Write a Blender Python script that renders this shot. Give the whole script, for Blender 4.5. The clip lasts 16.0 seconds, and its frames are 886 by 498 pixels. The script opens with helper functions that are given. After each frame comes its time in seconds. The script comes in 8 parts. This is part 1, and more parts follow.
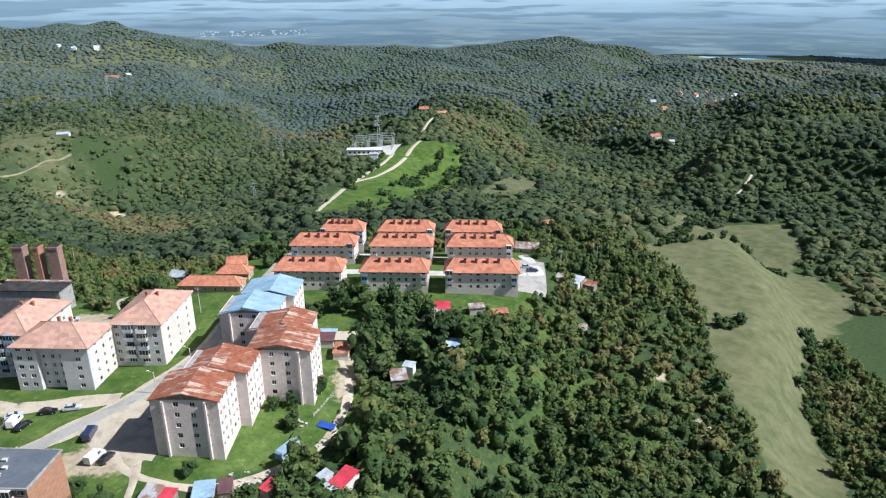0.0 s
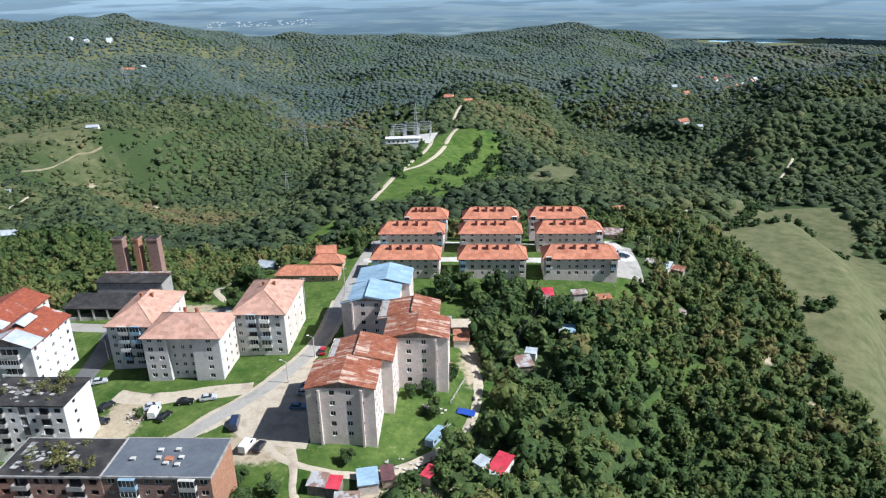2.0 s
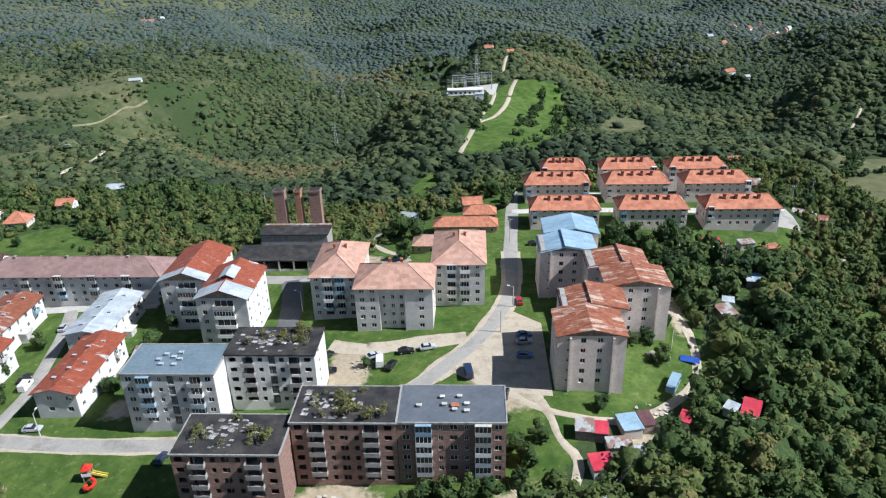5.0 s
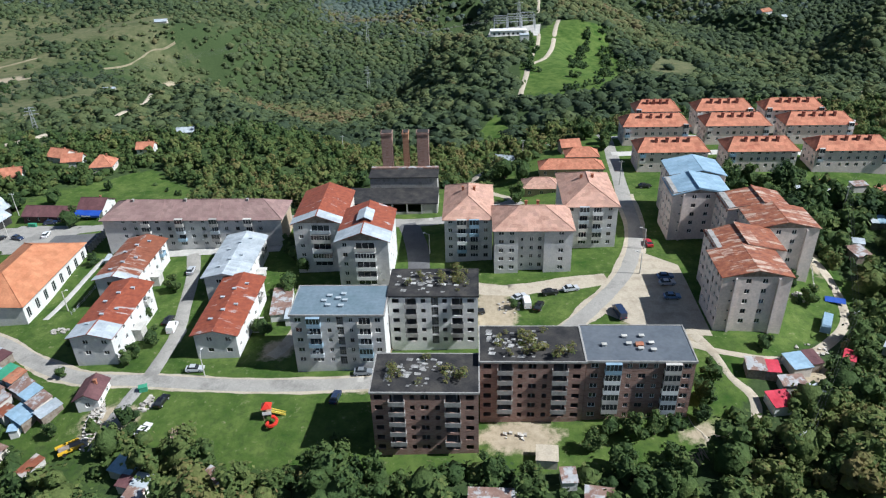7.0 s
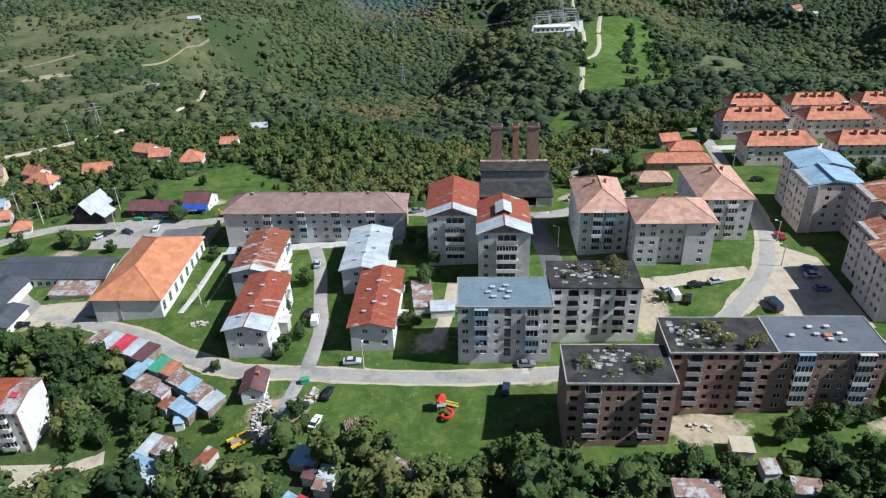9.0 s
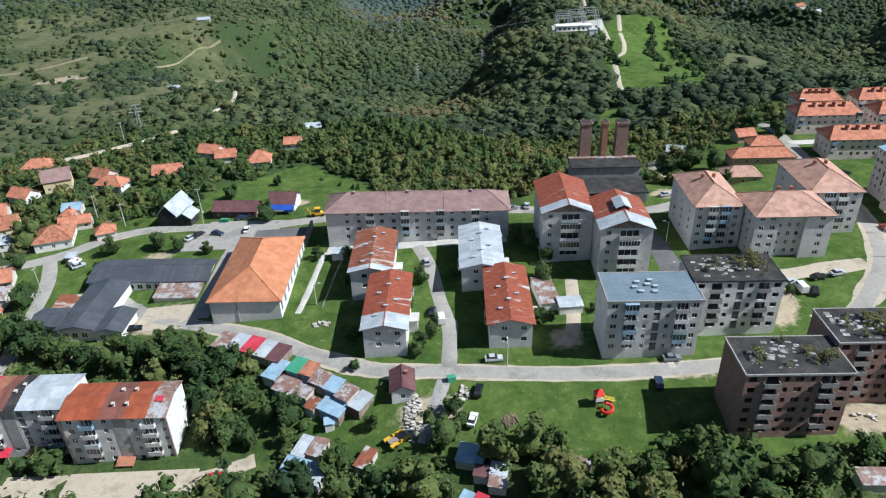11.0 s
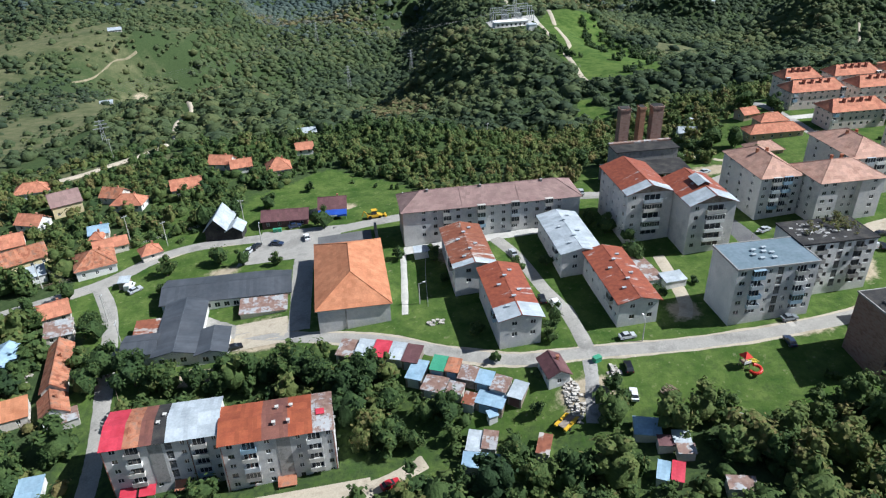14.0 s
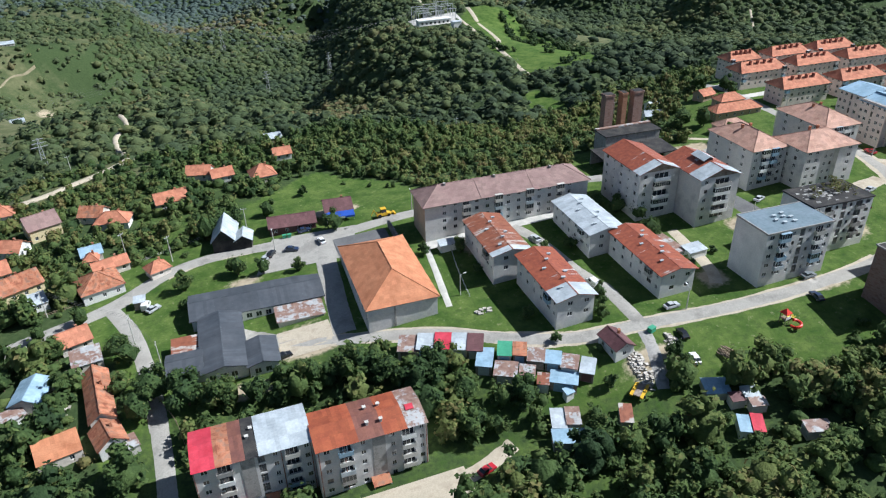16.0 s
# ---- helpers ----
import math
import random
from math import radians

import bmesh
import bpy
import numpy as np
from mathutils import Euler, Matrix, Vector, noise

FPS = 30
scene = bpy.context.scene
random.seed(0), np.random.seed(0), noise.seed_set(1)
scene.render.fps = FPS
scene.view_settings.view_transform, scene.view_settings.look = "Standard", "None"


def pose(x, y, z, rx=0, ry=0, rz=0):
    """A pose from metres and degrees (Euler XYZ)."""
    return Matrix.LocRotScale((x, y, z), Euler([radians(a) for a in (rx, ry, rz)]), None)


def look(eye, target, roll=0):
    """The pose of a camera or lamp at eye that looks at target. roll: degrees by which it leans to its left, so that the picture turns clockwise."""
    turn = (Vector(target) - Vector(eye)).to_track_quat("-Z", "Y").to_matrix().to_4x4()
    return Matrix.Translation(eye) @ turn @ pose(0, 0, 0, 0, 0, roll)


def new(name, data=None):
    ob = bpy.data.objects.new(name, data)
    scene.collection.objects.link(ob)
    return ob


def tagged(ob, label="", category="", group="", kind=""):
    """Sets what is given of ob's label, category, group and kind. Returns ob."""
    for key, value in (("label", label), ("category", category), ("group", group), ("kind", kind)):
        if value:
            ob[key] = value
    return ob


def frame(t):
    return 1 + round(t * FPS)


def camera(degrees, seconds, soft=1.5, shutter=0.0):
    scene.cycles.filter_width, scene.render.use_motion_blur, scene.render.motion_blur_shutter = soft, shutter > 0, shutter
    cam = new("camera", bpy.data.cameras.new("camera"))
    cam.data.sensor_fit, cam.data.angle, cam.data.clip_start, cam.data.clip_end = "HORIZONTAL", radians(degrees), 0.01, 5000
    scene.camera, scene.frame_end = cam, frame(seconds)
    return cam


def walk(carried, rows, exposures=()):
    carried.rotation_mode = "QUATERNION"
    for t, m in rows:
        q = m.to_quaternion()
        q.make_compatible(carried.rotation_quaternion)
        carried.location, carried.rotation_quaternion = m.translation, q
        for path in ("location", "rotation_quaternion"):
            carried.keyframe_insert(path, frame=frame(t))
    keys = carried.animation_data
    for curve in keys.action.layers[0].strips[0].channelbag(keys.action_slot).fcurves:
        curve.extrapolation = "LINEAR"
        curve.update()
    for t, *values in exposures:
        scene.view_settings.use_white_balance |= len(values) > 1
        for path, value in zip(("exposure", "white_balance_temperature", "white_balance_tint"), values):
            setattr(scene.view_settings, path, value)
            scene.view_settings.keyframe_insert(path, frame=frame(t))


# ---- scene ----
cam = camera(64.5, 16.0, soft=1.2)
METRES, EYE, TILT, LEAN, TURN = 295.0, 105.0, 0.0, 0.0, 2.7
ROWS = [
    (0.0, 0.0, 0.0, 0.0, -0.15, -20.58, 0.41),
    (0.5, -0.0251, 0.0001, 0.0001, -0.17, -20.7, 0.67),
    (1.0, -0.0538, -0.0003, 0.0004, -0.19, -20.96, 0.9),
    (1.5, -0.082, 0.0001, 0.0, -0.21, -21.22, 1.05),
    (2.0, -0.1133, 0.0005, -0.0006, -0.24, -21.49, 1.17),
    (2.5, -0.1432, 0.0005, -0.0008, -0.27, -21.74, 1.23),
    (3.0, -0.1756, 0.0008, -0.0008, -0.31, -22.2, 1.29),
    (3.5, -0.2052, 0.001, -0.0011, -0.32, -22.7, 1.32),
    (4.0, -0.2391, 0.0013, -0.0015, -0.35, -23.44, 1.37),
    (6.5, -0.397, 0.0021, -0.0011, -0.49, -28.57, 1.47),
    (7.0, -0.4299, 0.0023, -0.0019, -0.51, -29.59, 1.49),
    (7.5, -0.4604, 0.0026, -0.0031, -0.51, -29.68, 1.51),
    (8.0, -0.4931, 0.0026, -0.0042, -0.51, -29.68, 1.53),
    (8.5, -0.5237, 0.0028, -0.0046, -0.52, -29.7, 1.51),
    (9.0, -0.5563, 0.0033, -0.0049, -0.52, -29.7, 1.52),
    (9.5, -0.5869, 0.0036, -0.0051, -0.53, -29.7, 1.52),
    (10.0, -0.6195, 0.0041, -0.0052, -0.55, -29.67, 1.51),
    (12.5, -0.7764, 0.0095, -0.0049, -7.55, -29.74, 1.44),
    (13.0, -0.8091, 0.0125, -0.0049, -9.13, -29.76, 1.43),
    (13.5, -0.8396, 0.016, -0.0049, -10.61, -29.78, 1.42),
    (14.0, -0.8721, 0.0206, -0.0051, -12.18, -29.79, 1.42),
    (14.5, -0.9023, 0.0257, -0.0053, -13.74, -29.81, 1.43),
    (15.0, -0.9345, 0.0319, -0.0055, -15.86, -29.83, 1.43),
    (15.5, -0.9645, 0.0384, -0.0055, -18.62, -29.88, 1.43),
    (16.0, -0.9964, 0.0465, -0.0058, -21.58, -29.93, 1.42),
]
walk(cam, [(t, pose(0, 0, EYE, TILT, LEAN, TURN) @ pose(METRES * x, METRES * y, METRES * z, 90 + pitch, roll, yaw)) for t, x, y, z, yaw, pitch, roll in ROWS],
     exposures=((0.0, 0.60, 5800, 10), (4.0, 0.55, 5800, 10), (7.0, 0.43, 5800, 8), (12.0, 0.46, 5800, 8), (16.0, 0.55, 5800, 8)))


# ---- world, sun, exposure ----
SUN = Vector((14.2, -2.4, 15.5)).normalized()
world = bpy.data.worlds.new("sky")
scene.world = world
world.use_nodes = True
wn = world.node_tree.nodes
sky = wn.new("ShaderNodeTexSky")
sky.sky_type, sky.sun_disc = "NISHITA", False
sky.sun_elevation, sky.sun_rotation = math.asin(SUN.z), math.atan2(SUN.x, SUN.y)
sky.altitude, sky.dust_density = 400, 1.2
world.node_tree.links.new(sky.outputs[0], wn["Background"].inputs[0])
wn["Background"].inputs[1].default_value = 0.05
sun = new("sun", bpy.data.lights.new("sun", "SUN"))
sun.data.energy, sun.data.angle, sun.data.color = 5.0, radians(0.6), (1.0, 0.96, 0.90)
sun.matrix_world = look(SUN * 500, (0, 0, 0))


# ---- materials ----
MATS = {}


def material(name, tones, size=1.0, rough=0.85, fine=8.0, bump=0.0, metal=0.0, stretch=(1, 1, 1), vary="", amount=0.35, spec=0.3):
    """tones: two to four base colours mixed by noise of that size in metres; fine grain on top; vary: 'island' or 'object' adds a change of value per piece."""
    if name in MATS:
        return MATS[name]
    m = MATS[name] = bpy.data.materials.new(name)
    m.use_nodes = True
    n, link = m.node_tree.nodes, m.node_tree.links.new
    bsdf = n["Principled BSDF"]
    bsdf.inputs["Roughness"].default_value, bsdf.inputs["Metallic"].default_value = rough, metal
    bsdf.inputs["Specular IOR Level"].default_value = spec
    geo, mapping = n.new("ShaderNodeNewGeometry"), n.new("ShaderNodeMapping")
    mapping.inputs["Scale"].default_value = [s / size for s in stretch]
    link(geo.outputs["Position"], mapping.inputs[0])
    big, small = n.new("ShaderNodeTexNoise"), n.new("ShaderNodeTexNoise")
    big.inputs["Scale"].default_value, big.inputs["Detail"].default_value, big.inputs["Roughness"].default_value = 1.0, 5, 0.6
    small.inputs["Scale"].default_value, small.inputs["Detail"].default_value = fine, 3
    link(mapping.outputs[0], big.inputs[0])
    link(mapping.outputs[0], small.inputs[0])
    ramp = n.new("ShaderNodeValToRGB")
    while len(ramp.color_ramp.elements) < len(tones):
        ramp.color_ramp.elements.new(0.5)
    for i, (e, c) in enumerate(zip(ramp.color_ramp.elements, tones)):
        e.position, e.color = 0.34 + 0.32 * i / max(1, len(tones) - 1), (*c, 1)
    link(big.outputs[0], ramp.inputs[0])
    value = n.new("ShaderNodeMath")
    value.operation, value.inputs[1].default_value, value.inputs[2].default_value = "MULTIPLY_ADD", 0.5, 0.75
    link(small.outputs[0], value.inputs[0])
    out = value.outputs[0]
    if vary:
        source = geo.outputs["Random Per Island"] if vary == "island" else n.new("ShaderNodeObjectInfo").outputs["Random"]
        mul, add = n.new("ShaderNodeMath"), n.new("ShaderNodeMath")
        add.operation, add.inputs[1].default_value, add.inputs[2].default_value = "MULTIPLY_ADD", amount, 1 - amount / 2
        mul.operation = "MULTIPLY"
        link(source, add.inputs[0])
        link(add.outputs[0], mul.inputs[0])
        link(out, mul.inputs[1])
        out = mul.outputs[0]
    mix = n.new("ShaderNodeVectorMath")
    mix.operation = "SCALE"
    link(ramp.outputs[0], mix.inputs[0])
    link(out, mix.inputs["Scale"])
    link(mix.outputs[0], bsdf.inputs["Base Color"])
    if bump:
        b = n.new("ShaderNodeBump")
        b.inputs["Strength"].default_value, b.inputs["Distance"].default_value = bump, 0.15
        link(small.outputs[0], b.inputs["Height"])
        link(b.outputs[0], bsdf.inputs["Normal"])
    return m


def foliage_material(name, tones, haze=0.0):
    """Leaves: the attribute "tint" picks the tree's own green and carries the crown's painted inner shade, noise breaks
    it up.
    """
    m = bpy.data.materials.new(name)
    m.use_nodes = True
    n, link = m.node_tree.nodes, m.node_tree.links.new
    bsdf = n["Principled BSDF"]
    bsdf.inputs["Roughness"].default_value, bsdf.inputs["Specular IOR Level"].default_value = 0.75, 0.15
    tint, geo, noise_tex, ramp = n.new("ShaderNodeAttribute"), n.new("ShaderNodeNewGeometry"), n.new("ShaderNodeTexNoise"), n.new("ShaderNodeValToRGB")
    tint.attribute_name = "tint"
    noise_tex.inputs["Scale"].default_value, noise_tex.inputs["Detail"].default_value = 0.6, 6
    noise_tex.inputs["Roughness"].default_value = 0.75
    link(geo.outputs["Position"], noise_tex.inputs[0])
    while len(ramp.color_ramp.elements) < len(tones):
        ramp.color_ramp.elements.new(0.5)
    for i, (e, c) in enumerate(zip(ramp.color_ramp.elements, tones)):
        e.position, e.color = i / (len(tones) - 1), (*c, 1)
    add, scale, mix = n.new("ShaderNodeMath"), n.new("ShaderNodeMath"), n.new("ShaderNodeVectorMath")
    add.operation, add.inputs[1].default_value, add.inputs[2].default_value = "MULTIPLY_ADD", 0.25, -0.12
    link(noise_tex.outputs[0], add.inputs[0])
    plus = n.new("ShaderNodeMath")
    link(add.outputs[0], plus.inputs[0])
    link(tint.outputs["Fac"], plus.inputs[1])
    link(plus.outputs[0], ramp.inputs[0])
    scale.operation, scale.inputs[1].default_value, scale.inputs[2].default_value = "MULTIPLY_ADD", 1.5, 0.25
    link(noise_tex.outputs[0], scale.inputs[0])
    mix.operation = "SCALE"
    link(ramp.outputs[0], mix.inputs[0])
    link(scale.outputs[0], mix.inputs["Scale"])
    link(mix.outputs[0], bsdf.inputs["Base Color"])
    grain, b = n.new("ShaderNodeTexNoise"), n.new("ShaderNodeBump")
    grain.inputs["Scale"].default_value, grain.inputs["Detail"].default_value = 1.6, 4
    link(geo.outputs["Position"], grain.inputs[0])
    b.inputs["Strength"].default_value, b.inputs["Distance"].default_value = 0.9, 0.5
    link(grain.outputs[0], b.inputs["Height"])
    link(b.outputs[0], bsdf.inputs["Normal"])
    through_leaf, blend = n.new("ShaderNodeBsdfTranslucent"), n.new("ShaderNodeMixShader")
    blend.inputs[0].default_value = 0.28
    link(mix.outputs[0], through_leaf.inputs[0])
    link(bsdf.outputs[0], blend.inputs[1])
    link(through_leaf.outputs[0], blend.inputs[2])
    link(blend.outputs[0], n["Material Output"].inputs[0])
    MATS[name] = m
    return m


def glass_material():
    m = bpy.data.materials.new("window_glass")
    m.use_nodes = True
    b = m.node_tree.nodes["Principled BSDF"]
    b.inputs["Base Color"].default_value, b.inputs["Roughness"].default_value = (0.03, 0.035, 0.04, 1), 0.08
    b.inputs["Specular IOR Level"].default_value = 0.6
    return m


def mixed_roof(name, under, over, size, cover, stretch=(1, 1, 1), metal=0.0, rough=0.6):
    """A sheet roof: one coat worn through to another in ragged patches, each sheet a little different."""
    m = bpy.data.materials.new(name)
    m.use_nodes = True
    n, link = m.node_tree.nodes, m.node_tree.links.new
    bsdf = n["Principled BSDF"]
    bsdf.inputs["Roughness"].default_value, bsdf.inputs["Metallic"].default_value = rough, metal
    geo, mapping, noise_tex, ramp = n.new("ShaderNodeNewGeometry"), n.new("ShaderNodeMapping"), n.new("ShaderNodeTexNoise"), n.new("ShaderNodeValToRGB")
    mapping.inputs["Scale"].default_value = [s / size for s in stretch]
    link(geo.outputs["Position"], mapping.inputs[0])
    link(mapping.outputs[0], noise_tex.inputs[0])
    noise_tex.inputs["Scale"].default_value, noise_tex.inputs["Detail"].default_value, noise_tex.inputs["Roughness"].default_value = 1, 8, 0.7
    wobble = n.new("ShaderNodeMath")
    wobble.operation, wobble.inputs[1].default_value = "MULTIPLY_ADD", 0.13
    link(geo.outputs["Random Per Island"], wobble.inputs[0])
    link(noise_tex.outputs[0], wobble.inputs[2])
    ramp.color_ramp.elements[0].position, ramp.color_ramp.elements[1].position = cover, cover + 0.07
    link(wobble.outputs[0], ramp.inputs[0])
    coats = []
    for pair in (under, over):
        r = n.new("ShaderNodeValToRGB")
        r.color_ramp.elements[0].position, r.color_ramp.elements[1].position = 0.3, 0.7
        r.color_ramp.elements[0].color, r.color_ramp.elements[1].color = (*pair[0], 1), (*pair[1], 1)
        fine = n.new("ShaderNodeTexNoise")
        fine.inputs["Scale"].default_value, fine.inputs["Detail"].default_value = 0.9, 6
        link(geo.outputs["Position"], fine.inputs[0])
        link(fine.outputs[0], r.inputs[0])
        coats.append(r)
    mix = n.new("ShaderNodeMix")
    mix.data_type = "RGBA"
    link(ramp.outputs[0], mix.inputs["Factor"])
    link(coats[0].outputs[0], mix.inputs["A"])
    link(coats[1].outputs[0], mix.inputs["B"])
    link(mix.outputs["Result"], bsdf.inputs["Base Color"])
    MATS[name] = m
    return m


GLASS = glass_material()
WHITE_FRAME = material("white_frame", [(0.7, 0.7, 0.68), (0.8, 0.8, 0.78)], 1, 0.5)
DARK_FRAME = material("weathered_frame", [(0.16, 0.12, 0.09), (0.3, 0.26, 0.22)], 1, 0.8)
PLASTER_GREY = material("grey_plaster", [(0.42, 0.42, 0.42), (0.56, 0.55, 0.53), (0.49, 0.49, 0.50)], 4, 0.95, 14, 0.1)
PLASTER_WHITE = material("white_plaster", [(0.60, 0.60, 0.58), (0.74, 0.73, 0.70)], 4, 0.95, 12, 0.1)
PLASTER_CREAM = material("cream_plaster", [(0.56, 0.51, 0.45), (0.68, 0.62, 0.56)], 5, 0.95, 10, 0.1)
PLASTER_PINK = material("pale_pink_plaster", [(0.56, 0.48, 0.44), (0.67, 0.58, 0.53), (0.61, 0.54, 0.50)], 5, 0.95, 10, 0.1)
PLASTER_TAN = material("tan_plaster", [(0.36, 0.28, 0.20), (0.44, 0.35, 0.26)], 4, 0.95, 10, 0.1)
PLASTER_YELLOW = material("yellow_plaster", [(0.62, 0.52, 0.30), (0.68, 0.58, 0.36)], 4, 0.95, 10, 0.1)
BRICK = material("old_brick", [(0.20, 0.12, 0.095), (0.29, 0.18, 0.145), (0.28, 0.21, 0.18)], 1.2, 0.95, 10, 0.5, stretch=(1, 1, 3))
BRICK_ORANGE = material("orange_brick", [(0.30, 0.15, 0.09), (0.40, 0.22, 0.14)], 1.5, 0.95, 10, 0.4, stretch=(1, 1, 3))
CONCRETE = material("weathered_concrete", [(0.20, 0.19, 0.18), (0.34, 0.33, 0.31), (0.27, 0.26, 0.25)], 2, 0.95, 10, 0.2)
PALE_CONCRETE = material("pale_concrete", [(0.40, 0.39, 0.36), (0.55, 0.53, 0.49)], 3, 0.95, 10, 0.2)
TAR = material("worn_roof_felt", [(0.018, 0.018, 0.02), (0.035, 0.034, 0.034), (0.06, 0.055, 0.05)], 3, 0.9, 8, 0.3)
BLUE_FELT = material("blue_grey_roof_felt", [(0.12, 0.17, 0.20), (0.16, 0.21, 0.25)], 5, 0.7, 6, 0.1)
GREY_FELT = material("grey_roof_felt", [(0.085, 0.10, 0.12), (0.125, 0.14, 0.16)], 5, 0.7, 6, 0.1)
SLATE = material("dark_grey_sheet_roof", [(0.058, 0.066, 0.078), (0.085, 0.092, 0.105)], 6, 0.5, 5, 0.0, vary="island", amount=0.25)
PALE_TILE = material("faded_red_tiles", [(0.36, 0.20, 0.15), (0.46, 0.28, 0.21), (0.40, 0.24, 0.19)], 3, 0.85, 10, 0.3, vary="island", amount=0.3)
BROWN_TILE = material("brown_pink_sheet_roof", [(0.22, 0.14, 0.13), (0.28, 0.19, 0.17)], 3, 0.8, 10, 0.2, vary="island", amount=0.25)
ORANGE_TILE = material("orange_roof_tiles", [(0.35, 0.125, 0.075), (0.47, 0.20, 0.12), (0.40, 0.155, 0.095)], 3, 0.85, 10, 0.3, vary="island", amount=0.3)
HALL_TILE = material("light_orange_tiles", [(0.38, 0.15, 0.075), (0.50, 0.22, 0.115)], 3, 0.85, 10, 0.3, vary="island", amount=0.2)
OLD_TILE = material("mottled_old_tiles", [(0.24, 0.085, 0.05), (0.38, 0.16, 0.09), (0.24, 0.14, 0.10)], 1.5, 0.9, 8, 0.3, vary="island", amount=0.5)
RED_SHEET = material("bright_red_sheet", [(0.42, 0.03, 0.05), (0.52, 0.06, 0.09)], 3, 0.5, 6, vary="island", amount=0.2)
BLUE_SHEET = material("pale_blue_sheet", [(0.22, 0.33, 0.42), (0.30, 0.42, 0.52)], 4, 0.45, 6, vary="island", amount=0.2)
PALE_SHEET = material("galvanised_sheet", [(0.33, 0.37, 0.40), (0.45, 0.49, 0.52)], 3, 0.45, 6, vary="island", amount=0.25)
MAROON_SHEET = material("maroon_sheet", [(0.10, 0.045, 0.05), (0.14, 0.07, 0.07)], 3, 0.6, 6, vary="island", amount=0.25)
GREEN_SHEET = material("green_sheet", [(0.05, 0.25, 0.15), (0.07, 0.30, 0.18)], 3, 0.6, 6)
DEEP_BLUE = material("deep_blue_sheet", [(0.02, 0.06, 0.32), (0.03, 0.09, 0.40)], 3, 0.5, 6)
RUST = mixed_roof("rusted_sheets", ((0.17, 0.055, 0.03), (0.27, 0.095, 0.05)), ((0.36, 0.33, 0.30), (0.46, 0.43, 0.40)), 4, 0.61, (0.4, 1.5, 1))
RUST_STREAK = mixed_roof("rust_streaked_sheets", ((0.17, 0.05, 0.03), (0.34, 0.125, 0.06)), ((0.40, 0.26, 0.18), (0.52, 0.42, 0.35)), 3.4, 0.60, (0.35, 2.2, 1))
RUST_RED = mixed_roof("red_rusted_sheets", ((0.19, 0.045, 0.025), (0.31, 0.085, 0.04)), ((0.40, 0.40, 0.40), (0.52, 0.52, 0.52)), 4, 0.665, (0.4, 1.8, 1))
SHED_MIX = mixed_roof("patched_shed_roof", ((0.17, 0.09, 0.07), (0.28, 0.19, 0.15)), ((0.30, 0.31, 0.32), (0.44, 0.44, 0.44)), 2.2, 0.56)
ASPHALT = material("worn_asphalt", [(0.24, 0.23, 0.21), (0.34, 0.325, 0.295), (0.29, 0.275, 0.25)], 6, 0.95, 16, 0.1)
DARK_ASPHALT = material("asphalt", [(0.10, 0.10, 0.105), (0.15, 0.15, 0.15)], 6, 0.95, 16, 0.1)
DUST = material("dusty_gravel", [(0.34, 0.29, 0.22), (0.46, 0.40, 0.31), (0.40, 0.35, 0.27)], 4, 0.98, 12, 0.2)
TRACK_SOIL = material("trodden_soil", [(0.19, 0.17, 0.10), (0.28, 0.24, 0.16)], 4, 0.98, 12, 0.2)
BARE_WOOD = material("old_timber", [(0.20, 0.15, 0.10), (0.32, 0.25, 0.18)], 1, 0.9, 12, 0.2, vary="island", amount=0.5)
BARK = material("bark", [(0.07, 0.05, 0.035), (0.12, 0.09, 0.065)], 0.5, 0.95, 10, 0.4)
STEEL = material("galvanised_steel", [(0.42, 0.44, 0.45), (0.52, 0.53, 0.54)], 1, 0.5, 6, metal=0.3)
TYRE = material("tyre_rubber", [(0.012, 0.012, 0.012), (0.02, 0.02, 0.02)], 1, 0.9)
BLACK = material("dark_void", [(0.01, 0.01, 0.012), (0.015, 0.015, 0.018)], 1, 0.95)
LEAVES = foliage_material("leaves", [(0.030, 0.056, 0.024), (0.050, 0.088, 0.030), (0.084, 0.128, 0.040), (0.135, 0.165, 0.052), (0.19, 0.16, 0.065)])
# Haze mixed into leaf colour: faint for hill woods, strong blue for distant woods.
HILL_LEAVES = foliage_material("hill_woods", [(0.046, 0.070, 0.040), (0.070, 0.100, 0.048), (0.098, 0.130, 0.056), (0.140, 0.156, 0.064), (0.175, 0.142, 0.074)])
HAZED_LEAVES = foliage_material("hazed_distant_woods", [(0.074, 0.106, 0.098), (0.090, 0.124, 0.106), (0.108, 0.140, 0.112), (0.130, 0.150, 0.112), (0.150, 0.144, 0.112)])
WIRE = material("dark_wire", [(0.10, 0.10, 0.10), (0.14, 0.14, 0.14)], 1, 0.7)

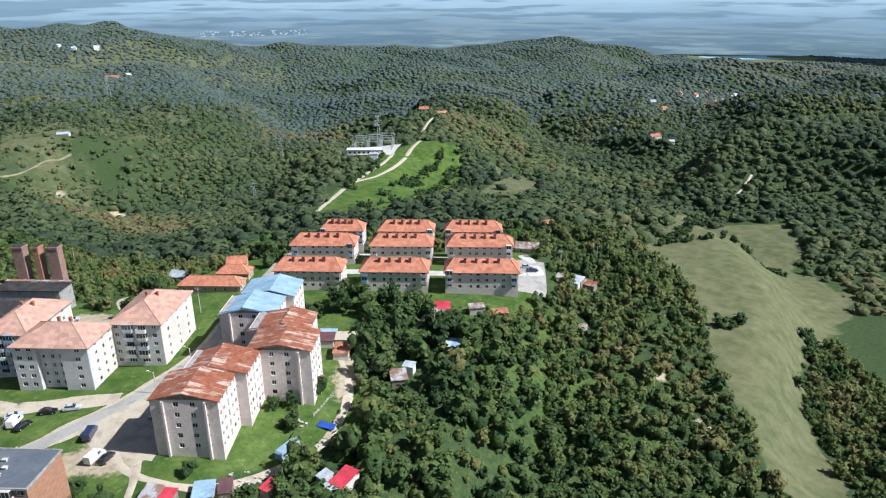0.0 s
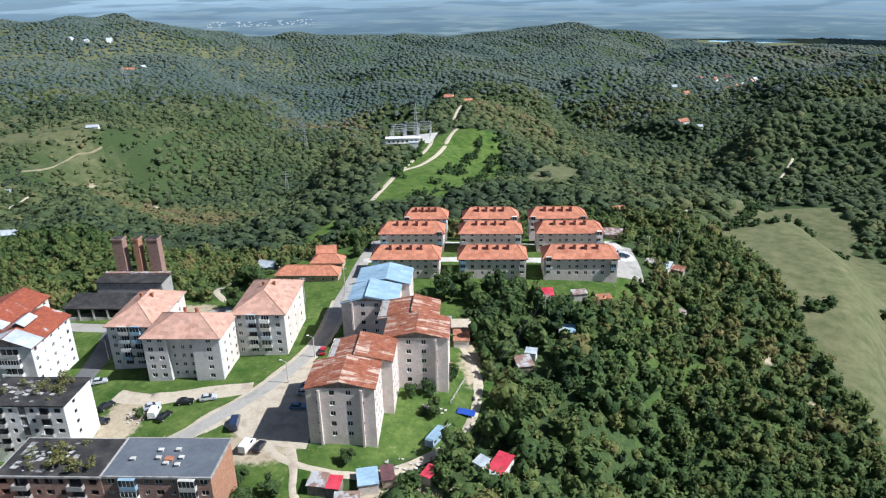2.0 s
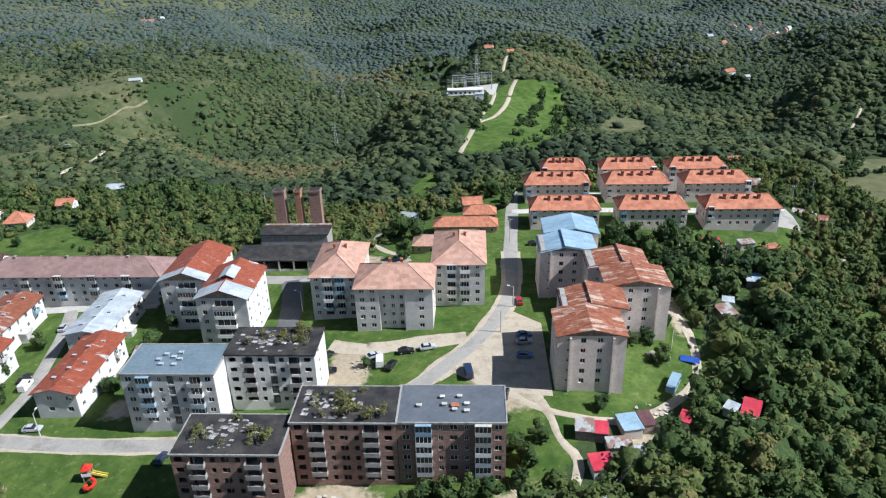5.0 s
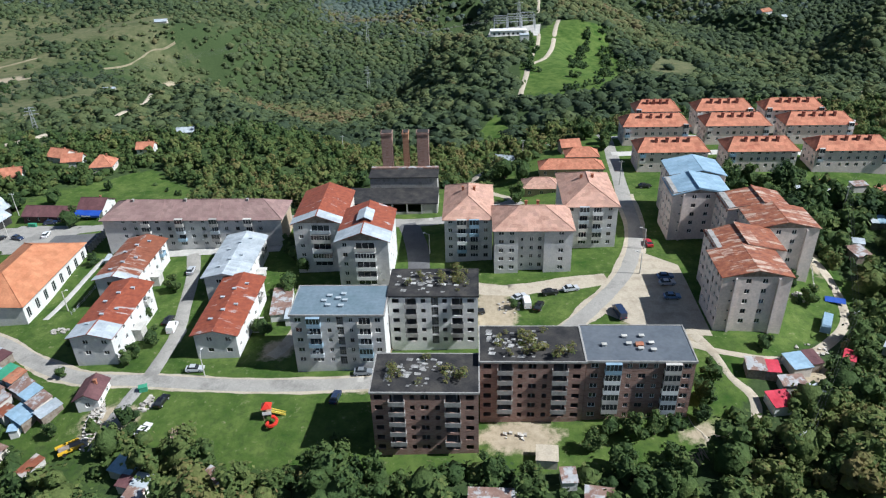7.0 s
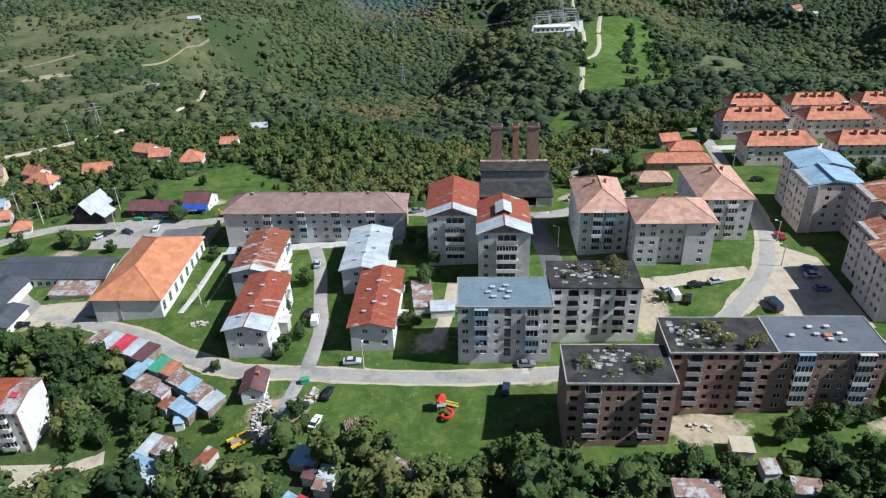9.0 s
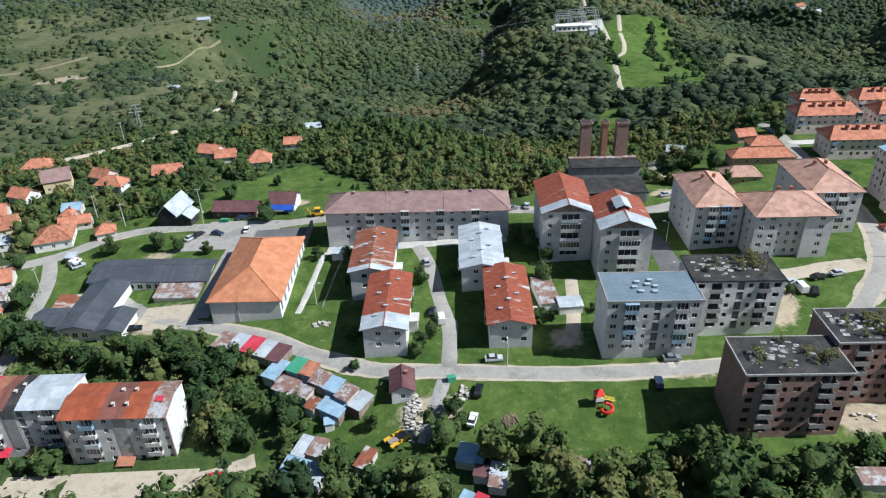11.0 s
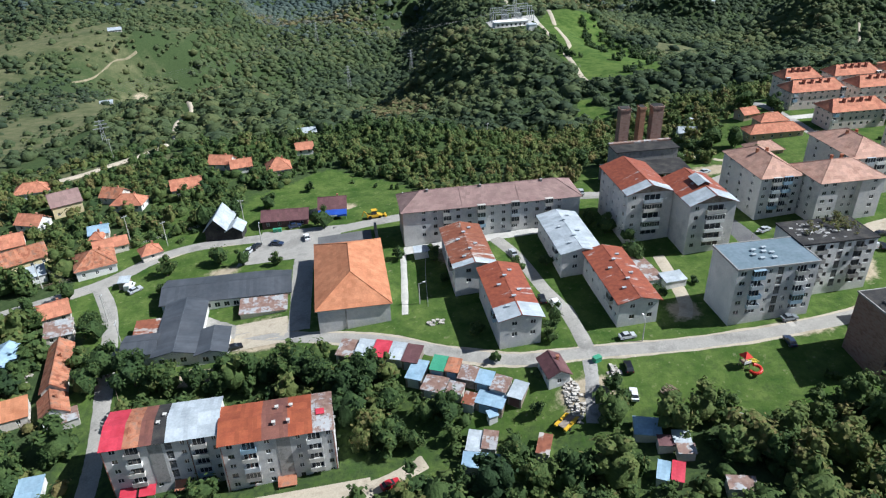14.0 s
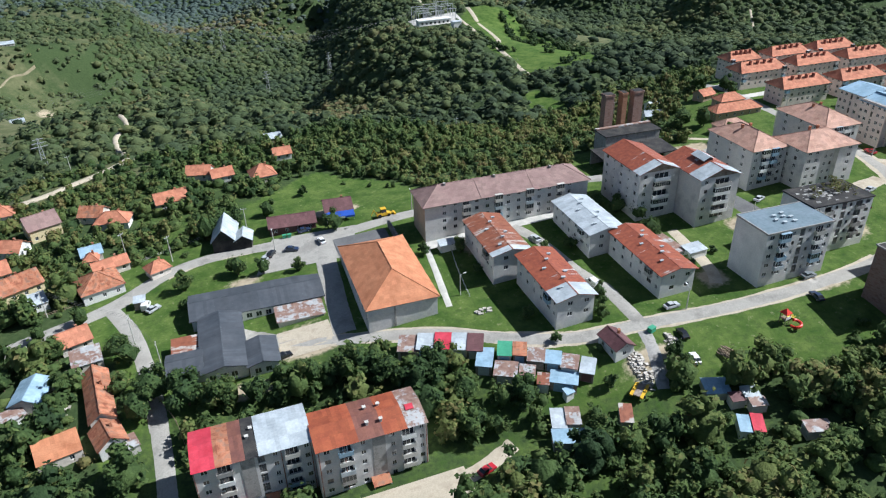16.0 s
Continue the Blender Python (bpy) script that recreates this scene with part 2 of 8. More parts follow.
# ---- the lie of the land: streets, slopes, ridges and valleys as lines (x, y, height) ----
STREETS = [
    [(-340, 190, -9.5), (-300, 150, -9.5), (-250, 135, -4.5), (-205, 120, -1.5), (-150, 118, 0.6), (-105, 100, 1.5), (-70, 125, 5.5)],
    [(-330, 206, -8.5), (-260, 190, -4), (-210, 183, -1), (-150, 190, 1.5), (-85, 180, 4.5), (-75, 240, 4.5)],
    [(-110, 158, 4), (-60, 150, 6), (-30, 200, 5), (-60, 240, 4.5), (15, 240, 5)],
]
SLOPES = [
    [(-310, 98, -16), (-290, 110, -15), (-250, 95, -12), (-200, 85, -7), (-157, 85, -1.5), (-110, 82, -1), (-60, 95, 2), (-25, 140, 2), (0, 185, 3)],
    [(-450, 60, -22), (-300, 40, -24), (-150, 20, -14), (-60, 20, -14), (30, 60, -28)],
    [(0, 100, -14), (24, 152, -19), (48, 195, -15), (60, 260, -8), (40, 320, -6)],
    [(-37, 526, -44), (50, 615, -62)],
]
RIDGES = [
    [(70, 160, -24), (95, 241, -18), (115, 305, -18), (95, 404, -25), (150, 480, -48)],
    [(15, 270, 2), (-20, 330, -14), (-92, 426, -29), (-70, 520, -33), (-112, 614, -32), (-49, 655, -33), (-45, 780, -46), (-30, 930, -54), (-10, 1010, -40), (-60, 1090, -50), (-100, 1110, -54), (-150, 1130, -80)],
    [(-10, 1010, -40), (60, 1080, -62), (120, 1160, -92)],
    [(-300, 260, -8), (-240, 284, -9), (-340, 430, -36), (-384, 381, -32), (-420, 350, -30), (-548, 635, -67), (-620, 900, -66), (-700, 1240, -84), (-860, 1600, -62), (-1050, 1930, 4)],
    [(-474, 784, -56), (-430, 1000, -78), (-460, 1300, -92)],
    [(165, 560, -68), (228, 594, -57), (262, 650, -42), (300, 680, -30), (350, 710, -34), (420, 760, -36), (620, 820, -42)],
    [(177, 953, -90), (230, 906, -84), (300, 1000, -84), (331, 1196, -92), (428, 1310, -98)],
    [(450, 1060, -66), (640, 1150, -50)],
    [(160, 1350, -104), (260, 1420, -80), (400, 1520, -70), (560, 1620, -64), (652, 1650, -64), (800, 1640, -90), (950, 1700, -120)],
]
DISTANCE = [
    [(-1500, 2000, -20), (-1050, 1930, 4), (-840, 2050, -45), (-610, 2218, -88), (-100, 2150, -100), (340, 2480, -72), (640, 2600, -152), (900, 2650, -160), (1300, 2600, -157)],
    [(-300, 1750, -112), (0, 1800, -108), (100, 2000, -98)],
    [(-3000, 3000, -140), (-700, 3100, -165), (500, 3150, -190), (3000, 2900, -190)],
    [(700, 2900, -157), (1000, 2850, -159), (1250, 2800, -157)],
    [(850, 2300, -170), (1100, 2400, -175)],
    [(-450, 200, -14), (-800, 300, -40), (-1500, 500, -40)],
    [(400, 200, -70), (900, 500, -70), (2000, 1500, -100)],
    [(60, 20, -42), (250, 90, -60)],
    [(-3000, -600, -60), (3000, -600, -80)],
]
VALLEYS = [
    [(110, 180, -38), (160, 260, -46), (205, 373, -54), (141, 540, -74), (190, 858, -106), (60, 1250, -122)],
    [(-120, 300, -20), (-195, 418, -48), (-250, 600, -100), (-240, 800, -120), (-200, 1000, -130), (-60, 1180, -130), (113, 1295, -120), (80, 1500, -118), (300, 1850, -128), (800, 2100, -158)],
    [(-281, 971, -128), (-344, 1400, -140), (-344, 1656, -138)],
    [(-308, 786, -117), (-375, 690, -117), (-410, 713, -102)],
    [(-148, 368, -27), (-170, 400, -38)],
    [(290, 840, -100), (500, 950, -86)],
]


def land(x, y):
    """The ground's height at x, y (arrays)."""
    x, y = np.asarray(x, float), np.asarray(y, float)
    top, bottom = np.zeros_like(x), np.zeros_like(x)
    for line in STREETS + SLOPES + RIDGES + DISTANCE + VALLEYS:
        best, height = np.full_like(x, 1e18), np.zeros_like(x)
        for (ax, ay, az), (bx, by, bz) in zip(line, line[1:]):
            k = np.clip(((x - ax) * (bx - ax) + (y - ay) * (by - ay)) / ((bx - ax) ** 2 + (by - ay) ** 2), 0, 1)
            d = (x - ax - k * (bx - ax)) ** 2 + (y - ay - k * (by - ay)) ** 2
            height = np.where(d < best, az + k * (bz - az), height)
            best = np.minimum(d, best)
        weight = (best + 144.0) ** -1.6
        top += weight * height
        bottom += weight
    far = np.clip((y - 330) / 500, 0, 1) * np.clip((2750 - y) / 350, 0, 1)
    deep = np.clip((y - 1100) / 900, 0, 1) * np.clip((2600 - y) / 400, 0, 1)
    roll = np.sin(x / 61 + 1.3 * np.sin(y / 83)) * np.sin(y / 71 + 1.7 * np.sin(x / 97)) * 10 + np.sin(x / 173 + 2 * np.sin(y / 210)) * 6
    ribs = np.abs(np.sin(x / 118 + 1.1 * np.sin(y / 190) + 0.4 * np.sin(y / 61))) * 26 - 16
    return top / bottom + far * roll + deep * ribs



def ground_material():
    """Grass and soil: attributes say how lush, dry or bare the land is; noise breaks their edges."""
    m = bpy.data.materials.new("grass_and_soil")
    m.use_nodes = True
    n, link = m.node_tree.nodes, m.node_tree.links.new
    bsdf = n["Principled BSDF"]
    bsdf.inputs["Roughness"].default_value, bsdf.inputs["Specular IOR Level"].default_value = 0.95, 0.1
    geo = n.new("ShaderNodeNewGeometry")
    noises = []
    for s, d in ((0.055, 6), (0.7, 6), (0.16, 9)):
        t = n.new("ShaderNodeTexNoise")
        t.inputs["Scale"].default_value, t.inputs["Detail"].default_value, t.inputs["Roughness"].default_value = s, d, 0.65
        link(geo.outputs["Position"], t.inputs[0])
        noises.append(t)

    def ramp_of(c0, c1, source):
        r = n.new("ShaderNodeValToRGB")
        r.color_ramp.elements[0].position, r.color_ramp.elements[1].position = 0.3, 0.7
        r.color_ramp.elements[0].color, r.color_ramp.elements[1].color = (*c0, 1), (*c1, 1)
        link(source.outputs[0], r.inputs[0])
        return r.outputs[0]
    colour = ramp_of((0.030, 0.052, 0.020), (0.062, 0.088, 0.034), noises[1])
    layers = (("lush", ramp_of((0.028, 0.072, 0.011), (0.118, 0.165, 0.042), noises[2])),
              ("dry", ramp_of((0.070, 0.088, 0.038), (0.165, 0.160, 0.085), noises[2])),
              ("bare", ramp_of((0.30, 0.25, 0.17), (0.44, 0.37, 0.27), noises[1])))
    for key, layer in layers:
        a = n.new("ShaderNodeAttribute")
        a.attribute_name = key
        edge, step = n.new("ShaderNodeMath"), n.new("ShaderNodeMapRange")
        edge.operation, edge.inputs[1].default_value = "MULTIPLY_ADD", 0.7
        link(noises[0].outputs[0] if key == "dry" else noises[1].outputs[0], edge.inputs[0])
        link(a.outputs["Fac"], edge.inputs[2])
        step.inputs["From Min"].default_value, step.inputs["From Max"].default_value = 0.72, 0.98
        link(edge.outputs[0], step.inputs["Value"])
        mix = n.new("ShaderNodeMix")
        mix.data_type = "RGBA"
        link(step.outputs[0], mix.inputs["Factor"])
        link(colour, mix.inputs["A"])
        link(layer, mix.inputs["B"])
        colour = mix.outputs["Result"]
    link(colour, bsdf.inputs["Base Color"])
    b = n.new("ShaderNodeBump")
    b.inputs["Strength"].default_value, b.inputs["Distance"].default_value = 0.5, 0.4
    link(noises[1].outputs[0], b.inputs["Height"])
    link(b.outputs[0], bsdf.inputs["Normal"])
    return m


# ---- mesh helpers ----
class Geo:
    """Collects vertices and faces of one mesh."""

    def __init__(self):
        self.v, self.f = [], []

    def face(self, *pts):
        i = len(self.v)
        self.v.extend(pts)
        self.f.append(tuple(range(i, i + len(pts))))
        return self

    def box(self, x0, y0, z0, x1, y1, z1):
        i = len(self.v)
        self.v.extend([(x0, y0, z0), (x1, y0, z0), (x1, y1, z0), (x0, y1, z0), (x0, y0, z1), (x1, y0, z1), (x1, y1, z1), (x0, y1, z1)])
        for q in ((0, 3, 2, 1), (4, 5, 6, 7), (0, 1, 5, 4), (1, 2, 6, 5), (2, 3, 7, 6), (3, 0, 4, 7)):
            self.f.append(tuple(i + k for k in q))
        return self

    def slab(self, a, b, c, d, thick):
        """A plate with the top face a b c d (counter-clockwise from above)."""
        n = (Vector(b) - Vector(a)).cross(Vector(d) - Vector(a)).normalized() * thick
        i = len(self.v)
        top = [tuple(p) for p in (a, b, c, d)]
        self.v.extend(top + [tuple(Vector(p) - n) for p in top])
        for q in ((0, 1, 2, 3), (7, 6, 5, 4), (0, 4, 5, 1), (1, 5, 6, 2), (2, 6, 7, 3), (3, 7, 4, 0)):
            self.f.append(tuple(i + k for k in q))
        return self

    def tube(self, a, b, r0, r1=None, sides=6):
        r1 = r0 if r1 is None else r1
        a, b = Vector(a), Vector(b)
        q = (b - a).to_track_quat("Z", "Y")
        i = len(self.v)
        for p, r in ((a, r0), (b, r1)):
            for k in range(sides):
                w = 2 * math.pi * k / sides
                self.v.append(tuple(p + q @ Vector((math.cos(w) * r, math.sin(w) * r, 0))))
        for k in range(sides):
            j = (k + 1) % sides
            self.f.append((i + k, i + j, i + sides + j, i + sides + k))
        self.f.append(tuple(range(i + sides - 1, i - 1, -1)))
        self.f.append(tuple(range(i + sides, i + 2 * sides)))
        return self

    def weld(self):
        """Joins vertices that lie on one another."""
        index, verts, remap = {}, [], []
        for p in self.v:
            k = tuple(round(c, 3) for c in p)
            if k not in index:
                index[k] = len(verts)
                verts.append(p)
            remap.append(index[k])
        self.v, self.f = verts, [tuple(remap[i] for i in f) for f in self.f]
        return self

    def mesh(self, name, mat, smooth=False):
        me = bpy.data.meshes.new(name)
        me.from_pydata(self.v, [], self.f)
        me.materials.append(mat)
        if smooth:
            me.shade_smooth()
        return me


def part(name, geo, mat, parent, label="", at=None, smooth=False):
    """Links a Geo or a mesh as one mesh object under a thing or part."""
    ob = new(name, geo.mesh(name, mat, smooth) if isinstance(geo, Geo) else geo)
    ob.parent = parent
    if at is not None:
        ob.matrix_basis = at
    return tagged(ob, label)


def thing(name, x, y, z, rz, label, category, group="", kind=""):
    ob = new(name)
    ob.empty_display_size = 0.5
    ob.matrix_basis = pose(x, y, z, 0, 0, rz)
    return tagged(ob, label, category, group, kind)


def solid(name, geo, mat, label, category, at=None, kind="", group="", smooth=False):
    ob = new(name, geo.mesh(name, mat, smooth))
    if at is not None:
        ob.matrix_basis = at
    return tagged(ob, label, category, group, kind)


def ground_at(x, y):
    return float(land(np.array([x]), np.array([y]))[0])


FOOTPRINTS = []  # (x, y, half width, half depth, turn): no tree grows there


def claim(x, y, hw, hd, rz=0.0):
    FOOTPRINTS.append((x, y, hw, hd, radians(rz)))


def smooth_line(pts, step=2.0):
    """Points along a soft curve through pts."""
    p = [pts[0], *pts, pts[-1]]
    out = []
    for a, b, c, d in zip(p, p[1:], p[2:], p[3:]):
        a, b, c, d = (np.array(q, float) for q in (a, b, c, d))
        for k in np.arange(0, 1, step / max(step, np.linalg.norm(c - b))):
            out.append(0.5 * (2 * b + (c - a) * k + (2 * a - 5 * b + 4 * c - d) * k ** 2 + (3 * b - a - 3 * c + d) * k ** 3))
    out.append(np.array(pts[-1], float))
    return np.array(out)


LINES = []  # roads, for keeping trees off them


def ribbon(name, pts, width, mat, label, category, lift=0.10, ragged=0.25, rows=5):
    """A road draped on the land."""
    c = smooth_line(pts)
    LINES.append((c, width))
    d = np.gradient(c, axis=0)
    d /= np.linalg.norm(d, axis=1)[:, None] + 1e-9
    side = np.stack([d[:, 1], -d[:, 0]], 1)
    rng = np.random.default_rng(len(c))
    wob = np.convolve(rng.normal(0, ragged, len(c) + 4), np.ones(5) / 3, "valid")
    g = Geo()
    grid = []
    for k in range(rows):
        s = k / (rows - 1) - 0.5
        q = c + side * (s * (width + wob))[:, None]
        z = land(q[:, 0], q[:, 1]) + lift
        if k in (0, rows - 1):
            z -= lift + 0.12
        grid.append(np.column_stack([q, z]))
    n = len(c)
    g.v = [tuple(p) for r in grid for p in r]
    g.f = [(k * n + i, (k + 1) * n + i, (k + 1) * n + i + 1, k * n + i + 1)[::-1] for k in range(rows - 1) for i in range(n - 1)]
    return solid(name, g, mat, label, category, kind="structure", smooth=True)


def pad(name, pts, mat, label, category, lift=0.08, cell=2.5):
    """A paved or bare area with a convex outline (counter-clockwise), draped on the land."""
    pts = [Vector((x, y, 0)) for x, y in pts]
    bm = bmesh.new()
    xs, ys = [p.x for p in pts], [p.y for p in pts]
    nx, ny = int((max(xs) - min(xs)) / cell) + 1, int((max(ys) - min(ys)) / cell) + 1
    rows = [[bm.verts.new((min(xs) + i * cell, min(ys) + j * cell, 0)) for i in range(nx + 1)] for j in range(ny + 1)]
    for j in range(ny):
        for i in range(nx):
            bm.faces.new((rows[j][i], rows[j][i + 1], rows[j + 1][i + 1], rows[j + 1][i]))
    for a, b in zip(pts, pts[1:] + pts[:1]):
        d = b - a
        bmesh.ops.bisect_plane(bm, geom=bm.verts[:] + bm.edges[:] + bm.faces[:], plane_co=a, plane_no=(d.y, -d.x, 0), clear_outer=True)
    co = np.array([v.co[:2] for v in bm.verts])
    z = land(co[:, 0], co[:, 1]) + lift
    for v, h in zip(bm.verts, z):
        v.co.z = h
    me = bpy.data.meshes.new(name)
    bm.to_mesh(me)
    bm.free()
    me.materials.append(mat)
    c = co.mean(0)
    claim(c[0], c[1], (max(xs) - min(xs)) / 2 - 1, (max(ys) - min(ys)) / 2 - 1)
    return tagged(new(name, me), label, category, kind="structure")


# ---- ground ----
def spread(*bands):
    return np.concatenate([np.arange(a, b, s) for a, b, s in bands])


def inside(px, py, pts):
    """Which points lie in the outline."""
    hit = np.zeros(px.shape, bool)
    for (ax, ay), (bx, by) in zip(pts, pts[1:] + pts[:1]):
        cross = ((ay > py) != (by > py)) & (px < (bx - ax) * (py - ay) / (by - ay + 1e-12) + ax)
        hit ^= cross
    return hit


VILLAGE = [(-338, 120), (-325, 150), (-345, 178), (-340, 205), (-300, 215), (-290, 240), (-262, 262), (-236, 240), (-228, 212), (-182, 200), (-170, 222), (-135, 222), (-128, 206),
           (-112, 238), (-84, 262), (-74, 292), (18, 284), (26, 262), (20, 216), (-22, 212), (-38, 200), (-34, 168), (-26, 152), (-42, 130), (-62, 121), (-74, 104), (-84, 92), (-150, 92),
           (-168, 92), (-196, 100), (-232, 104), (-242, 118), (-256, 132), (-276, 146), (-296, 143), (-318, 140)]
MEADOW = [(70, 318), (100, 360), (128, 432), (165, 470), (185, 430), (196, 385), (205, 350), (172, 300), (132, 255), (116, 212), (112, 172), (100, 130), (84, 150), (84, 190), (84, 221), (90, 264), (92, 300)]
FIELDS = [[(-100, 404), (-97, 470), (-90, 520), (-80, 600), (-52, 650), (-12, 640), (-10, 560), (-30, 460), (-52, 404)],
          [(105, 395), (135, 450), (185, 500), (230, 500), (215, 430), (180, 385), (140, 380)],
          [(24, 545), (14, 660), (45, 640), (60, 590), (40, 540)],
          [(-695, 804), (-651, 818), (-550, 790), (-496, 840), (-460, 762), (-504, 734), (-552, 714), (-597, 698), (-628, 690)],
          [(-616, 660), (-581, 668), (-551, 660), (-518, 613), (-486, 530), (-501, 524), (-543, 546)],
          [(-470, 458), (-467, 497), (-440, 520), (-452, 594), (-458, 700), (-440, 690), (-432, 600), (-418, 493), (-428, 461), (-448, 436)],
          [(-348, 285), (-337, 295), (-322, 299), (-315, 305), (-309, 291), (-329, 283)],
          [(0, 515), (28, 600), (62, 610), (50, 555), (24, 495), (6, 470)],
          [(-432, 250), (-395, 262), (-366, 273), (-344, 289), (-333, 305), (-341, 304), (-352, 293), (-400, 276), (-432, 265)],
          [(-345, 302), (-320, 302), (-330, 325), (-365, 330)],
          [(-135, 610), (-150, 640), (-125, 660), (-112, 650)],
          [(130, 560), (150, 560), (160, 600), (140, 620)],
          [(-122, 316), (-110, 330), (-108, 368), (-115, 386), (-126, 352)]]


def soft(mask_pts, px, py):
    return inside(px, py, mask_pts).astype(float)


gx = spread((-3360, -1600, 160), (-1600, -620, 40), (-620, -400, 11), (-400, 130, 2.5), (130, 330, 8), (330, 1500, 40), (1500, 3261, 160))
gy = spread((-1200, -40, 80), (-40, 60, 10), (60, 300, 2.5), (300, 700, 8), (700, 1500, 20), (1500, 2800, 40), (2800, 3161, 60))
GX, GY = np.meshgrid(gx, gy)
GZ = land(GX, GY)
me = bpy.data.meshes.new("ground")
nx, ny = len(gx), len(gy)
idx = np.arange(nx * ny).reshape(ny, nx)
quads = np.stack([idx[:-1, :-1], idx[:-1, 1:], idx[1:, 1:], idx[1:, :-1]], -1).reshape(-1, 4)
me.from_pydata(np.stack([GX, GY, GZ], -1).reshape(-1, 3).tolist(), [], quads.tolist())
me.shade_smooth()
lush = soft(VILLAGE, GX, GY) * 0.62
dry = soft(MEADOW, GX, GY) * 0.75
bare = np.zeros_like(GX)
open_land = np.sin(GX / 47 + 1.5 * np.sin(GY / 39)) * np.sin(GY / 53 + 1.2 * np.sin(GX / 66))
dry = np.maximum(dry, np.where((GX < -400) & (GY > 250), 0.50 + 0.24 * open_land, 0.0))
lush = np.maximum(lush, np.where((GX > -330) & (GX < 60) & (GY < 330), 0.42 + 0.18 * open_land, 0.0))
dry = np.maximum(dry, np.where(GY > 2450, 0.75, 0.0))
for i, f in enumerate(FIELDS):
    if i in (0, len(FIELDS) - 1):
        lush = np.maximum(lush, soft(f, GX, GY) * 0.8)
    else:
        dry = np.maximum(dry, soft(f, GX, GY) * 0.62)
BARE = [(-82, 132, 10, 9), (-92, 128, 9, 5), (-122, 141, 6, 12), (-118, 100, 10, 4), (-55, 112, 4, 12), (-208, 108, 8, 5), (-283, 151, 12, 8), (-296, 184, 5, 3), (-300, 138, 10, 3), (-345, 150, 5, 10), (-175, 130, 4, 5), (-262, 218, 10, 4), (-150, 150, 4, 5), (-80, 100, 6, 3), (-128, 205, 10, 4), (-45, 118, 10, 4), (-160, 203, 8, 3), (-228, 176, 3, 12), (-35, 168, 3, 12), (-150, 117, 12, 3), (-312, 385, 8, 16), (-378, 700, 14, 12), (70, 180, 4, 10), (60, 205, 4, 5), (42, 227, 4, 2), (-545, 600, 30, 14), (-440, 700, 8, 12)]
bare = np.where(inside(GX, GY, VILLAGE), 0.30, bare)
for bx, by, rx, ry in BARE:
    bare = np.maximum(bare, np.clip(1.25 - ((GX - bx) / rx) ** 2 - ((GY - by) / ry) ** 2, 0, 0.75))
for key, a in (("lush", lush), ("dry", dry), ("bare", bare)):
    me.attributes.new(key, "FLOAT", "POINT").data.foreach_set("value", a.reshape(-1).astype(np.float32))
me.materials.append(ground_material())
tagged(new("ground", me), "rolling green land with grass, dry meadows and bare soil", "ground", kind="structure")



# ---- buildings ----
def wall(geo, o, u, width, z0, z1, holes, depth=0.22):
    """A wall's outer skin from o along u, with openings (u0, z0, u1, z1) cut through and their reveals."""
    n = (u[1], -u[0])
    us = sorted({0.0, width, *(h[0] for h in holes), *(h[2] for h in holes)})
    zs = sorted({z0, z1, *(h[1] for h in holes), *(h[3] for h in holes)})

    def at(a, z, d=0.0):
        return (o[0] + u[0] * a - n[0] * d, o[1] + u[1] * a - n[1] * d, z)
    for a, b in zip(us, us[1:]):
        start = None
        for c, e in zip(zs, zs[1:]):
            ma, mc = (a + b) / 2, (c + e) / 2
            solid_here = not any(h[0] < ma < h[2] and h[1] < mc < h[3] for h in holes)
            if solid_here and start is None:
                start = c
            if start is not None and (not solid_here or e == zs[-1]):
                top = e if solid_here else c
                geo.face(at(a, start), at(b, start), at(b, top), at(a, top))
                start = None
    for a, c, b, e in holes:
        geo.face(at(a, c), at(a, c, depth), at(b, c, depth), at(b, c))
        geo.face(at(a, e), at(b, e), at(b, e, depth), at(a, e, depth))
        geo.face(at(a, c), at(a, e), at(a, e, depth), at(a, c, depth))
        geo.face(at(b, c), at(b, c, depth), at(b, e, depth), at(b, e))
    return n


WINDOW_MESHES = {}


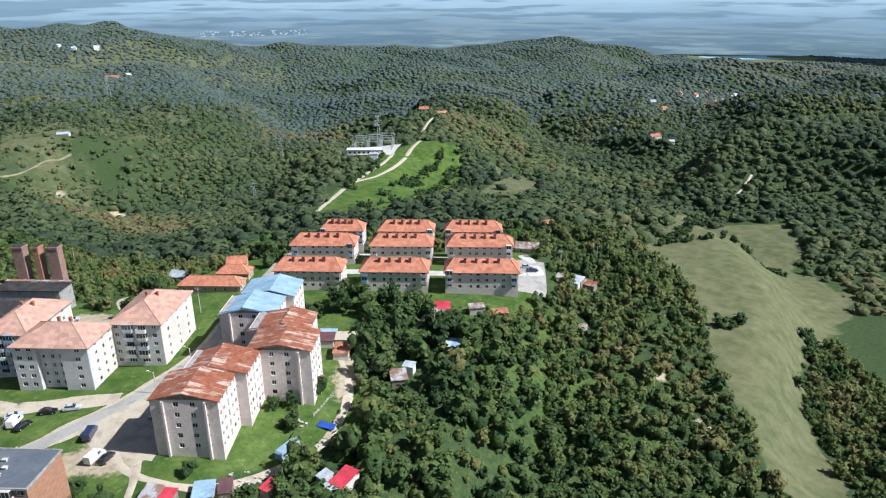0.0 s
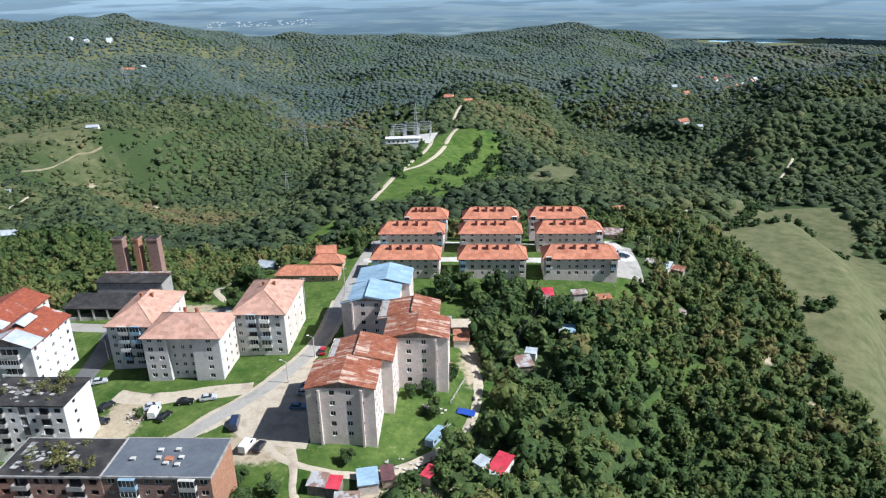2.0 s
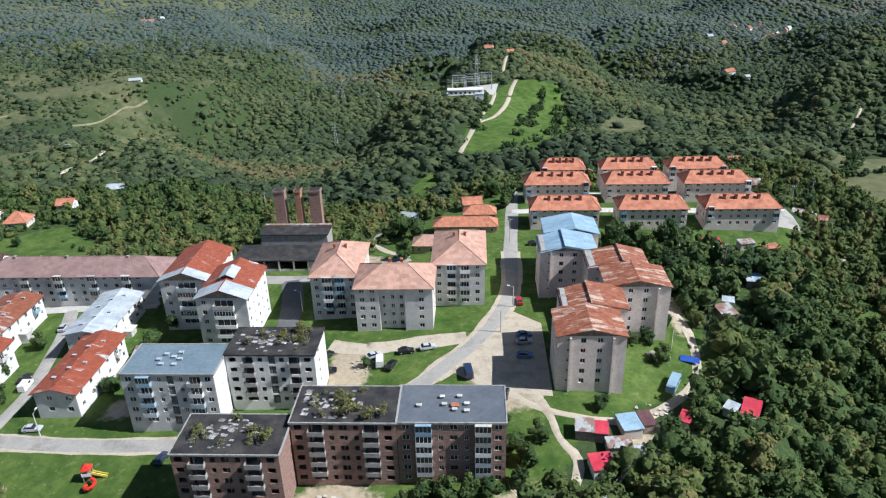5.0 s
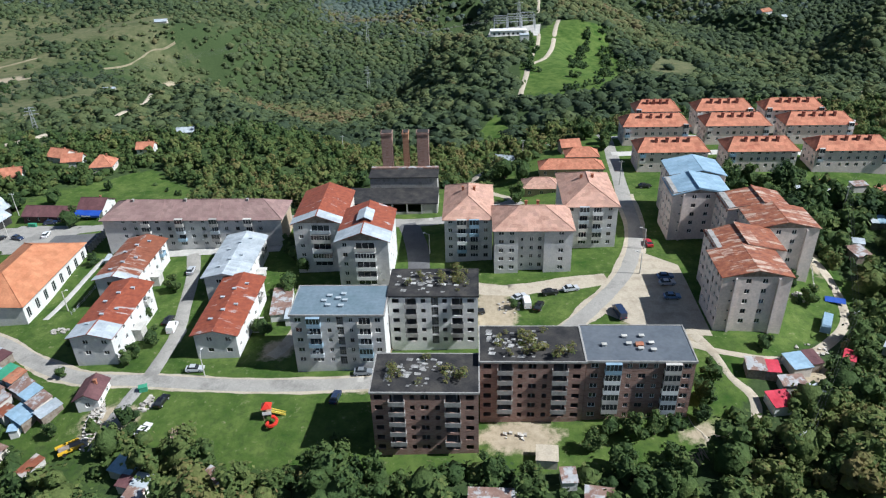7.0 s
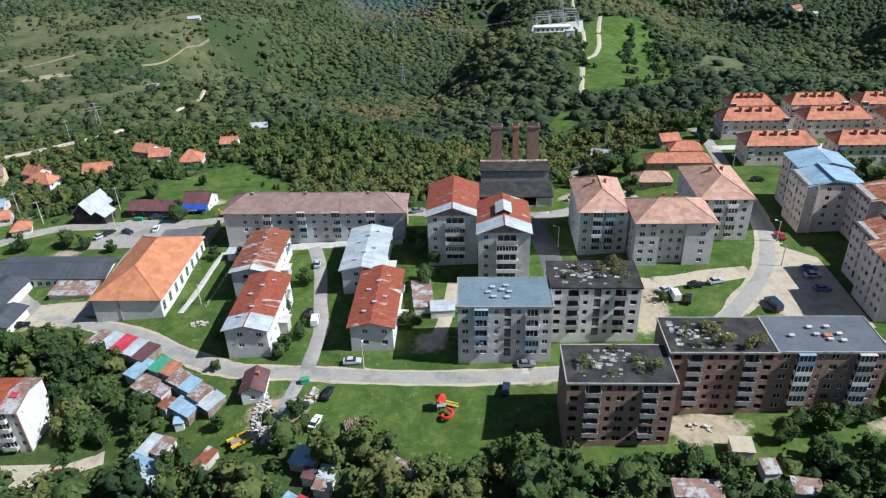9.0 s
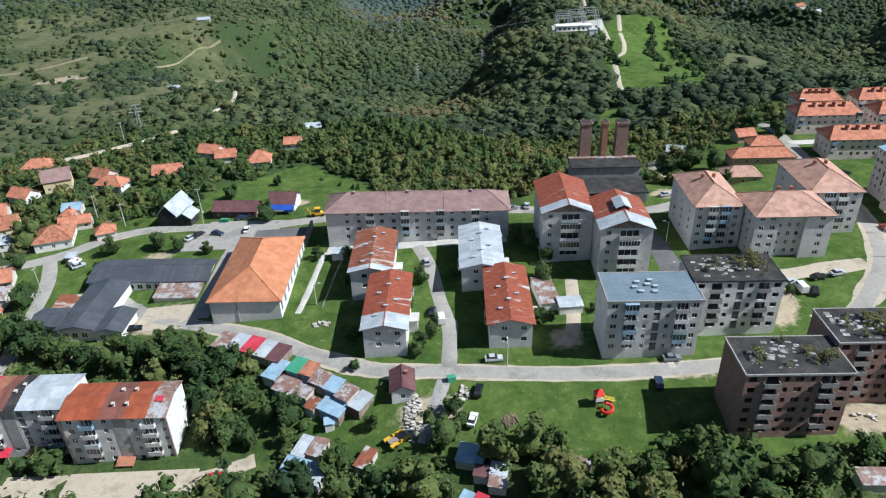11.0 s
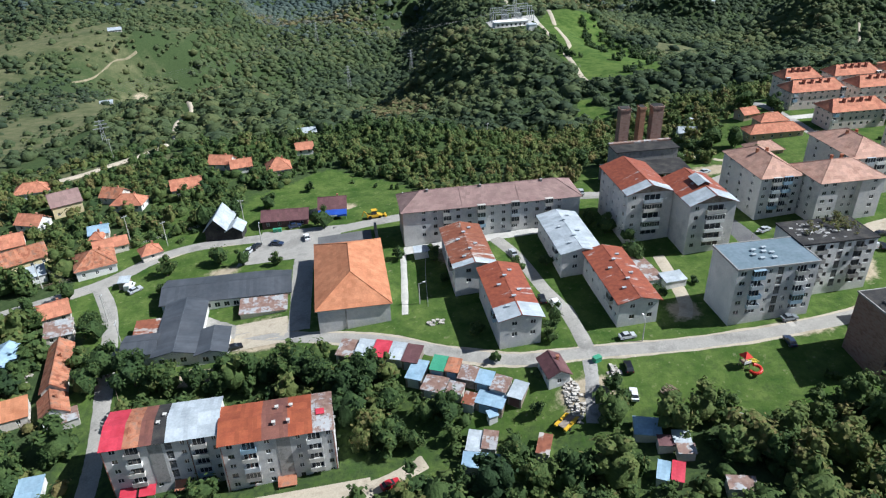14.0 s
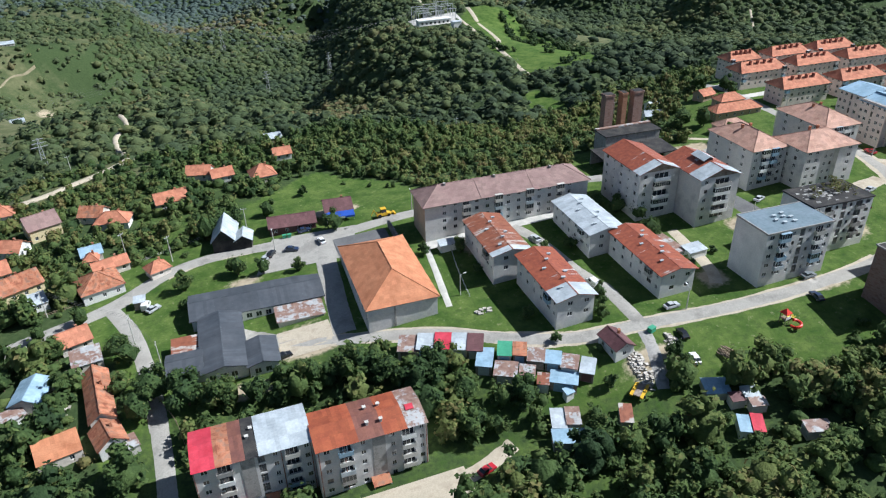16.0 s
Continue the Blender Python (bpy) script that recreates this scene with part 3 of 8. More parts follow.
def window(parent, x, y, z, turn, w, h, mat=None, panes=2):
    """A framed window with its pane, set in an opening; x, y, z: middle of its foot."""
    mat = mat or WHITE_FRAME
    key = (round(w, 2), round(h, 2), mat.name, panes)
    if key not in WINDOW_MESHES:
        g, t = Geo(), 0.08
        lights = [(w * k / panes + (t if k == 0 else t / 2), t, w * (k + 1) / panes - (t if k == panes - 1 else t / 2), h - t) for k in range(panes)]
        us = sorted({0.0, w, *(q[0] for q in lights), *(q[2] for q in lights)})
        zs = (0.0, t, h - t, h)
        for a, b in zip(us, us[1:]):
            for c, e in zip(zs, zs[1:]):
                if not any(q[0] < (a + b) / 2 < q[2] and q[1] < (c + e) / 2 < q[3] for q in lights):
                    g.face((a - w / 2, -0.04, c), (b - w / 2, -0.04, c), (b - w / 2, -0.04, e), (a - w / 2, -0.04, e))
        for a, c, b, e in lights + [(0.0, 0.0, w, h)]:
            a, b = a - w / 2, b - w / 2
            g.face((a, -0.04, c), (a, 0.02, c), (b, 0.02, c), (b, -0.04, c)).face((a, -0.04, e), (b, -0.04, e), (b, 0.02, e), (a, 0.02, e))
            g.face((a, -0.04, c), (a, -0.04, e), (a, 0.02, e), (a, 0.02, c)).face((b, -0.04, c), (b, 0.02, c), (b, 0.02, e), (b, -0.04, e))
        g.weld()
        p = Geo().box(-w / 2 + 0.02, 0.01, 0.02, w / 2 - 0.02, 0.03, h - 0.02)
        WINDOW_MESHES[key] = (g.mesh("window", mat), p.mesh("pane", GLASS))
    frame_mesh, pane_mesh = WINDOW_MESHES[key]
    ob = part("window", frame_mesh, None, parent, at=pose(x, y, z, 0, 0, turn))
    part("pane", pane_mesh, None, ob)
    return ob


BALCONY_MESHES = {}


def balcony(parent, x, y, z, turn, w, mat, style="panel", out=1.0, rng=None):
    """A balcony: slab with a parapet of panels or, closed in, a row of glazing above."""
    key = (round(w, 2), mat.name, style, out)
    if key not in BALCONY_MESHES:
        g = Geo().box(-w / 2, -out, -0.16, w / 2, 0.0, 0.0)
        g.box(-w / 2, -out, 0, w / 2, -out + 0.08, 0.95).box(-w / 2, -out + 0.08, 0, -w / 2 + 0.08, 0, 0.95).box(w / 2 - 0.08, -out + 0.08, 0, w / 2, 0, 0.95)
        glazing = None
        if style == "glazed":
            n = max(2, round(w / 0.8))
            for k in range(n + 1):
                c = -w / 2 + 0.05 + (w - 0.1) * k / n
                g.box(c - 0.04, -out, 0.95, c + 0.04, -out + 0.07, 2.35)
            g.box(-w / 2, -out, 2.35, w / 2, 0, 2.45)
            glazing = Geo().box(-w / 2 + 0.03, -out + 0.02, 0.95, w / 2 - 0.03, -out + 0.05, 2.35)
            glazing.box(-w / 2 + 0.02, -out + 0.05, 0.95, -w / 2 + 0.05, 0, 2.35).box(w / 2 - 0.05, -out + 0.05, 0.95, w / 2 - 0.02, 0, 2.35)
            glazing = glazing.mesh("glazing", GLASS)
        BALCONY_MESHES[key] = (g.mesh("balcony", mat), glazing)
    body, glazing = BALCONY_MESHES[key]
    ob = part("balcony", body, None, parent, at=pose(x, y, z, 0, 0, turn))
    if glazing:
        part("glazing", glazing, None, ob)
    return ob


DISH = {}


def satellite_dish(parent, x, y, z, turn):
    if not DISH:
        g = Geo()
        rings = [(0.0, 0.12), (0.22, 0.08), (0.4, 0.0)]
        for (r0, d0), (r1, d1) in zip(rings, rings[1:]):
            for k in range(10):
                a, b = 2 * math.pi * k / 10, 2 * math.pi * (k + 1) / 10
                g.face((r0 * math.cos(a), d0 - 0.3, r0 * math.sin(a)), (r1 * math.cos(a), d1 - 0.3, r1 * math.sin(a)), (r1 * math.cos(b), d1 - 0.3, r1 * math.sin(b)), (r0 * math.cos(b), d0 - 0.3, r0 * math.sin(b)))
        g.tube((0, 0, 0), (0, -0.2, 0), 0.03)
        DISH["mesh"] = g.mesh("satellite_dish", WHITE_FRAME)
    part("satellite_dish", DISH["mesh"], None, parent, at=pose(x, y, z, 15, 0, turn))


SIDES = {"f": ((-1, -1), (1, 0), 0), "r": ((1, -1), (0, 1), 90), "b": ((1, 1), (-1, 0), 180), "l": ((-1, 1), (0, -1), 270)}


def sheets(geo, a, b, c, d, along=1.1, up=2.5, thick=0.05, rng=None, gap=0.015):
    """Covers the roof face a b c d (a-b the eaves, d-c the ridge) with overlapping sheets; d-c may be shorter."""
    a, b, c, d = (Vector(p) for p in (a, b, c, d))
    n = (b - a).cross((d + c) / 2 - a)
    n = n.normalized() if n.length > 1e-6 else Vector((0, 0, 1))
    rows = max(1, round(((d - a).length + (c - b).length) / 2 / up))
    for j in range(rows):
        k0, k1 = j / rows, (j + 1) / rows
        l0, r0, l1, r1 = a.lerp(d, k0), b.lerp(c, k0), a.lerp(d, k1), b.lerp(c, k1)
        cols = max(1, round((r0 - l0).length / along))
        for i in range(cols):
            s0, s1 = i / cols, (i + 1) / cols
            lift = n * (thick + (rng.random() * 0.03 if rng else 0))
            geo.slab(l0.lerp(r0, s0) + lift, l0.lerp(r0, s1) + lift, l1.lerp(r1, s1) + lift, l1.lerp(r1, s0) + lift, thick)


def roof_gable(root, W, D, z, rise, mat, wall_mat, over=0.5, axis="y", front=None, label="", up=2.5, along=1.1, shift=0.0, cx=0.0, cy=0.0, step=0.0):
    """A pitched sheet roof with its gable walls; axis: the way the ridge runs; front: another material for the first metres of the roof; shift moves the ridge."""
    rng = random.Random(int(W * 10 + D * 7))
    g, gables = Geo(), []
    half, length = (W / 2, D / 2) if axis == "y" else (D / 2, W / 2)

    def P(s, l, h):
        return (cx + s, cy + l, z + h) if axis == "y" else (cx + l, cy - s, z + h)
    slope_l, slope_r = rise / (half + shift), rise / (half - shift)
    lo_l, lo_r = -over * slope_l, -over * slope_r
    L = length + over
    front_len = 0 if front is None else front[1]
    spans = [(-L + front_len, L, g)]
    g2 = Geo()
    if front is not None:
        spans.append((-L, -L + front_len, g2))
    for l0, l1, target in spans:
        sheets(target, P(half + over, l0, lo_r), P(half + over, l1, lo_r), P(shift, l1, rise), P(shift, l0, rise), along, up, 0.05, rng)
        sheets(target, P(-half - over, l1, lo_l - step), P(-half - over, l0, lo_l - step), P(shift, l0, rise - step), P(shift, l1, rise - step), along, up, 0.05, rng)
    for s in (-1, 1):
        l = s * (length - 0.05)
        tri = [P(-half, l, 0), P(half, l, 0), P(shift, l, rise - 0.05 - step)]
        gables.append(tri if s < 0 else tri[::-1])
    g.box(*[v for v in P(shift - 0.15, -L, rise - 0.02)], *[v for v in P(shift + 0.15, L, rise + 0.1)]) if axis == "y" else g.box(cx - L, cy - shift - 0.15, z + rise - 0.02, cx + L, cy - shift + 0.15, z + rise + 0.1)
    deck = Geo()
    lift = 0.03
    ends = [[P(half + over, l, lo_r - lift), P(shift, l, rise - lift), P(shift, l, rise - lift - step), P(-half - over, l, lo_l - step - lift), P(-half - over, l, lo_l - step - lift - 0.12), P(shift, l, rise - lift - step - 0.12), P(half + over, l, lo_r - lift - 0.12)] for l in (-L, L)]
    deck.v = [*ends[0], *ends[1]]
    n = len(ends[0])
    deck.f = [tuple(range(n)), tuple(range(2 * n - 1, n - 1, -1))] + [(k, n + k, n + (k + 1) % n, (k + 1) % n) for k in range(n)]
    roof = part("roof", deck, mat, root, label)
    tagged(part("roof_sheeting", g, mat, roof), kind="stuff")
    if front is not None:
        tagged(part("roof_sheeting", g2, front[0], roof, "pale repaired sheets"), kind="stuff")
    for tri in gables:
        part("gable_wall", Geo().face(*tri), wall_mat, root)
    return roof


def roof_hip(root, W, D, z, rise, mat, over=0.5, label="", inset=None, cx=0.0, cy=0.0, up=1.6, along=1.6):
    """A hipped roof over W x D, with the ridge along the longer side."""
    rng = random.Random(int(W * 10 + D * 7))
    g = Geo()
    w, d = W / 2 + over, D / 2 + over
    low = z - over * rise / (min(W, D) / 2)
    k = min(w, d) if inset is None else inset
    r = ((cx - w + k, cy, z + rise), (cx + w - k, cy, z + rise)) if w >= d else ((cx, cy - d + k, z + rise), (cx, cy + d - k, z + rise))
    A, B, C, E = (cx - w, cy - d, low), (cx + w, cy - d, low), (cx + w, cy + d, low), (cx - w, cy + d, low)
    if w >= d:
        faces = ((A, B, r[1], r[0]), (C, E, r[0], r[1]), (B, C, r[1], r[1]), (E, A, r[0], r[0]))
        hips = ((A, r[0]), (E, r[0]), (B, r[1]), (C, r[1]), r)
    else:
        faces = ((A, B, r[0], r[0]), (C, E, r[1], r[1]), (B, C, r[1], r[0]), (E, A, r[0], r[1]))
        hips = ((A, r[0]), (B, r[0]), (C, r[1]), (E, r[1]), r)
    for q in faces:
        sheets(g, *q, along, up, 0.06, rng)
    for p, q in hips:
        g.tube(Vector(p) + Vector((0, 0, 0.1)), Vector(q) + Vector((0, 0, 0.1)), 0.13, sides=5)
    deck = Geo()
    deck.v = [A, B, C, E, *(tuple(Vector(q) - Vector((0, 0, 0.02))) for q in r)]
    deck.f = [(3, 2, 1, 0), (0, 1, 5, 4), (2, 3, 4, 5), (1, 2, 5), (3, 0, 4)] if w >= d else [(3, 2, 1, 0), (0, 1, 4), (2, 3, 5), (1, 2, 5, 4), (3, 0, 4, 5)]
    roof = part("roof", deck, mat, root, label)
    tagged(part("roof_tiling", g, mat, roof), kind="stuff")
    part("fascia", Geo().box(cx - w, cy - d, low - 0.18, cx + w, cy + d, low - 0.02), CONCRETE, root)
    return roof


def chimney(root, x, y, z, h=1.2, w=0.6, mat=None):
    part("chimney", Geo().box(x - w / 2, y - w / 2, z - 0.8, x + w / 2, y + w / 2, z + h).box(x - w / 2 - 0.08, y - w / 2 - 0.08, z + h, x + w / 2 + 0.08, y + w / 2 + 0.08, z + h + 0.12), mat or CONCRETE, root)


def block(name, label, category, x0, y0, x1, y1, z0, height, storeys, mat, sides, rz=0.0, ruin=False, plinth=None, seed=1, group="", sink=2.5, side_mats=None, dishes=0, base=0.5, mean_frame=0.15, deep=0.22):
    """An apartment block's walls, with openings by side: {side: [(place along the wall 0..1, width, height, sill, kind)]}; kinds: w window, o empty hole,
    b balcony, g closed-in balcony, p dark panel, d door (ground floor), n none on the ground floor."""
    rng = random.Random(seed)
    W, D = x1 - x0, y1 - y0
    cx, cy = (x0 + x1) / 2, (y0 + y1) / 2
    claim(cx, cy, W / 2 + 1.5, D / 2 + 1.5, rz)
    root = thing(name, cx, cy, z0, rz, label, category, group)
    storey = (height - base) / storeys
    for side, (corner, u, turn) in SIDES.items():
        width = W if u[0] else D
        o = (corner[0] * W / 2, corner[1] * D / 2)
        n = (u[1], -u[0])
        holes, fittings = [], []
        for column in sides.get(side, ()):
            place, w, h, sill, kind = column[:5]
            floors = column[5] if len(column) > 5 else range(storeys)
            for f in floors:
                if f >= storeys:
                    continue
                a, b = place * width - w / 2, place * width + w / 2
                c = base + f * storey + sill
                e = min(c + h, base + (f + 1) * storey - 0.15)
                k = kind
                if k in "bg" and f == 0:
                    k = "w" if not ruin else "o"
                    c += 0.7
                if k == "b" and not ruin and rng.random() < 0.3:
                    k = "g"
                if k == "d" and f > 0:
                    continue
                holes.append((max(0.05, a), c, min(width - 0.05, b), e))
                fittings.append((k, place * width, c, w, e - c, f))
        g = Geo()
        wall(g, o, u, width, -sink, height, holes, deep)
        m = (side_mats or {}).get(side, mat)
        part("wall", g.weld(), m, root)
        for k, a, c, w, h, f in fittings:
            px, py = o[0] + u[0] * a, o[1] + u[1] * a
            ix, iy = px - n[0] * 0.16, py - n[1] * 0.16
            if k in "wg" or (k == "b" and not ruin) or k == "d":
                window(root, ix, iy, c, turn, w, h, DARK_FRAME if rng.random() < mean_frame else WHITE_FRAME, 3 if w > 1.7 else 2 if w > 0.8 else 1)
            if k in "bg":
                ruined = ruin and rng.random() < 0.06
                if not ruined:
                    balcony(root, px, py, c - 0.05, turn, w + 0.5, rng.choice([PALE_CONCRETE, PALE_CONCRETE, CONCRETE, WHITE_FRAME, BLUE_SHEET, PALE_SHEET]) if not ruin else CONCRETE, "glazed" if k == "g" else "panel")
            if k == "p":
                lattice = Geo()
                steps = int(h / 0.45)
                for i in range(steps):
                    lattice.box(-w / 2, -0.04, i * 0.45, w / 2, 0.06, i * 0.45 + 0.14)
                for i in range(4):
                    q = -w / 2 + w * i / 3
                    lattice.box(q - 0.06, -0.05, 0, q + 0.06, 0.05, h)
                part("stair_lattice", lattice, CONCRETE, root, at=pose(ix, iy, c, 0, 0, turn))
    plate = Geo().box(-W / 2 + 0.3, -D / 2 + 0.3, -0.22, W / 2 - 0.3, D / 2 - 0.3, -0.02).mesh("floor_slab", CONCRETE)
    for f in range(storeys + 1):
        part("floor_slab", plate, None, root, at=pose(0, 0, base + f * storey))
    part("inner_wall", Geo().box(-W / 2 + 0.3, -0.1, base, W / 2 - 0.3, 0.1, height - 0.3), CONCRETE, root)
    if ruin:
        for s in (-0.3, 0.0, 0.3):
            part("inner_wall", Geo().box(s * W - 0.08, -D / 2 + 0.35, base, s * W + 0.08, -0.12, height - 0.3), CONCRETE, root)
    if plinth:
        part("plinth", Geo().box(-W / 2 - 0.06, -D / 2 - 0.06, -sink, W / 2 + 0.06, D / 2 + 0.06, base), plinth, root)
    for i in range(dishes):
        side = rng.choice("fr")
        corner, u, turn = SIDES[side]
        width = W if u[0] else D
        a = rng.uniform(0.1, 0.9) * width
        satellite_dish(root, corner[0] * W / 2 + u[0] * a, corner[1] * D / 2 + u[1] * a, base + storey * rng.uniform(1, storeys) - 0.4, turn)
    return root, W, D


def flat_roof(root, W, D, z, mat, parapet=0.35, label="", rim=CONCRETE, over=0.25):
    w, d = W / 2 + over, D / 2 + over
    part("roof", Geo().box(-w, -d, z - 0.05, w, d, z + 0.2), mat, root, label)
    g = Geo()
    for b in ((-w, -d, w, -d + 0.25), (-w, d - 0.25, w, d), (-w, -d + 0.25, -w + 0.25, d - 0.25), (w - 0.25, -d + 0.25, w, d - 0.25)):
        g.box(b[0] - 0.003, b[1] - 0.003, z - 0.15, b[2] + 0.003, b[3] + 0.003, z + 0.2 + parapet * 0.4)
    part("roof_edge", g, rim, root)


def vent(root, x, y, z, w=0.8, d=0.5, h=0.7, mat=None):
    part("roof_vent", Geo().box(x - w / 2, y - d / 2, z, x + w / 2, y + d / 2, z + h).box(x - w / 2 - 0.15, y - d / 2 - 0.15, z + h, x + w / 2 + 0.15, y + d / 2 + 0.15, z + h + 0.1), mat or PALE_CONCRETE, root)


# ---- the brick blocks, one half of them gutted ----
RUIN_F = [(0.07, 1.5, 1.15, 0.9, "o"), (0.24, 2.6, 2.0, 0.15, "b"), (0.385, 0.9, 1.1, 0.9, "o"), (0.50, 1.5, 1.15, 0.9, "o"), (0.62, 0.9, 1.1, 0.9, "o"), (0.76, 2.6, 2.0, 0.15, "b"), (0.92, 1.5, 1.15, 0.9, "o")]
RUIN_SIDE = [(0.3, 1.2, 1.1, 0.9, "o")]
root, W, D = block("gutted_block", "gutted dark brick apartment block with empty window holes", "apartment block", -146.8, 96.2, -126.2, 107.8, 0.0, 15.5, 6, BRICK, {"f": RUIN_F}, ruin=True, seed=3, base=0.1)
flat_roof(root, W, D, 15.5, TAR, 0.15, "black felt roof, torn and overgrown", CONCRETE)
root, W, D = block("gutted_block", "gutted brown brick apartment block with bare balconies", "apartment block", -125.9, 104.0, -105.1, 115.6, 1.5, 15.2, 6, BRICK, {"f": RUIN_F}, ruin=True, seed=4, base=0.1)
flat_roof(root, W, D, 15.2, TAR, 0.15, "black felt roof, torn and overgrown", CONCRETE)
LIVED_F = [(0.08, 1.5, 1.2, 0.9, "w"), (0.245, 2.7, 2.0, 0.15, "g"), (0.40, 0.9, 1.1, 0.9, "w"), (0.52, 1.5, 1.2, 0.9, "w"), (0.64, 0.9, 1.1, 0.9, "w"), (0.79, 2.7, 2.0, 0.15, "g"), (0.93, 1.5, 1.2, 0.9, "w")]
root, W, D = block("brick_block", "lived-in brown brick apartment block with closed-in balconies", "apartment block", -105.0, 104.2, -83.8, 115.9, 1.5, 15.2, 6, BRICK, {"f": LIVED_F}, seed=5, side_mats={"r": BRICK_ORANGE}, base=0.1)
flat_roof(root, W, D, 15.2, GREY_FELT, label="clean grey felt roof", rim=CONCRETE)
for vx, vy in ((-6.5, -1.0), (-2.0, 1.8), (-1.5, -0.6), (1.5, 2.0), (0.6, -2.2), (3.0, -0.4), (3.0, -2.6)):
    vent(root, vx, vy, 15.35, 0.8, 0.5, 0.5)
part("hatch", Geo().box(-0.2, -1.4, 15.3, 1.4, -0.2, 15.9), OLD_TILE, root, "rusty red hatch")

# ---- the grey and white pair behind ----
GREY_F = [(0.08, 1.5, 1.2, 0.9, "w"), (0.25, 2.6, 2.0, 0.15, "b"), (0.41, 0.9, 1.1, 0.9, "w"), (0.53, 1.5, 2.2, 0.2, "p"), (0.645, 0.9, 1.1, 0.9, "w"), (0.79, 2.6, 2.0, 0.15, "b"), (0.93, 1.3, 1.2, 0.9, "w")]
root, W, D = block("grey_block", "grey plastered apartment block with mixed balconies", "apartment block", -168.0, 121.2, -147.0, 133.0, 1.5, 14.2, 5, PLASTER_GREY, {"f": GREY_F}, seed=6, side_mats={"r": PLASTER_WHITE, "l": PLASTER_WHITE}, dishes=8)
flat_roof(root, W, D, 14.2, BLUE_FELT, label="blue-grey sheet roof")
for vx, vy in ((-2.6, 1.5), (0.5, 2.2), (-3.6, -0.6), (-0.5, 0.4), (1.2, -0.4), (-2.4, -2.4), (0.6, -2.6)):
    vent(root, vx, vy, 14.35, 0.9, 0.5, 0.45, PALE_SHEET)
RUIN2_F = [(0.08, 1.5, 1.15, 0.9, "o"), (0.25, 2.4, 2.0, 0.15, "b"), (0.39, 1.0, 1.1, 0.9, "o"), (0.52, 1.6, 2.2, 0.2, "p"), (0.63, 1.0, 1.1, 0.9, "o"), (0.77, 2.4, 2.0, 0.15, "b"), (0.92, 1.5, 1.15, 0.9, "o")]
root, W, D = block("gutted_block", "gutted white apartment block with black empty windows", "apartment block", -146.8, 128.4, -126.2, 140.0, 2.0, 14.0, 5, PLASTER_WHITE, {"f": RUIN2_F, "r": [(0.35, 1.1, 1.0, 0.9, "o")]}, ruin=True, seed=7, side_mats={"r": PLASTER_WHITE})
flat_roof(root, W, D, 14.0, TAR, 0.15, "dark felt roof overgrown with bushes", TAR)

# ---- the two towers under rusted roofs ----
TOWER_F = [(0.15, 1.2, 1.2, 0.9, "w"), (0.55, 5.0, 2.1, 0.1, "b")]
TOWER_R = [(0.1, 1.2, 1.2, 0.9, "w"), (0.3, 0.7, 0.8, 1.1, "w"), (0.5, 1.2, 1.2, 0.9, "w"), (0.7, 0.7, 0.8, 1.1, "w"), (0.9, 1.2, 1.2, 0.9, "w")]
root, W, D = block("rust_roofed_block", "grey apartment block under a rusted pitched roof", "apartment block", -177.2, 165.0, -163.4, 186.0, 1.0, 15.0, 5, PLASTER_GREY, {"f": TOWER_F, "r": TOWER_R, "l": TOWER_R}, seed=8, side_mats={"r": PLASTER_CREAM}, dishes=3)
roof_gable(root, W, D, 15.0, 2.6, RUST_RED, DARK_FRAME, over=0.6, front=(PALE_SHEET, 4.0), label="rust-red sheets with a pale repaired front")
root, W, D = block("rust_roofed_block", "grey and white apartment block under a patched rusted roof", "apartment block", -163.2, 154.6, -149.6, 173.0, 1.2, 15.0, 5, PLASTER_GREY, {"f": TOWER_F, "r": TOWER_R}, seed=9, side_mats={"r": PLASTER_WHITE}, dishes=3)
roof_gable(root, W, D, 15.0, 2.6, RUST_RED, DARK_FRAME, over=0.6, front=(PALE_SHEET, 6.0), label="rusted sheets with a pale front and a dormer")
part("dormer", Geo().box(-1.6, -2.5, 16.2, 1.6, 2.5, 18.0), MAROON_SHEET, root)
g = Geo()
sheets(g, (2.2, -3.2, 17.7), (2.2, 3.2, 17.7), (0, 3.2, 18.8), (0, -3.2, 18.8))
sheets(g, (-2.2, 3.2, 17.7), (-2.2, -3.2, 17.7), (0, -3.2, 18.8), (0, 3.2, 18.8))
part("dormer_roof", g, PALE_SHEET, root)

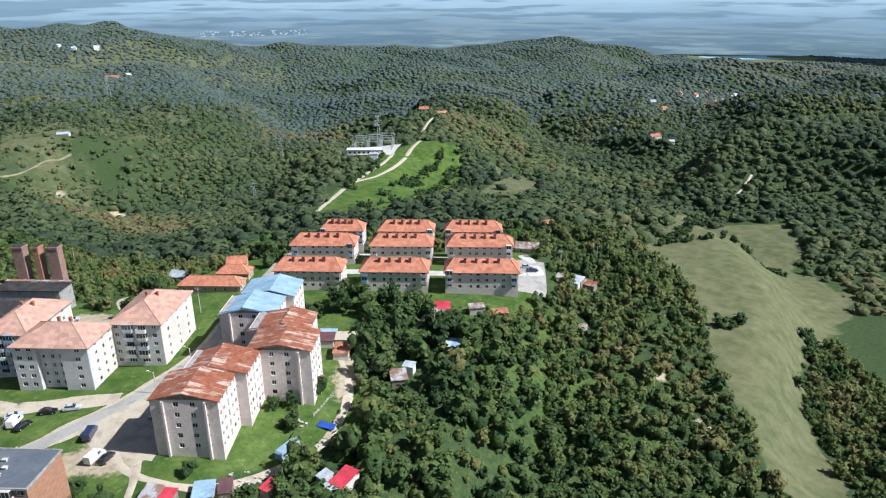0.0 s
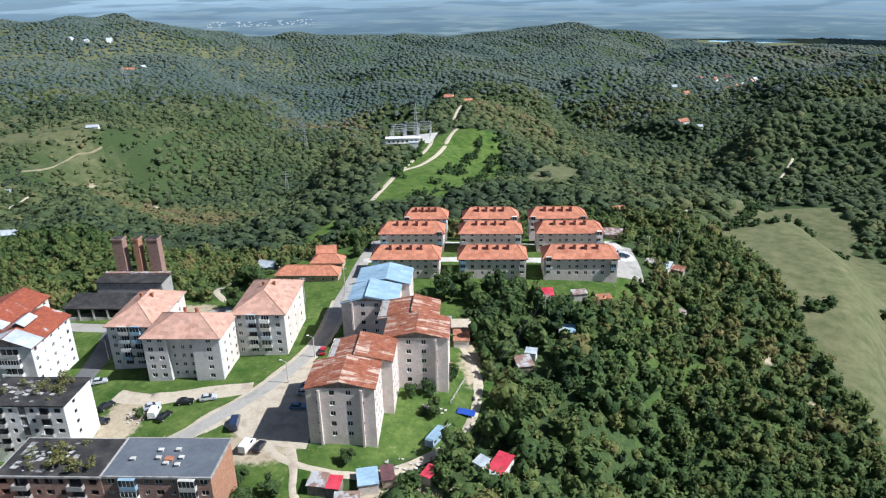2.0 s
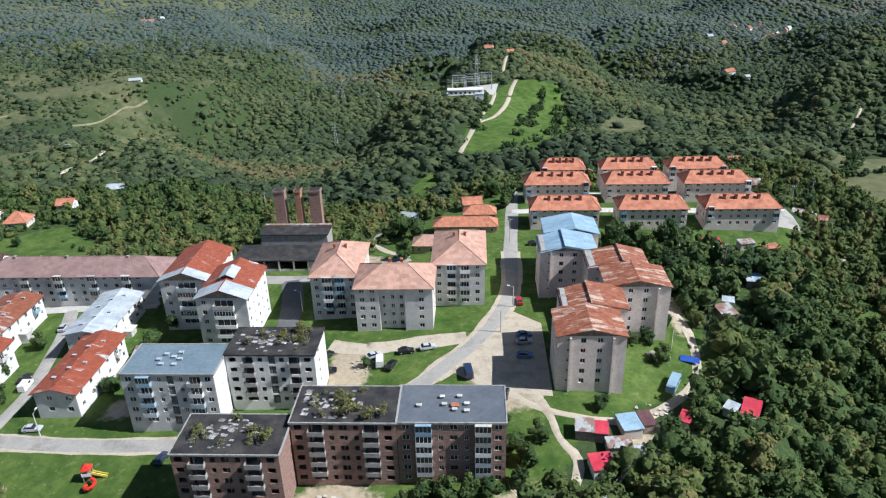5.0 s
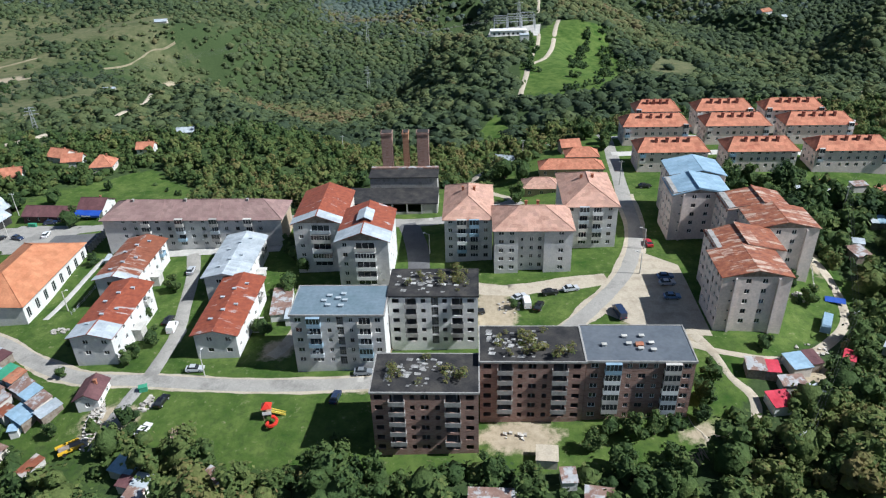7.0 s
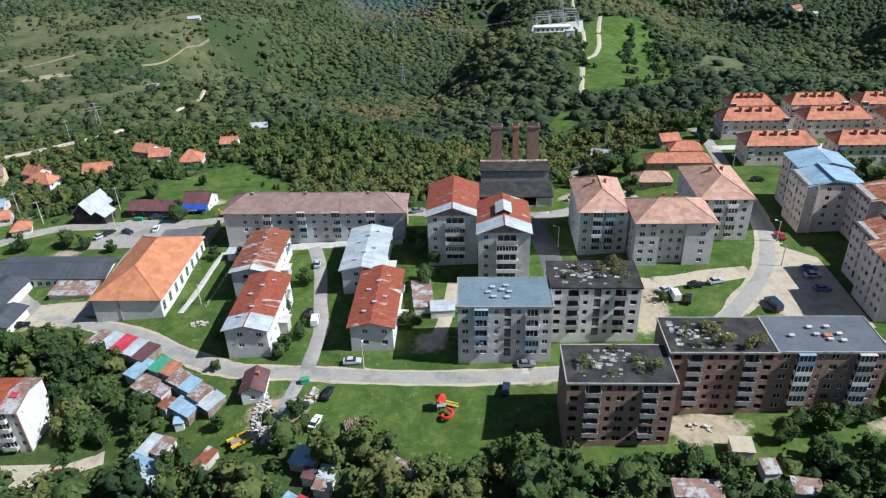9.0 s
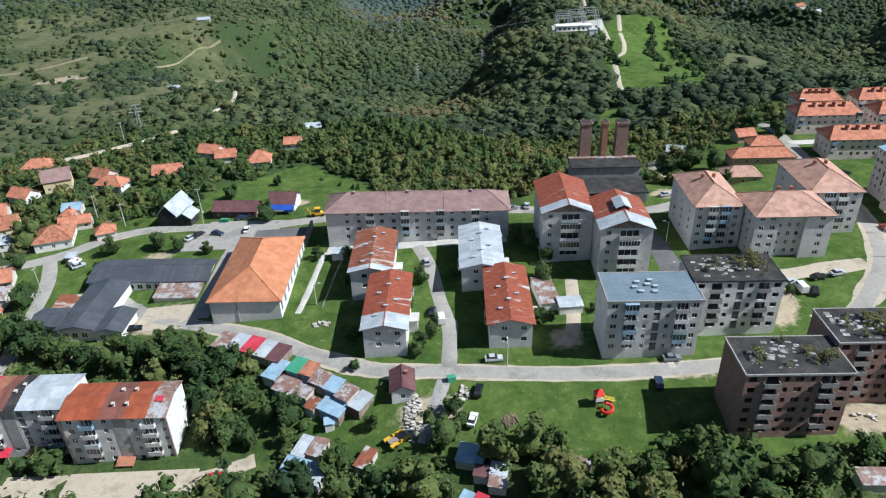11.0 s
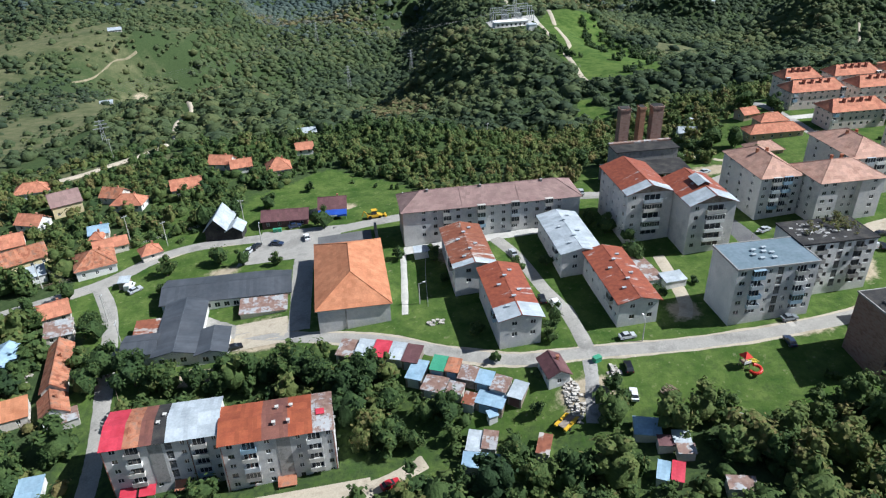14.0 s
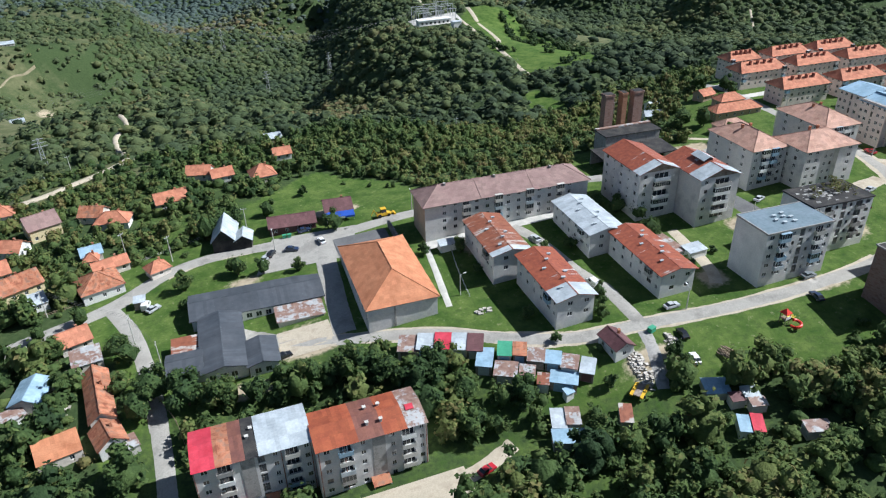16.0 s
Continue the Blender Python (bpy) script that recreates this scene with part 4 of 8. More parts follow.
# ---- three blocks under faded tiled hips ----
HIP_F = [(0.12, 1.2, 1.2, 0.9, "w"), (0.36, 2.2, 2.0, 0.15, "b"), (0.62, 2.2, 2.0, 0.15, "b"), (0.86, 1.2, 1.2, 0.9, "w")]
HIP_F2 = [(0.36, 0.8, 1.0, 0.9, "w"), (0.48, 1.0, 1.2, 0.9, "w"), (0.59, 1.0, 1.2, 0.9, "w")]
HIP_R = [(0.2, 1.2, 1.2, 0.9, "w"), (0.5, 1.0, 1.2, 0.9, "w"), (0.8, 1.2, 1.2, 0.9, "w")]
for x0, y0, x1, y1, z0, spec, label, seed in ((-135.2, 166.2, -122.0, 188.0, 3.0, HIP_F, "grey apartment block with white balconies under faded tiles", 10),
                                              (-121.6, 159.9, -101.0, 172.5, 3.6, HIP_F2, "plain grey apartment block under a faded tiled roof", 11),
                                              (-101.6, 171.6, -87.0, 194.0, 4.0, HIP_F, "grey apartment block with glazed balconies under faded tiles", 12)):
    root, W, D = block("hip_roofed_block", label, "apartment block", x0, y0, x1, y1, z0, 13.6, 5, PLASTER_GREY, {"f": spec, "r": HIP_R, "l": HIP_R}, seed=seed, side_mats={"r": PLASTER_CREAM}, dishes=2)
    if spec is HIP_F2:
        for u0, u1, places in ((0.0, 0.31, (0.28, 0.72)), (0.64, 1.0, (0.6,))):
            x0b, wb, out = -W / 2 + u0 * W, (u1 - u0) * W, 1.5
            holes = [(p * wb - 0.7, 0.5 + f * 2.62 + 0.9, p * wb + 0.7, 0.5 + f * 2.62 + 2.1) for p in places for f in range(5)]
            g = Geo()
            wall(g, (x0b, -D / 2 - out), (1, 0), wb, -2.5, 13.6, holes)
            wall(g, (x0b + wb, -D / 2 - out), (0, 1), out, -2.5, 13.6, [])
            wall(g, (x0b, -D / 2), (0, -1), out, -2.5, 13.6, [])
            bay = part("bay", g, PLASTER_GREY, root)
            for h in holes:
                window(root, x0b + (h[0] + h[2]) / 2, -D / 2 - out + 0.16, h[1], 0, 1.4, 1.2)
    roof_hip(root, W, D + (1.5 if spec is HIP_F2 else 0), 13.6, 3.6, PALE_TILE, over=0.6, label="faded pinkish tiled hip roof", cy=-0.75 if spec is HIP_F2 else 0.0)
    for s in (-1, 1):
        chimney(root, s * 1.6, 1.5, 16.6, 0.9, 0.7, OLD_TILE)

# ---- the pale pink blocks under rusted and blue sheets ----
PINK_F = [(0.16, 0.6, 0.6, 1.3, "w"), (0.38, 1.2, 1.2, 0.9, "w"), (0.62, 1.2, 1.2, 0.9, "w"), (0.82, 0.6, 0.6, 1.3, "w")]
PINK_S = [(0.1, 1.0, 1.2, 0.9, "w"), (0.28, 1.2, 1.2, 0.9, "w"), (0.5, 0.9, 2.0, 0.2, "w"), (0.72, 1.2, 1.2, 0.9, "w"), (0.9, 1.0, 1.2, 0.9, "w")]
for x0, y0, x1, y1, z0, roof_mat, label, roof_label, shift, seed in (
        (-71.4, 130.2, -56.0, 142.0, 6.0, RUST_STREAK, "pale pink apartment block with small windows and a rusted roof", "patchwork of rusted sheets", 0.0, 13),
        (-69.0, 142.2, -53.4, 153.0, 6.0, RUST_STREAK, "pale pink rear wing under rusted sheets with a raised edge", "rusted sheets with grey repairs", -1.0, 14),
        (-56.6, 153.2, -40.6, 164.5, 6.0, RUST_STREAK, "pale pink apartment block with stained gable and rusted roof", "rusted streaked sheets", 0.0, 15),
        (-59.6, 164.7, -43.6, 175.0, 6.0, RUST_STREAK, "pale pink rear block under streaked rusted sheets", "rusted streaked sheets", 1.0, 16),
        (-71.4, 175.2, -55.6, 187.0, 5.5, BLUE_SHEET, "pale pink apartment block under a blue sheet roof", "pale blue sheets", -1.0, 17),
        (-69.0, 187.2, -53.2, 199.0, 5.5, BLUE_SHEET, "pale pink rear wing under blue sheets", "pale blue sheets", 1.0, 18)):
    root, W, D = block("pink_block", label, "apartment block", x0, y0, x1, y1, z0, 14.0, 5, PLASTER_PINK, {"f": PINK_F, "r": PINK_S, "l": PINK_S}, seed=seed)
    for u in (-0.31, 0.31):
        part("pilaster", Geo().box(u * W - 0.25, -D / 2 - 0.55, -2, u * W + 0.25, -D / 2 - 0.01, 13.7), PLASTER_PINK, root)
    roof_gable(root, W, D, 14.0, 1.8, roof_mat, DARK_FRAME, over=0.35, label=roof_label, shift=shift, step=0.5 if seed in (14, 16, 17) else 0.0, up=3.0, along=1.3)

CHIMNEY_RED = material("dark_red_brick", [(0.20, 0.07, 0.05), (0.28, 0.10, 0.07)], 0.8, 0.9, 8, 0.3)
# ---- nine terraces with orange tiles ----
TERRACE_F = [(0.06, 1.4, 1.5, 0.6, "b"), (0.2, 1.2, 1.2, 0.9, "w"), (0.35, 0.9, 1.2, 0.9, "w"), (0.45, 1.2, 1.2, 0.9, "w"), (0.57, 1.2, 1.2, 0.9, "w"), (0.68, 0.9, 1.2, 0.9, "w"), (0.8, 1.2, 1.2, 0.9, "w"), (0.94, 1.4, 1.5, 0.6, "b")]
for row, (y0, d, xs) in enumerate(((224.8, 10.5, ((-70.1, -46.4), (-39.5, -16.1), (-9.9, 15.4))), (250.5, 10.0, ((-70.4, -46.0), (-39.7, -16.2), (-10.2, 14.6))), (268.0, 9.0, ((-62.5, -45.4), (-38.6, -16.6), (-11.8, 10.9))))):
    for i, (x0, x1) in enumerate(xs):
        root, W, D = block("terrace_house", "pale plastered terrace with end balconies and an orange tiled roof", "terrace house", x0, y0, x1, y0 + d, 4.6, 7.6, 3, PLASTER_PINK, {"f": TERRACE_F, "r": HIP_R, "l": HIP_R}, seed=20 + row * 3 + i, group="terraces under orange tiles")
        roof_hip(root, W, D, 7.6, 3.0, ORANGE_TILE, over=0.6, label="orange tiled hip roof", inset=3.5)
        for k in range(4):
            chimney(root, (k - 1.5) * W / 6.5, -1.7, 9.7, 1.5, 0.9, CHIMNEY_RED)

# ---- the long block ----
LONG_F = [(0.05 + 0.064 * k, 1.2 if k % 3 else 2.0, 1.2 if k % 3 else 1.9, 0.9 if k % 3 else 0.2, "w" if k % 3 else "b") for k in range(1, 14)]
root, W, D = block("long_block", "long grey apartment block with tan ends under a brown roof", "apartment block", -240.6, 181.2, -185.4, 193.5, -1.2, 10.6, 4, PLASTER_GREY, {"f": LONG_F}, seed=31, side_mats={"l": PLASTER_TAN, "r": PLASTER_TAN}, dishes=5)
roof_hip(root, W, D, 10.6, 3.4, BROWN_TILE, over=0.7, label="brown-pink sheet hip roof", inset=7.0)
for k in (-0.17, 0.15):
    part("roof_step", Geo().slab((k * W - 0.15, -D / 2 - 0.6, 10.5), (k * W + 0.15, -D / 2 - 0.6, 10.5), (k * W + 0.15, 0, 14.2), (k * W - 0.15, 0, 14.2), 0.3), BROWN_TILE, root)
for k in (-0.35, -0.05, 0.3):
    chimney(root, k * W, -0.5, 13.4, 1.0, 0.6)

# ---- four small blocks with low sheet roofs ----
SMALL_F = [(0.35, 1.4, 1.2, 0.9, "w"), (0.8, 1.4, 1.2, 0.9, "w")]
SMALL_R = [(0.1, 1.2, 1.2, 0.9, "w"), (0.28, 1.2, 1.2, 0.9, "w"), (0.45, 0.9, 1.6, 0.5, "w"), (0.62, 1.2, 1.2, 0.9, "w"), (0.8, 2.0, 1.9, 0.2, "b"), (0.93, 1.0, 1.2, 0.9, "w")]
for x0, y0, x1, y1, z0, roof_mat, front, label, seed in (
        (-223.8, 126.4, -213.6, 150.5, -1.6, RUST_RED, (PALE_SHEET, 6.0), "white two-storey block under a rusted roof with pale front", 41),
        (-230.0, 152.5, -219.2, 175.0, -1.6, RUST, (PALE_SHEET, 2.5), "white two-storey block under a streaked rusted roof", 42),
        (-193.8, 127.2, -183.6, 152.5, -1.2, RUST_RED, None, "white and grey two-storey block under a red rusted roof", 43),
        (-200.0, 153.0, -189.0, 176.0, -1.2, PALE_SHEET, None, "white two-storey block under a pale blue sheet roof", 44)):
    root, W, D = block("small_block", label, "apartment block", x0, y0, x1, y1, z0, 7.4, 3 if seed > 44 else 2, PLASTER_GREY, {"f": SMALL_F, "r": SMALL_R, "l": SMALL_R}, seed=seed, side_mats={"r": PLASTER_WHITE, "l": PLASTER_WHITE}, base=1.2, dishes=2)
    roof_gable(root, W, D, 7.4, 1.3, roof_mat, PLASTER_GREY, over=0.7, front=front, label="low sheet roof", up=3.2)
    for k in range(6):
        px, py = (k % 3 - 1) * 2.2, (k - 2.5) * 3.2
        vent(root, px, py, 7.4 + 1.3 * (1 - abs(px) / (W / 2)), 0.8, 0.35, 0.4, PALE_SHEET)
    porch = part("porch", Geo().box(W / 2, -2.5, -1.5, W / 2 + 2.2, 0.5, 2.6).box(W / 2, -2.9, 2.6, W / 2 + 2.6, 0.9, 2.8), PALE_CONCRETE, root)

# ---- the hall ----
HALL_R = [(0.06 + 0.125 * k, 1.7, 3.2, 1.2, "w") for k in range(8)]
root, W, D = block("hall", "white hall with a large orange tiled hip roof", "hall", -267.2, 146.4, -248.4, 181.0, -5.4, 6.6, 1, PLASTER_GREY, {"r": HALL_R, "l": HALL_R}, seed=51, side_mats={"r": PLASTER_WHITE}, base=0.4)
roof_hip(root, W, D, 6.6, 4.6, HALL_TILE, over=0.6, label="large plain orange tiled hip roof", inset=10.0)
part("pilaster", Geo().box(-2.4, -D / 2 - 0.15, -2, -2.0, -D / 2, 6.4), CONCRETE, root)

# ---- the school under dark sheets ----
root = thing("school", -297.0, 160.0, -9.6, 0, "low white school with wings under dark grey sheet roofs", "school")
claim(-297, 160, 22, 21)
for wing, (x0, y0, x1, y1, rise, axis) in enumerate(((-14.0, 8.0, 21.5, 20.5, 1.6, "x"), (-12.0, -16.0, -1.5, 8.0, 1.2, "y"), (-20.0, -14.0, -12.2, -6.0, 1.0, "x"), (-1.2, -17.0, 6.0, -7.0, 1.0, "y"))):
    W, D = x1 - x0, y1 - y0
    g = Geo()
    holes = [(1.2 + k * 2.6, 1.0, 2.8 + k * 2.6, 2.6) for k in range(int((W - 2) / 2.6))]
    wall(g, (x0, y0), (1, 0), W, -3, 3.9, holes)
    wall(g, (x1, y0), (0, 1), D, -3, 3.9, [])
    wall(g, (x1, y1), (-1, 0), W, -3, 3.9, [])
    wall(g, (x0, y1), (0, -1), D, -3, 3.9, [])
    part("wall", g, PLASTER_WHITE, root)
    for h in holes:
        window(root, x0 + (h[0] + h[2]) / 2, y0 + 0.15, h[1], 0, h[2] - h[0], h[3] - h[1])
    roof_gable(root, W, D, 3.9, rise, SLATE, PLASTER_WHITE, over=0.6, axis=axis, cx=(x0 + x1) / 2, cy=(y0 + y1) / 2, up=6, along=1.0, label="dark grey sheet roof")
part("annex", Geo().box(-19, -6, -3, -12.3, 1.5, 2.8), PLASTER_WHITE, root)
g = Geo()
sheets(g, (-19.4, -6.3, 2.8), (-12.2, -6.3, 2.8), (-12.2, 1.8, 3.5), (-19.4, 1.8, 3.5), 1.0, 3.0)
tagged(part("annex_roof", g, RUST, root, "rusted flat sheets"), kind="stuff")
part("lean_to", Geo().box(8, 0.5, -3, 20.5, 7.5, 2.6), PLASTER_CREAM, root)
g = Geo()
sheets(g, (7.6, 0.2, 2.7), (20.9, 0.2, 2.7), (20.9, 7.6, 3.3), (7.6, 7.6, 3.3), 1.2, 2.4)
tagged(part("lean_to_roof", g, SHED_MIX, root, "patched rusted sheets"), kind="stuff")

# ---- the front block with red, white and rusted roofs ----
FRONT_F = [(0.09, 1.3, 1.2, 0.9, "w"), (0.25, 2.6, 2.0, 0.15, "b"), (0.41, 1.1, 1.2, 0.9, "w"), (0.56, 1.4, 2.2, 0.2, "p"), (0.68, 1.0, 1.2, 0.9, "w"), (0.82, 2.6, 2.0, 0.15, "b"), (0.95, 1.0, 1.2, 0.9, "w")]
DEEP_RUST = material("deep_rust_sheet", [(0.24, 0.06, 0.03), (0.32, 0.09, 0.04)], 2.5, 0.6, 6, vary="island", amount=0.3)
DULL_RUST = material("purple_brown_sheet", [(0.14, 0.06, 0.05), (0.20, 0.085, 0.06)], 2.5, 0.6, 6, vary="island", amount=0.3)


def front_block(label, cx, cy, seed, bands, vents, awnings, panel, pipes, end_mat):
    """One of the two stepped blocks at the foot of the village, with a low roof in bands of sheets."""
    root, W, D = block("front_block", label, "apartment block", cx - 11.75, cy - 5.5, cx + 11.75, cy + 5.5, -15.0, 14.0, 5, PLASTER_GREY, {"f": FRONT_F}, rz=1.4, seed=seed, side_mats={"r": end_mat}, dishes=6)
    x = -W / 2 - 0.2
    for w, mat, text in bands:
        rise = 1.4 if mat is PALE_SHEET else 1.2
        g = Geo()
        sheets(g, (x, -D / 2 - 0.6, 13.9), (x + w, -D / 2 - 0.6, 13.9), (x + w, 0.2, 13.9 + rise), (x, 0.2, 13.9 + rise), 0.9, 3.0, 0.05, random.Random(seed))
        sheets(g, (x + w, D / 2 + 0.6, 13.9), (x, D / 2 + 0.6, 13.9), (x, 0.2, 13.9 + rise), (x + w, 0.2, 13.9 + rise), 0.9, 3.0, 0.05, random.Random(seed + 1))
        tagged(part("roof", g, mat, root, text), kind="stuff")
        x += w
    for s in (-1, 1):
        part("gable_wall", Geo().face((s * W / 2, -s * D / 2, 14), (s * W / 2, s * D / 2, 14), (s * W / 2, 0.2, 15.1)), PLASTER_WHITE, root)
    for vx, vy in vents:
        vent(root, vx, vy, 14.5, 0.5, 0.5, 0.9, PALE_CONCRETE)
    for a, w, mat in awnings:
        awning = part("awning", Geo().slab((a - w / 2, -D / 2 - 2.6, 2.0), (a + w / 2, -D / 2 - 2.6, 2.0), (a + w / 2, -D / 2 - 0.05, 2.6), (a - w / 2, -D / 2 - 0.05, 2.6), 0.08), mat, root, "small sheet awning")
        for s in (-1, 1):
            part("post", Geo().tube((a + s * (w / 2 - 0.2), -D / 2 - 2.4, -1.5), (a + s * (w / 2 - 0.2), -D / 2 - 2.4, 2.0), 0.07), STEEL, awning)
    part("stair_panel", Geo().box(panel - 1.4, -D / 2 - 0.08, 2.5, panel + 1.4, -D / 2 - 0.01, 13.6), CONCRETE, root, "darker concrete stair panel")
    for a in pipes:
        part("downpipe", Geo().tube((a, -D / 2 - 0.12, -1), (a, -D / 2 - 0.12, 13.8), 0.09), RUST, root, "rusty downpipe")
    return root, W, D


front_block("weathered grey apartment block with a red and white sheet roof", -300.1, 113.5, 61,
            ((4.6, RED_SHEET, "bright red sheets"), (3.2, OLD_TILE, "orange-red sheets"), (2.6, DULL_RUST, "purple-brown sheets"), (2.6, TAR, "hole with broken dark boards"), (10.9, PALE_SHEET, "white sheets")),
            ((-0.6, -1.0), (0.4, 1.2)), ((-8.6, 3.4, RED_SHEET), (-4.7, 3.4, RED_SHEET), (2.4, 3.0, OLD_TILE)), -1.3, (-11.6, 5.4, 11.4), PLASTER_WHITE)
root, W, D = front_block("weathered grey apartment block with a deep rust sheet roof", -276.4, 110.5, 67,
            ((9.0, DEEP_RUST, "deep rust sheets"), (5.4, DULL_RUST, "purple-brown sheets"), (5.0, DEEP_RUST, "deep rust sheets"), (4.5, SHED_MIX, "peeling white and rust sheets")),
            ((-0.4, -2.6), (2.6, -2.6), (0.2, 2.0), (3.2, 2.0)), ((0.8, 4.0, OLD_TILE),), 1.2, (-11.3, -6.0, 11.5), PLASTER_WHITE)
part("red_patch", Geo().slab((W / 2 - 3.4, -1.9, 15.02), (W / 2 - 1.6, -1.9, 15.02), (W / 2 - 1.6, -0.4, 15.28), (W / 2 - 3.4, -0.4, 15.28), 0.08), RED_SHEET, root, "red sheet patch")


# ---- streets, lanes and yards ----
ribbon("road", [(-300, 163), (-286, 152), (-273, 147), (-253, 139), (-234, 127.5), (-220, 121.5), (-203, 119.5), (-178, 116.8), (-152, 116.6), (-128, 119.5), (-112, 127), (-100, 138), (-90, 151), (-84, 163), (-79, 182), (-78, 207), (-76, 240), (-74, 282)], 6.4, ASPHALT, "worn pale asphalt street running through the village", "road")
ribbon("road", [(-420, 150), (-385, 164), (-360, 176), (-334, 188), (-318, 199), (-304, 203), (-286, 202), (-262, 200), (-240, 202), (-205, 199.5), (-182, 199), (-160, 194), (-140, 193), (-122, 200), (-112, 206)], 7.0, ASPHALT, "pale asphalt street past the shops and the long block", "road", lift=0.13)
ribbon("road", [(-333, 187), (-327, 173), (-323, 156), (-320, 134), (-319, 116), (-319, 90)], 5.5, ASPHALT, "narrow asphalt lane going downhill", "road", lift=0.16)
ribbon("road", [(-318, 96), (-289, 99), (-274, 98), (-258, 98), (-246, 102)], 5.0, DUST, "pale dusty lane before the front block", "road", lift=0.13)
ribbon("road", [(-268, 199), (-271, 186), (-272, 172), (-273, 150)], 7.5, ASPHALT, "asphalt lane between hall and school", "road", lift=0.18)
ribbon("road", [(-203.5, 121), (-203.5, 137), (-206, 150), (-209, 166), (-213, 178)], 4.8, ASPHALT, "asphalt lane between the small blocks", "road", lift=0.16)
ribbon("road", [(-204.5, 117), (-206.5, 109), (-209, 101)], 4.0, CONCRETE, "grey concrete ramp", "road", lift=0.15)
ribbon("road", [(-148, 192), (-144, 176), (-142.5, 162), (-142, 147)], 8.0, DARK_ASPHALT, "dark asphalt lane between the towers", "road", lift=0.18)
ribbon("road", [(-128, 152), (-118, 150), (-105, 152), (-92, 154)], 7.0, DUST, "dusty gravel track", "road", lift=0.14, ragged=0.8)
ribbon("road", [(-87, 140), (-80, 128), (-70, 122), (-58, 121), (-46, 128), (-36, 140), (-33, 160), (-38, 176)], 3.0, DUST, "dirt track round the pink blocks", "road", lift=0.09, ragged=0.5)
ribbon("road", [(-76, 129), (-73.4, 122), (-71.8, 114.6), (-68.7, 109.5), (-70, 103)], 2.6, DUST, "rutted dirt track through grass", "road", lift=0.10, ragged=0.5)
ribbon("path", [(-83.4, 104.5), (-82.8, 102), (-81.5, 100.4), (-80.2, 96.5)], 1.0, DUST, "worn footpath across the grass", "path", lift=0.09, ragged=0.4)
ribbon("path", [(-244.5, 148), (-243, 162), (-241.5, 178)], 2.2, PALE_CONCRETE, "pale broken concrete path", "path", lift=0.12)
ribbon("road", [(-176, 127), (-173, 133), (-171, 145), (-170, 156)], 4.5, DUST, "dusty yard lane beside the grey block", "road", lift=0.11)
ribbon("road", [(-74, 262), (-40, 263.5), (16, 263)], 4.5, PALE_CONCRETE, "pale lane between the terraces", "road", lift=0.12)
ribbon("road", [(-76, 242), (-40, 242.5), (18, 241.5), (24, 255), (20, 268)], 6.0, PALE_CONCRETE, "pale lane between the terraces", "road", lift=0.12)
ribbon("road", [(-112, 206), (-122, 216), (-128, 232), (-120, 262)], 3.5, DUST, "dusty track behind the tiled sheds", "road", lift=0.1)
ribbon("path", [(-100, 404), (-97, 430), (-93, 456), (-88, 488), (-76, 514), (-66, 557), (-58, 612), (-51, 650)], 4.2, DUST, "pale dirt road climbing the green spur", "path", lift=0.25)
ribbon("path", [(-88, 488), (-83, 531), (-76, 570), (-72, 607)], 3.6, DUST, "pale dirt road to the substation", "path", lift=0.3)
ribbon("path", [(-430, 258), (-395, 268), (-366, 279), (-355, 287), (-344, 296), (-335, 309), (-334, 335), (-345, 375), (-351, 412), (-347, 440), (-352, 465)], 3.4, DUST, "pale dirt road up the hillside", "path", lift=0.8)
ribbon("path", [(70, 352), (80, 371), (97, 401), (120, 434)], 2.6, DUST, "pale dirt track across the ridge", "path", lift=0.6)
ribbon("path", [(214, 565), (226, 582), (239, 602)], 2.6, DUST, "pale dirt track on the wooded ridge", "path", lift=0.6)
ribbon("path", [(-60, 760), (-52, 850), (-44, 930)], 3.5, DUST, "pale track up to the hill houses", "path", lift=0.4)
ribbon("path", [(-660, 615), (-600, 640), (-577, 648), (-551, 664)], 1.5, TRACK_SOIL, "faint dirt track on the hillside", "path", lift=0.9)
ribbon("path", [(-488, 662), (-472, 721), (-457, 739), (-449, 750)], 1.5, TRACK_SOIL, "faint dirt track on the hillside", "path", lift=0.9)
for pts, w in (([(-286, 152), (-253, 139), (-234, 127.5), (-220, 121.5), (-203, 119.5), (-178, 116.8), (-152, 116.6), (-128, 119.5)], 8.6), ([(-112, 127), (-100, 138), (-90, 151), (-84, 163), (-79, 182), (-78, 207)], 9.5), ([(-318, 199), (-304, 203), (-286, 202), (-262, 200)], 9.0)):
    ribbon("verge", pts, w, DUST, "pale gravel verge of the street", "verge", lift=0.04, ragged=1.2)
pad("parking", [(-98, 141), (-86, 131), (-72, 128), (-72, 160), (-80, 168), (-88, 160)], DUST, "dusty gravel parking ground", "parking", lift=0.06)
pad("forecourt", [(-292, 186), (-263, 184), (-258, 203), (-285, 206)], ASPHALT, "asphalt forecourt before the shops", "forecourt", lift=0.07)
pad("forecourt", [(-241, 176.5), (-186, 177.5), (-186, 181), (-241, 181)], PALE_CONCRETE, "pale concrete strip before the long block", "forecourt", lift=0.1)
pad("terrace_slab", [(-267, 182.5), (-250, 182), (-250, 196), (-267, 196)], DARK_ASPHALT, "dark paved yard behind the hall", "yard", lift=0.24)
pad("yard", [(-302, 91), (-258, 91), (-258, 101), (-302, 102)], DUST, "wide dusty ground before the front block", "yard", lift=0.06)
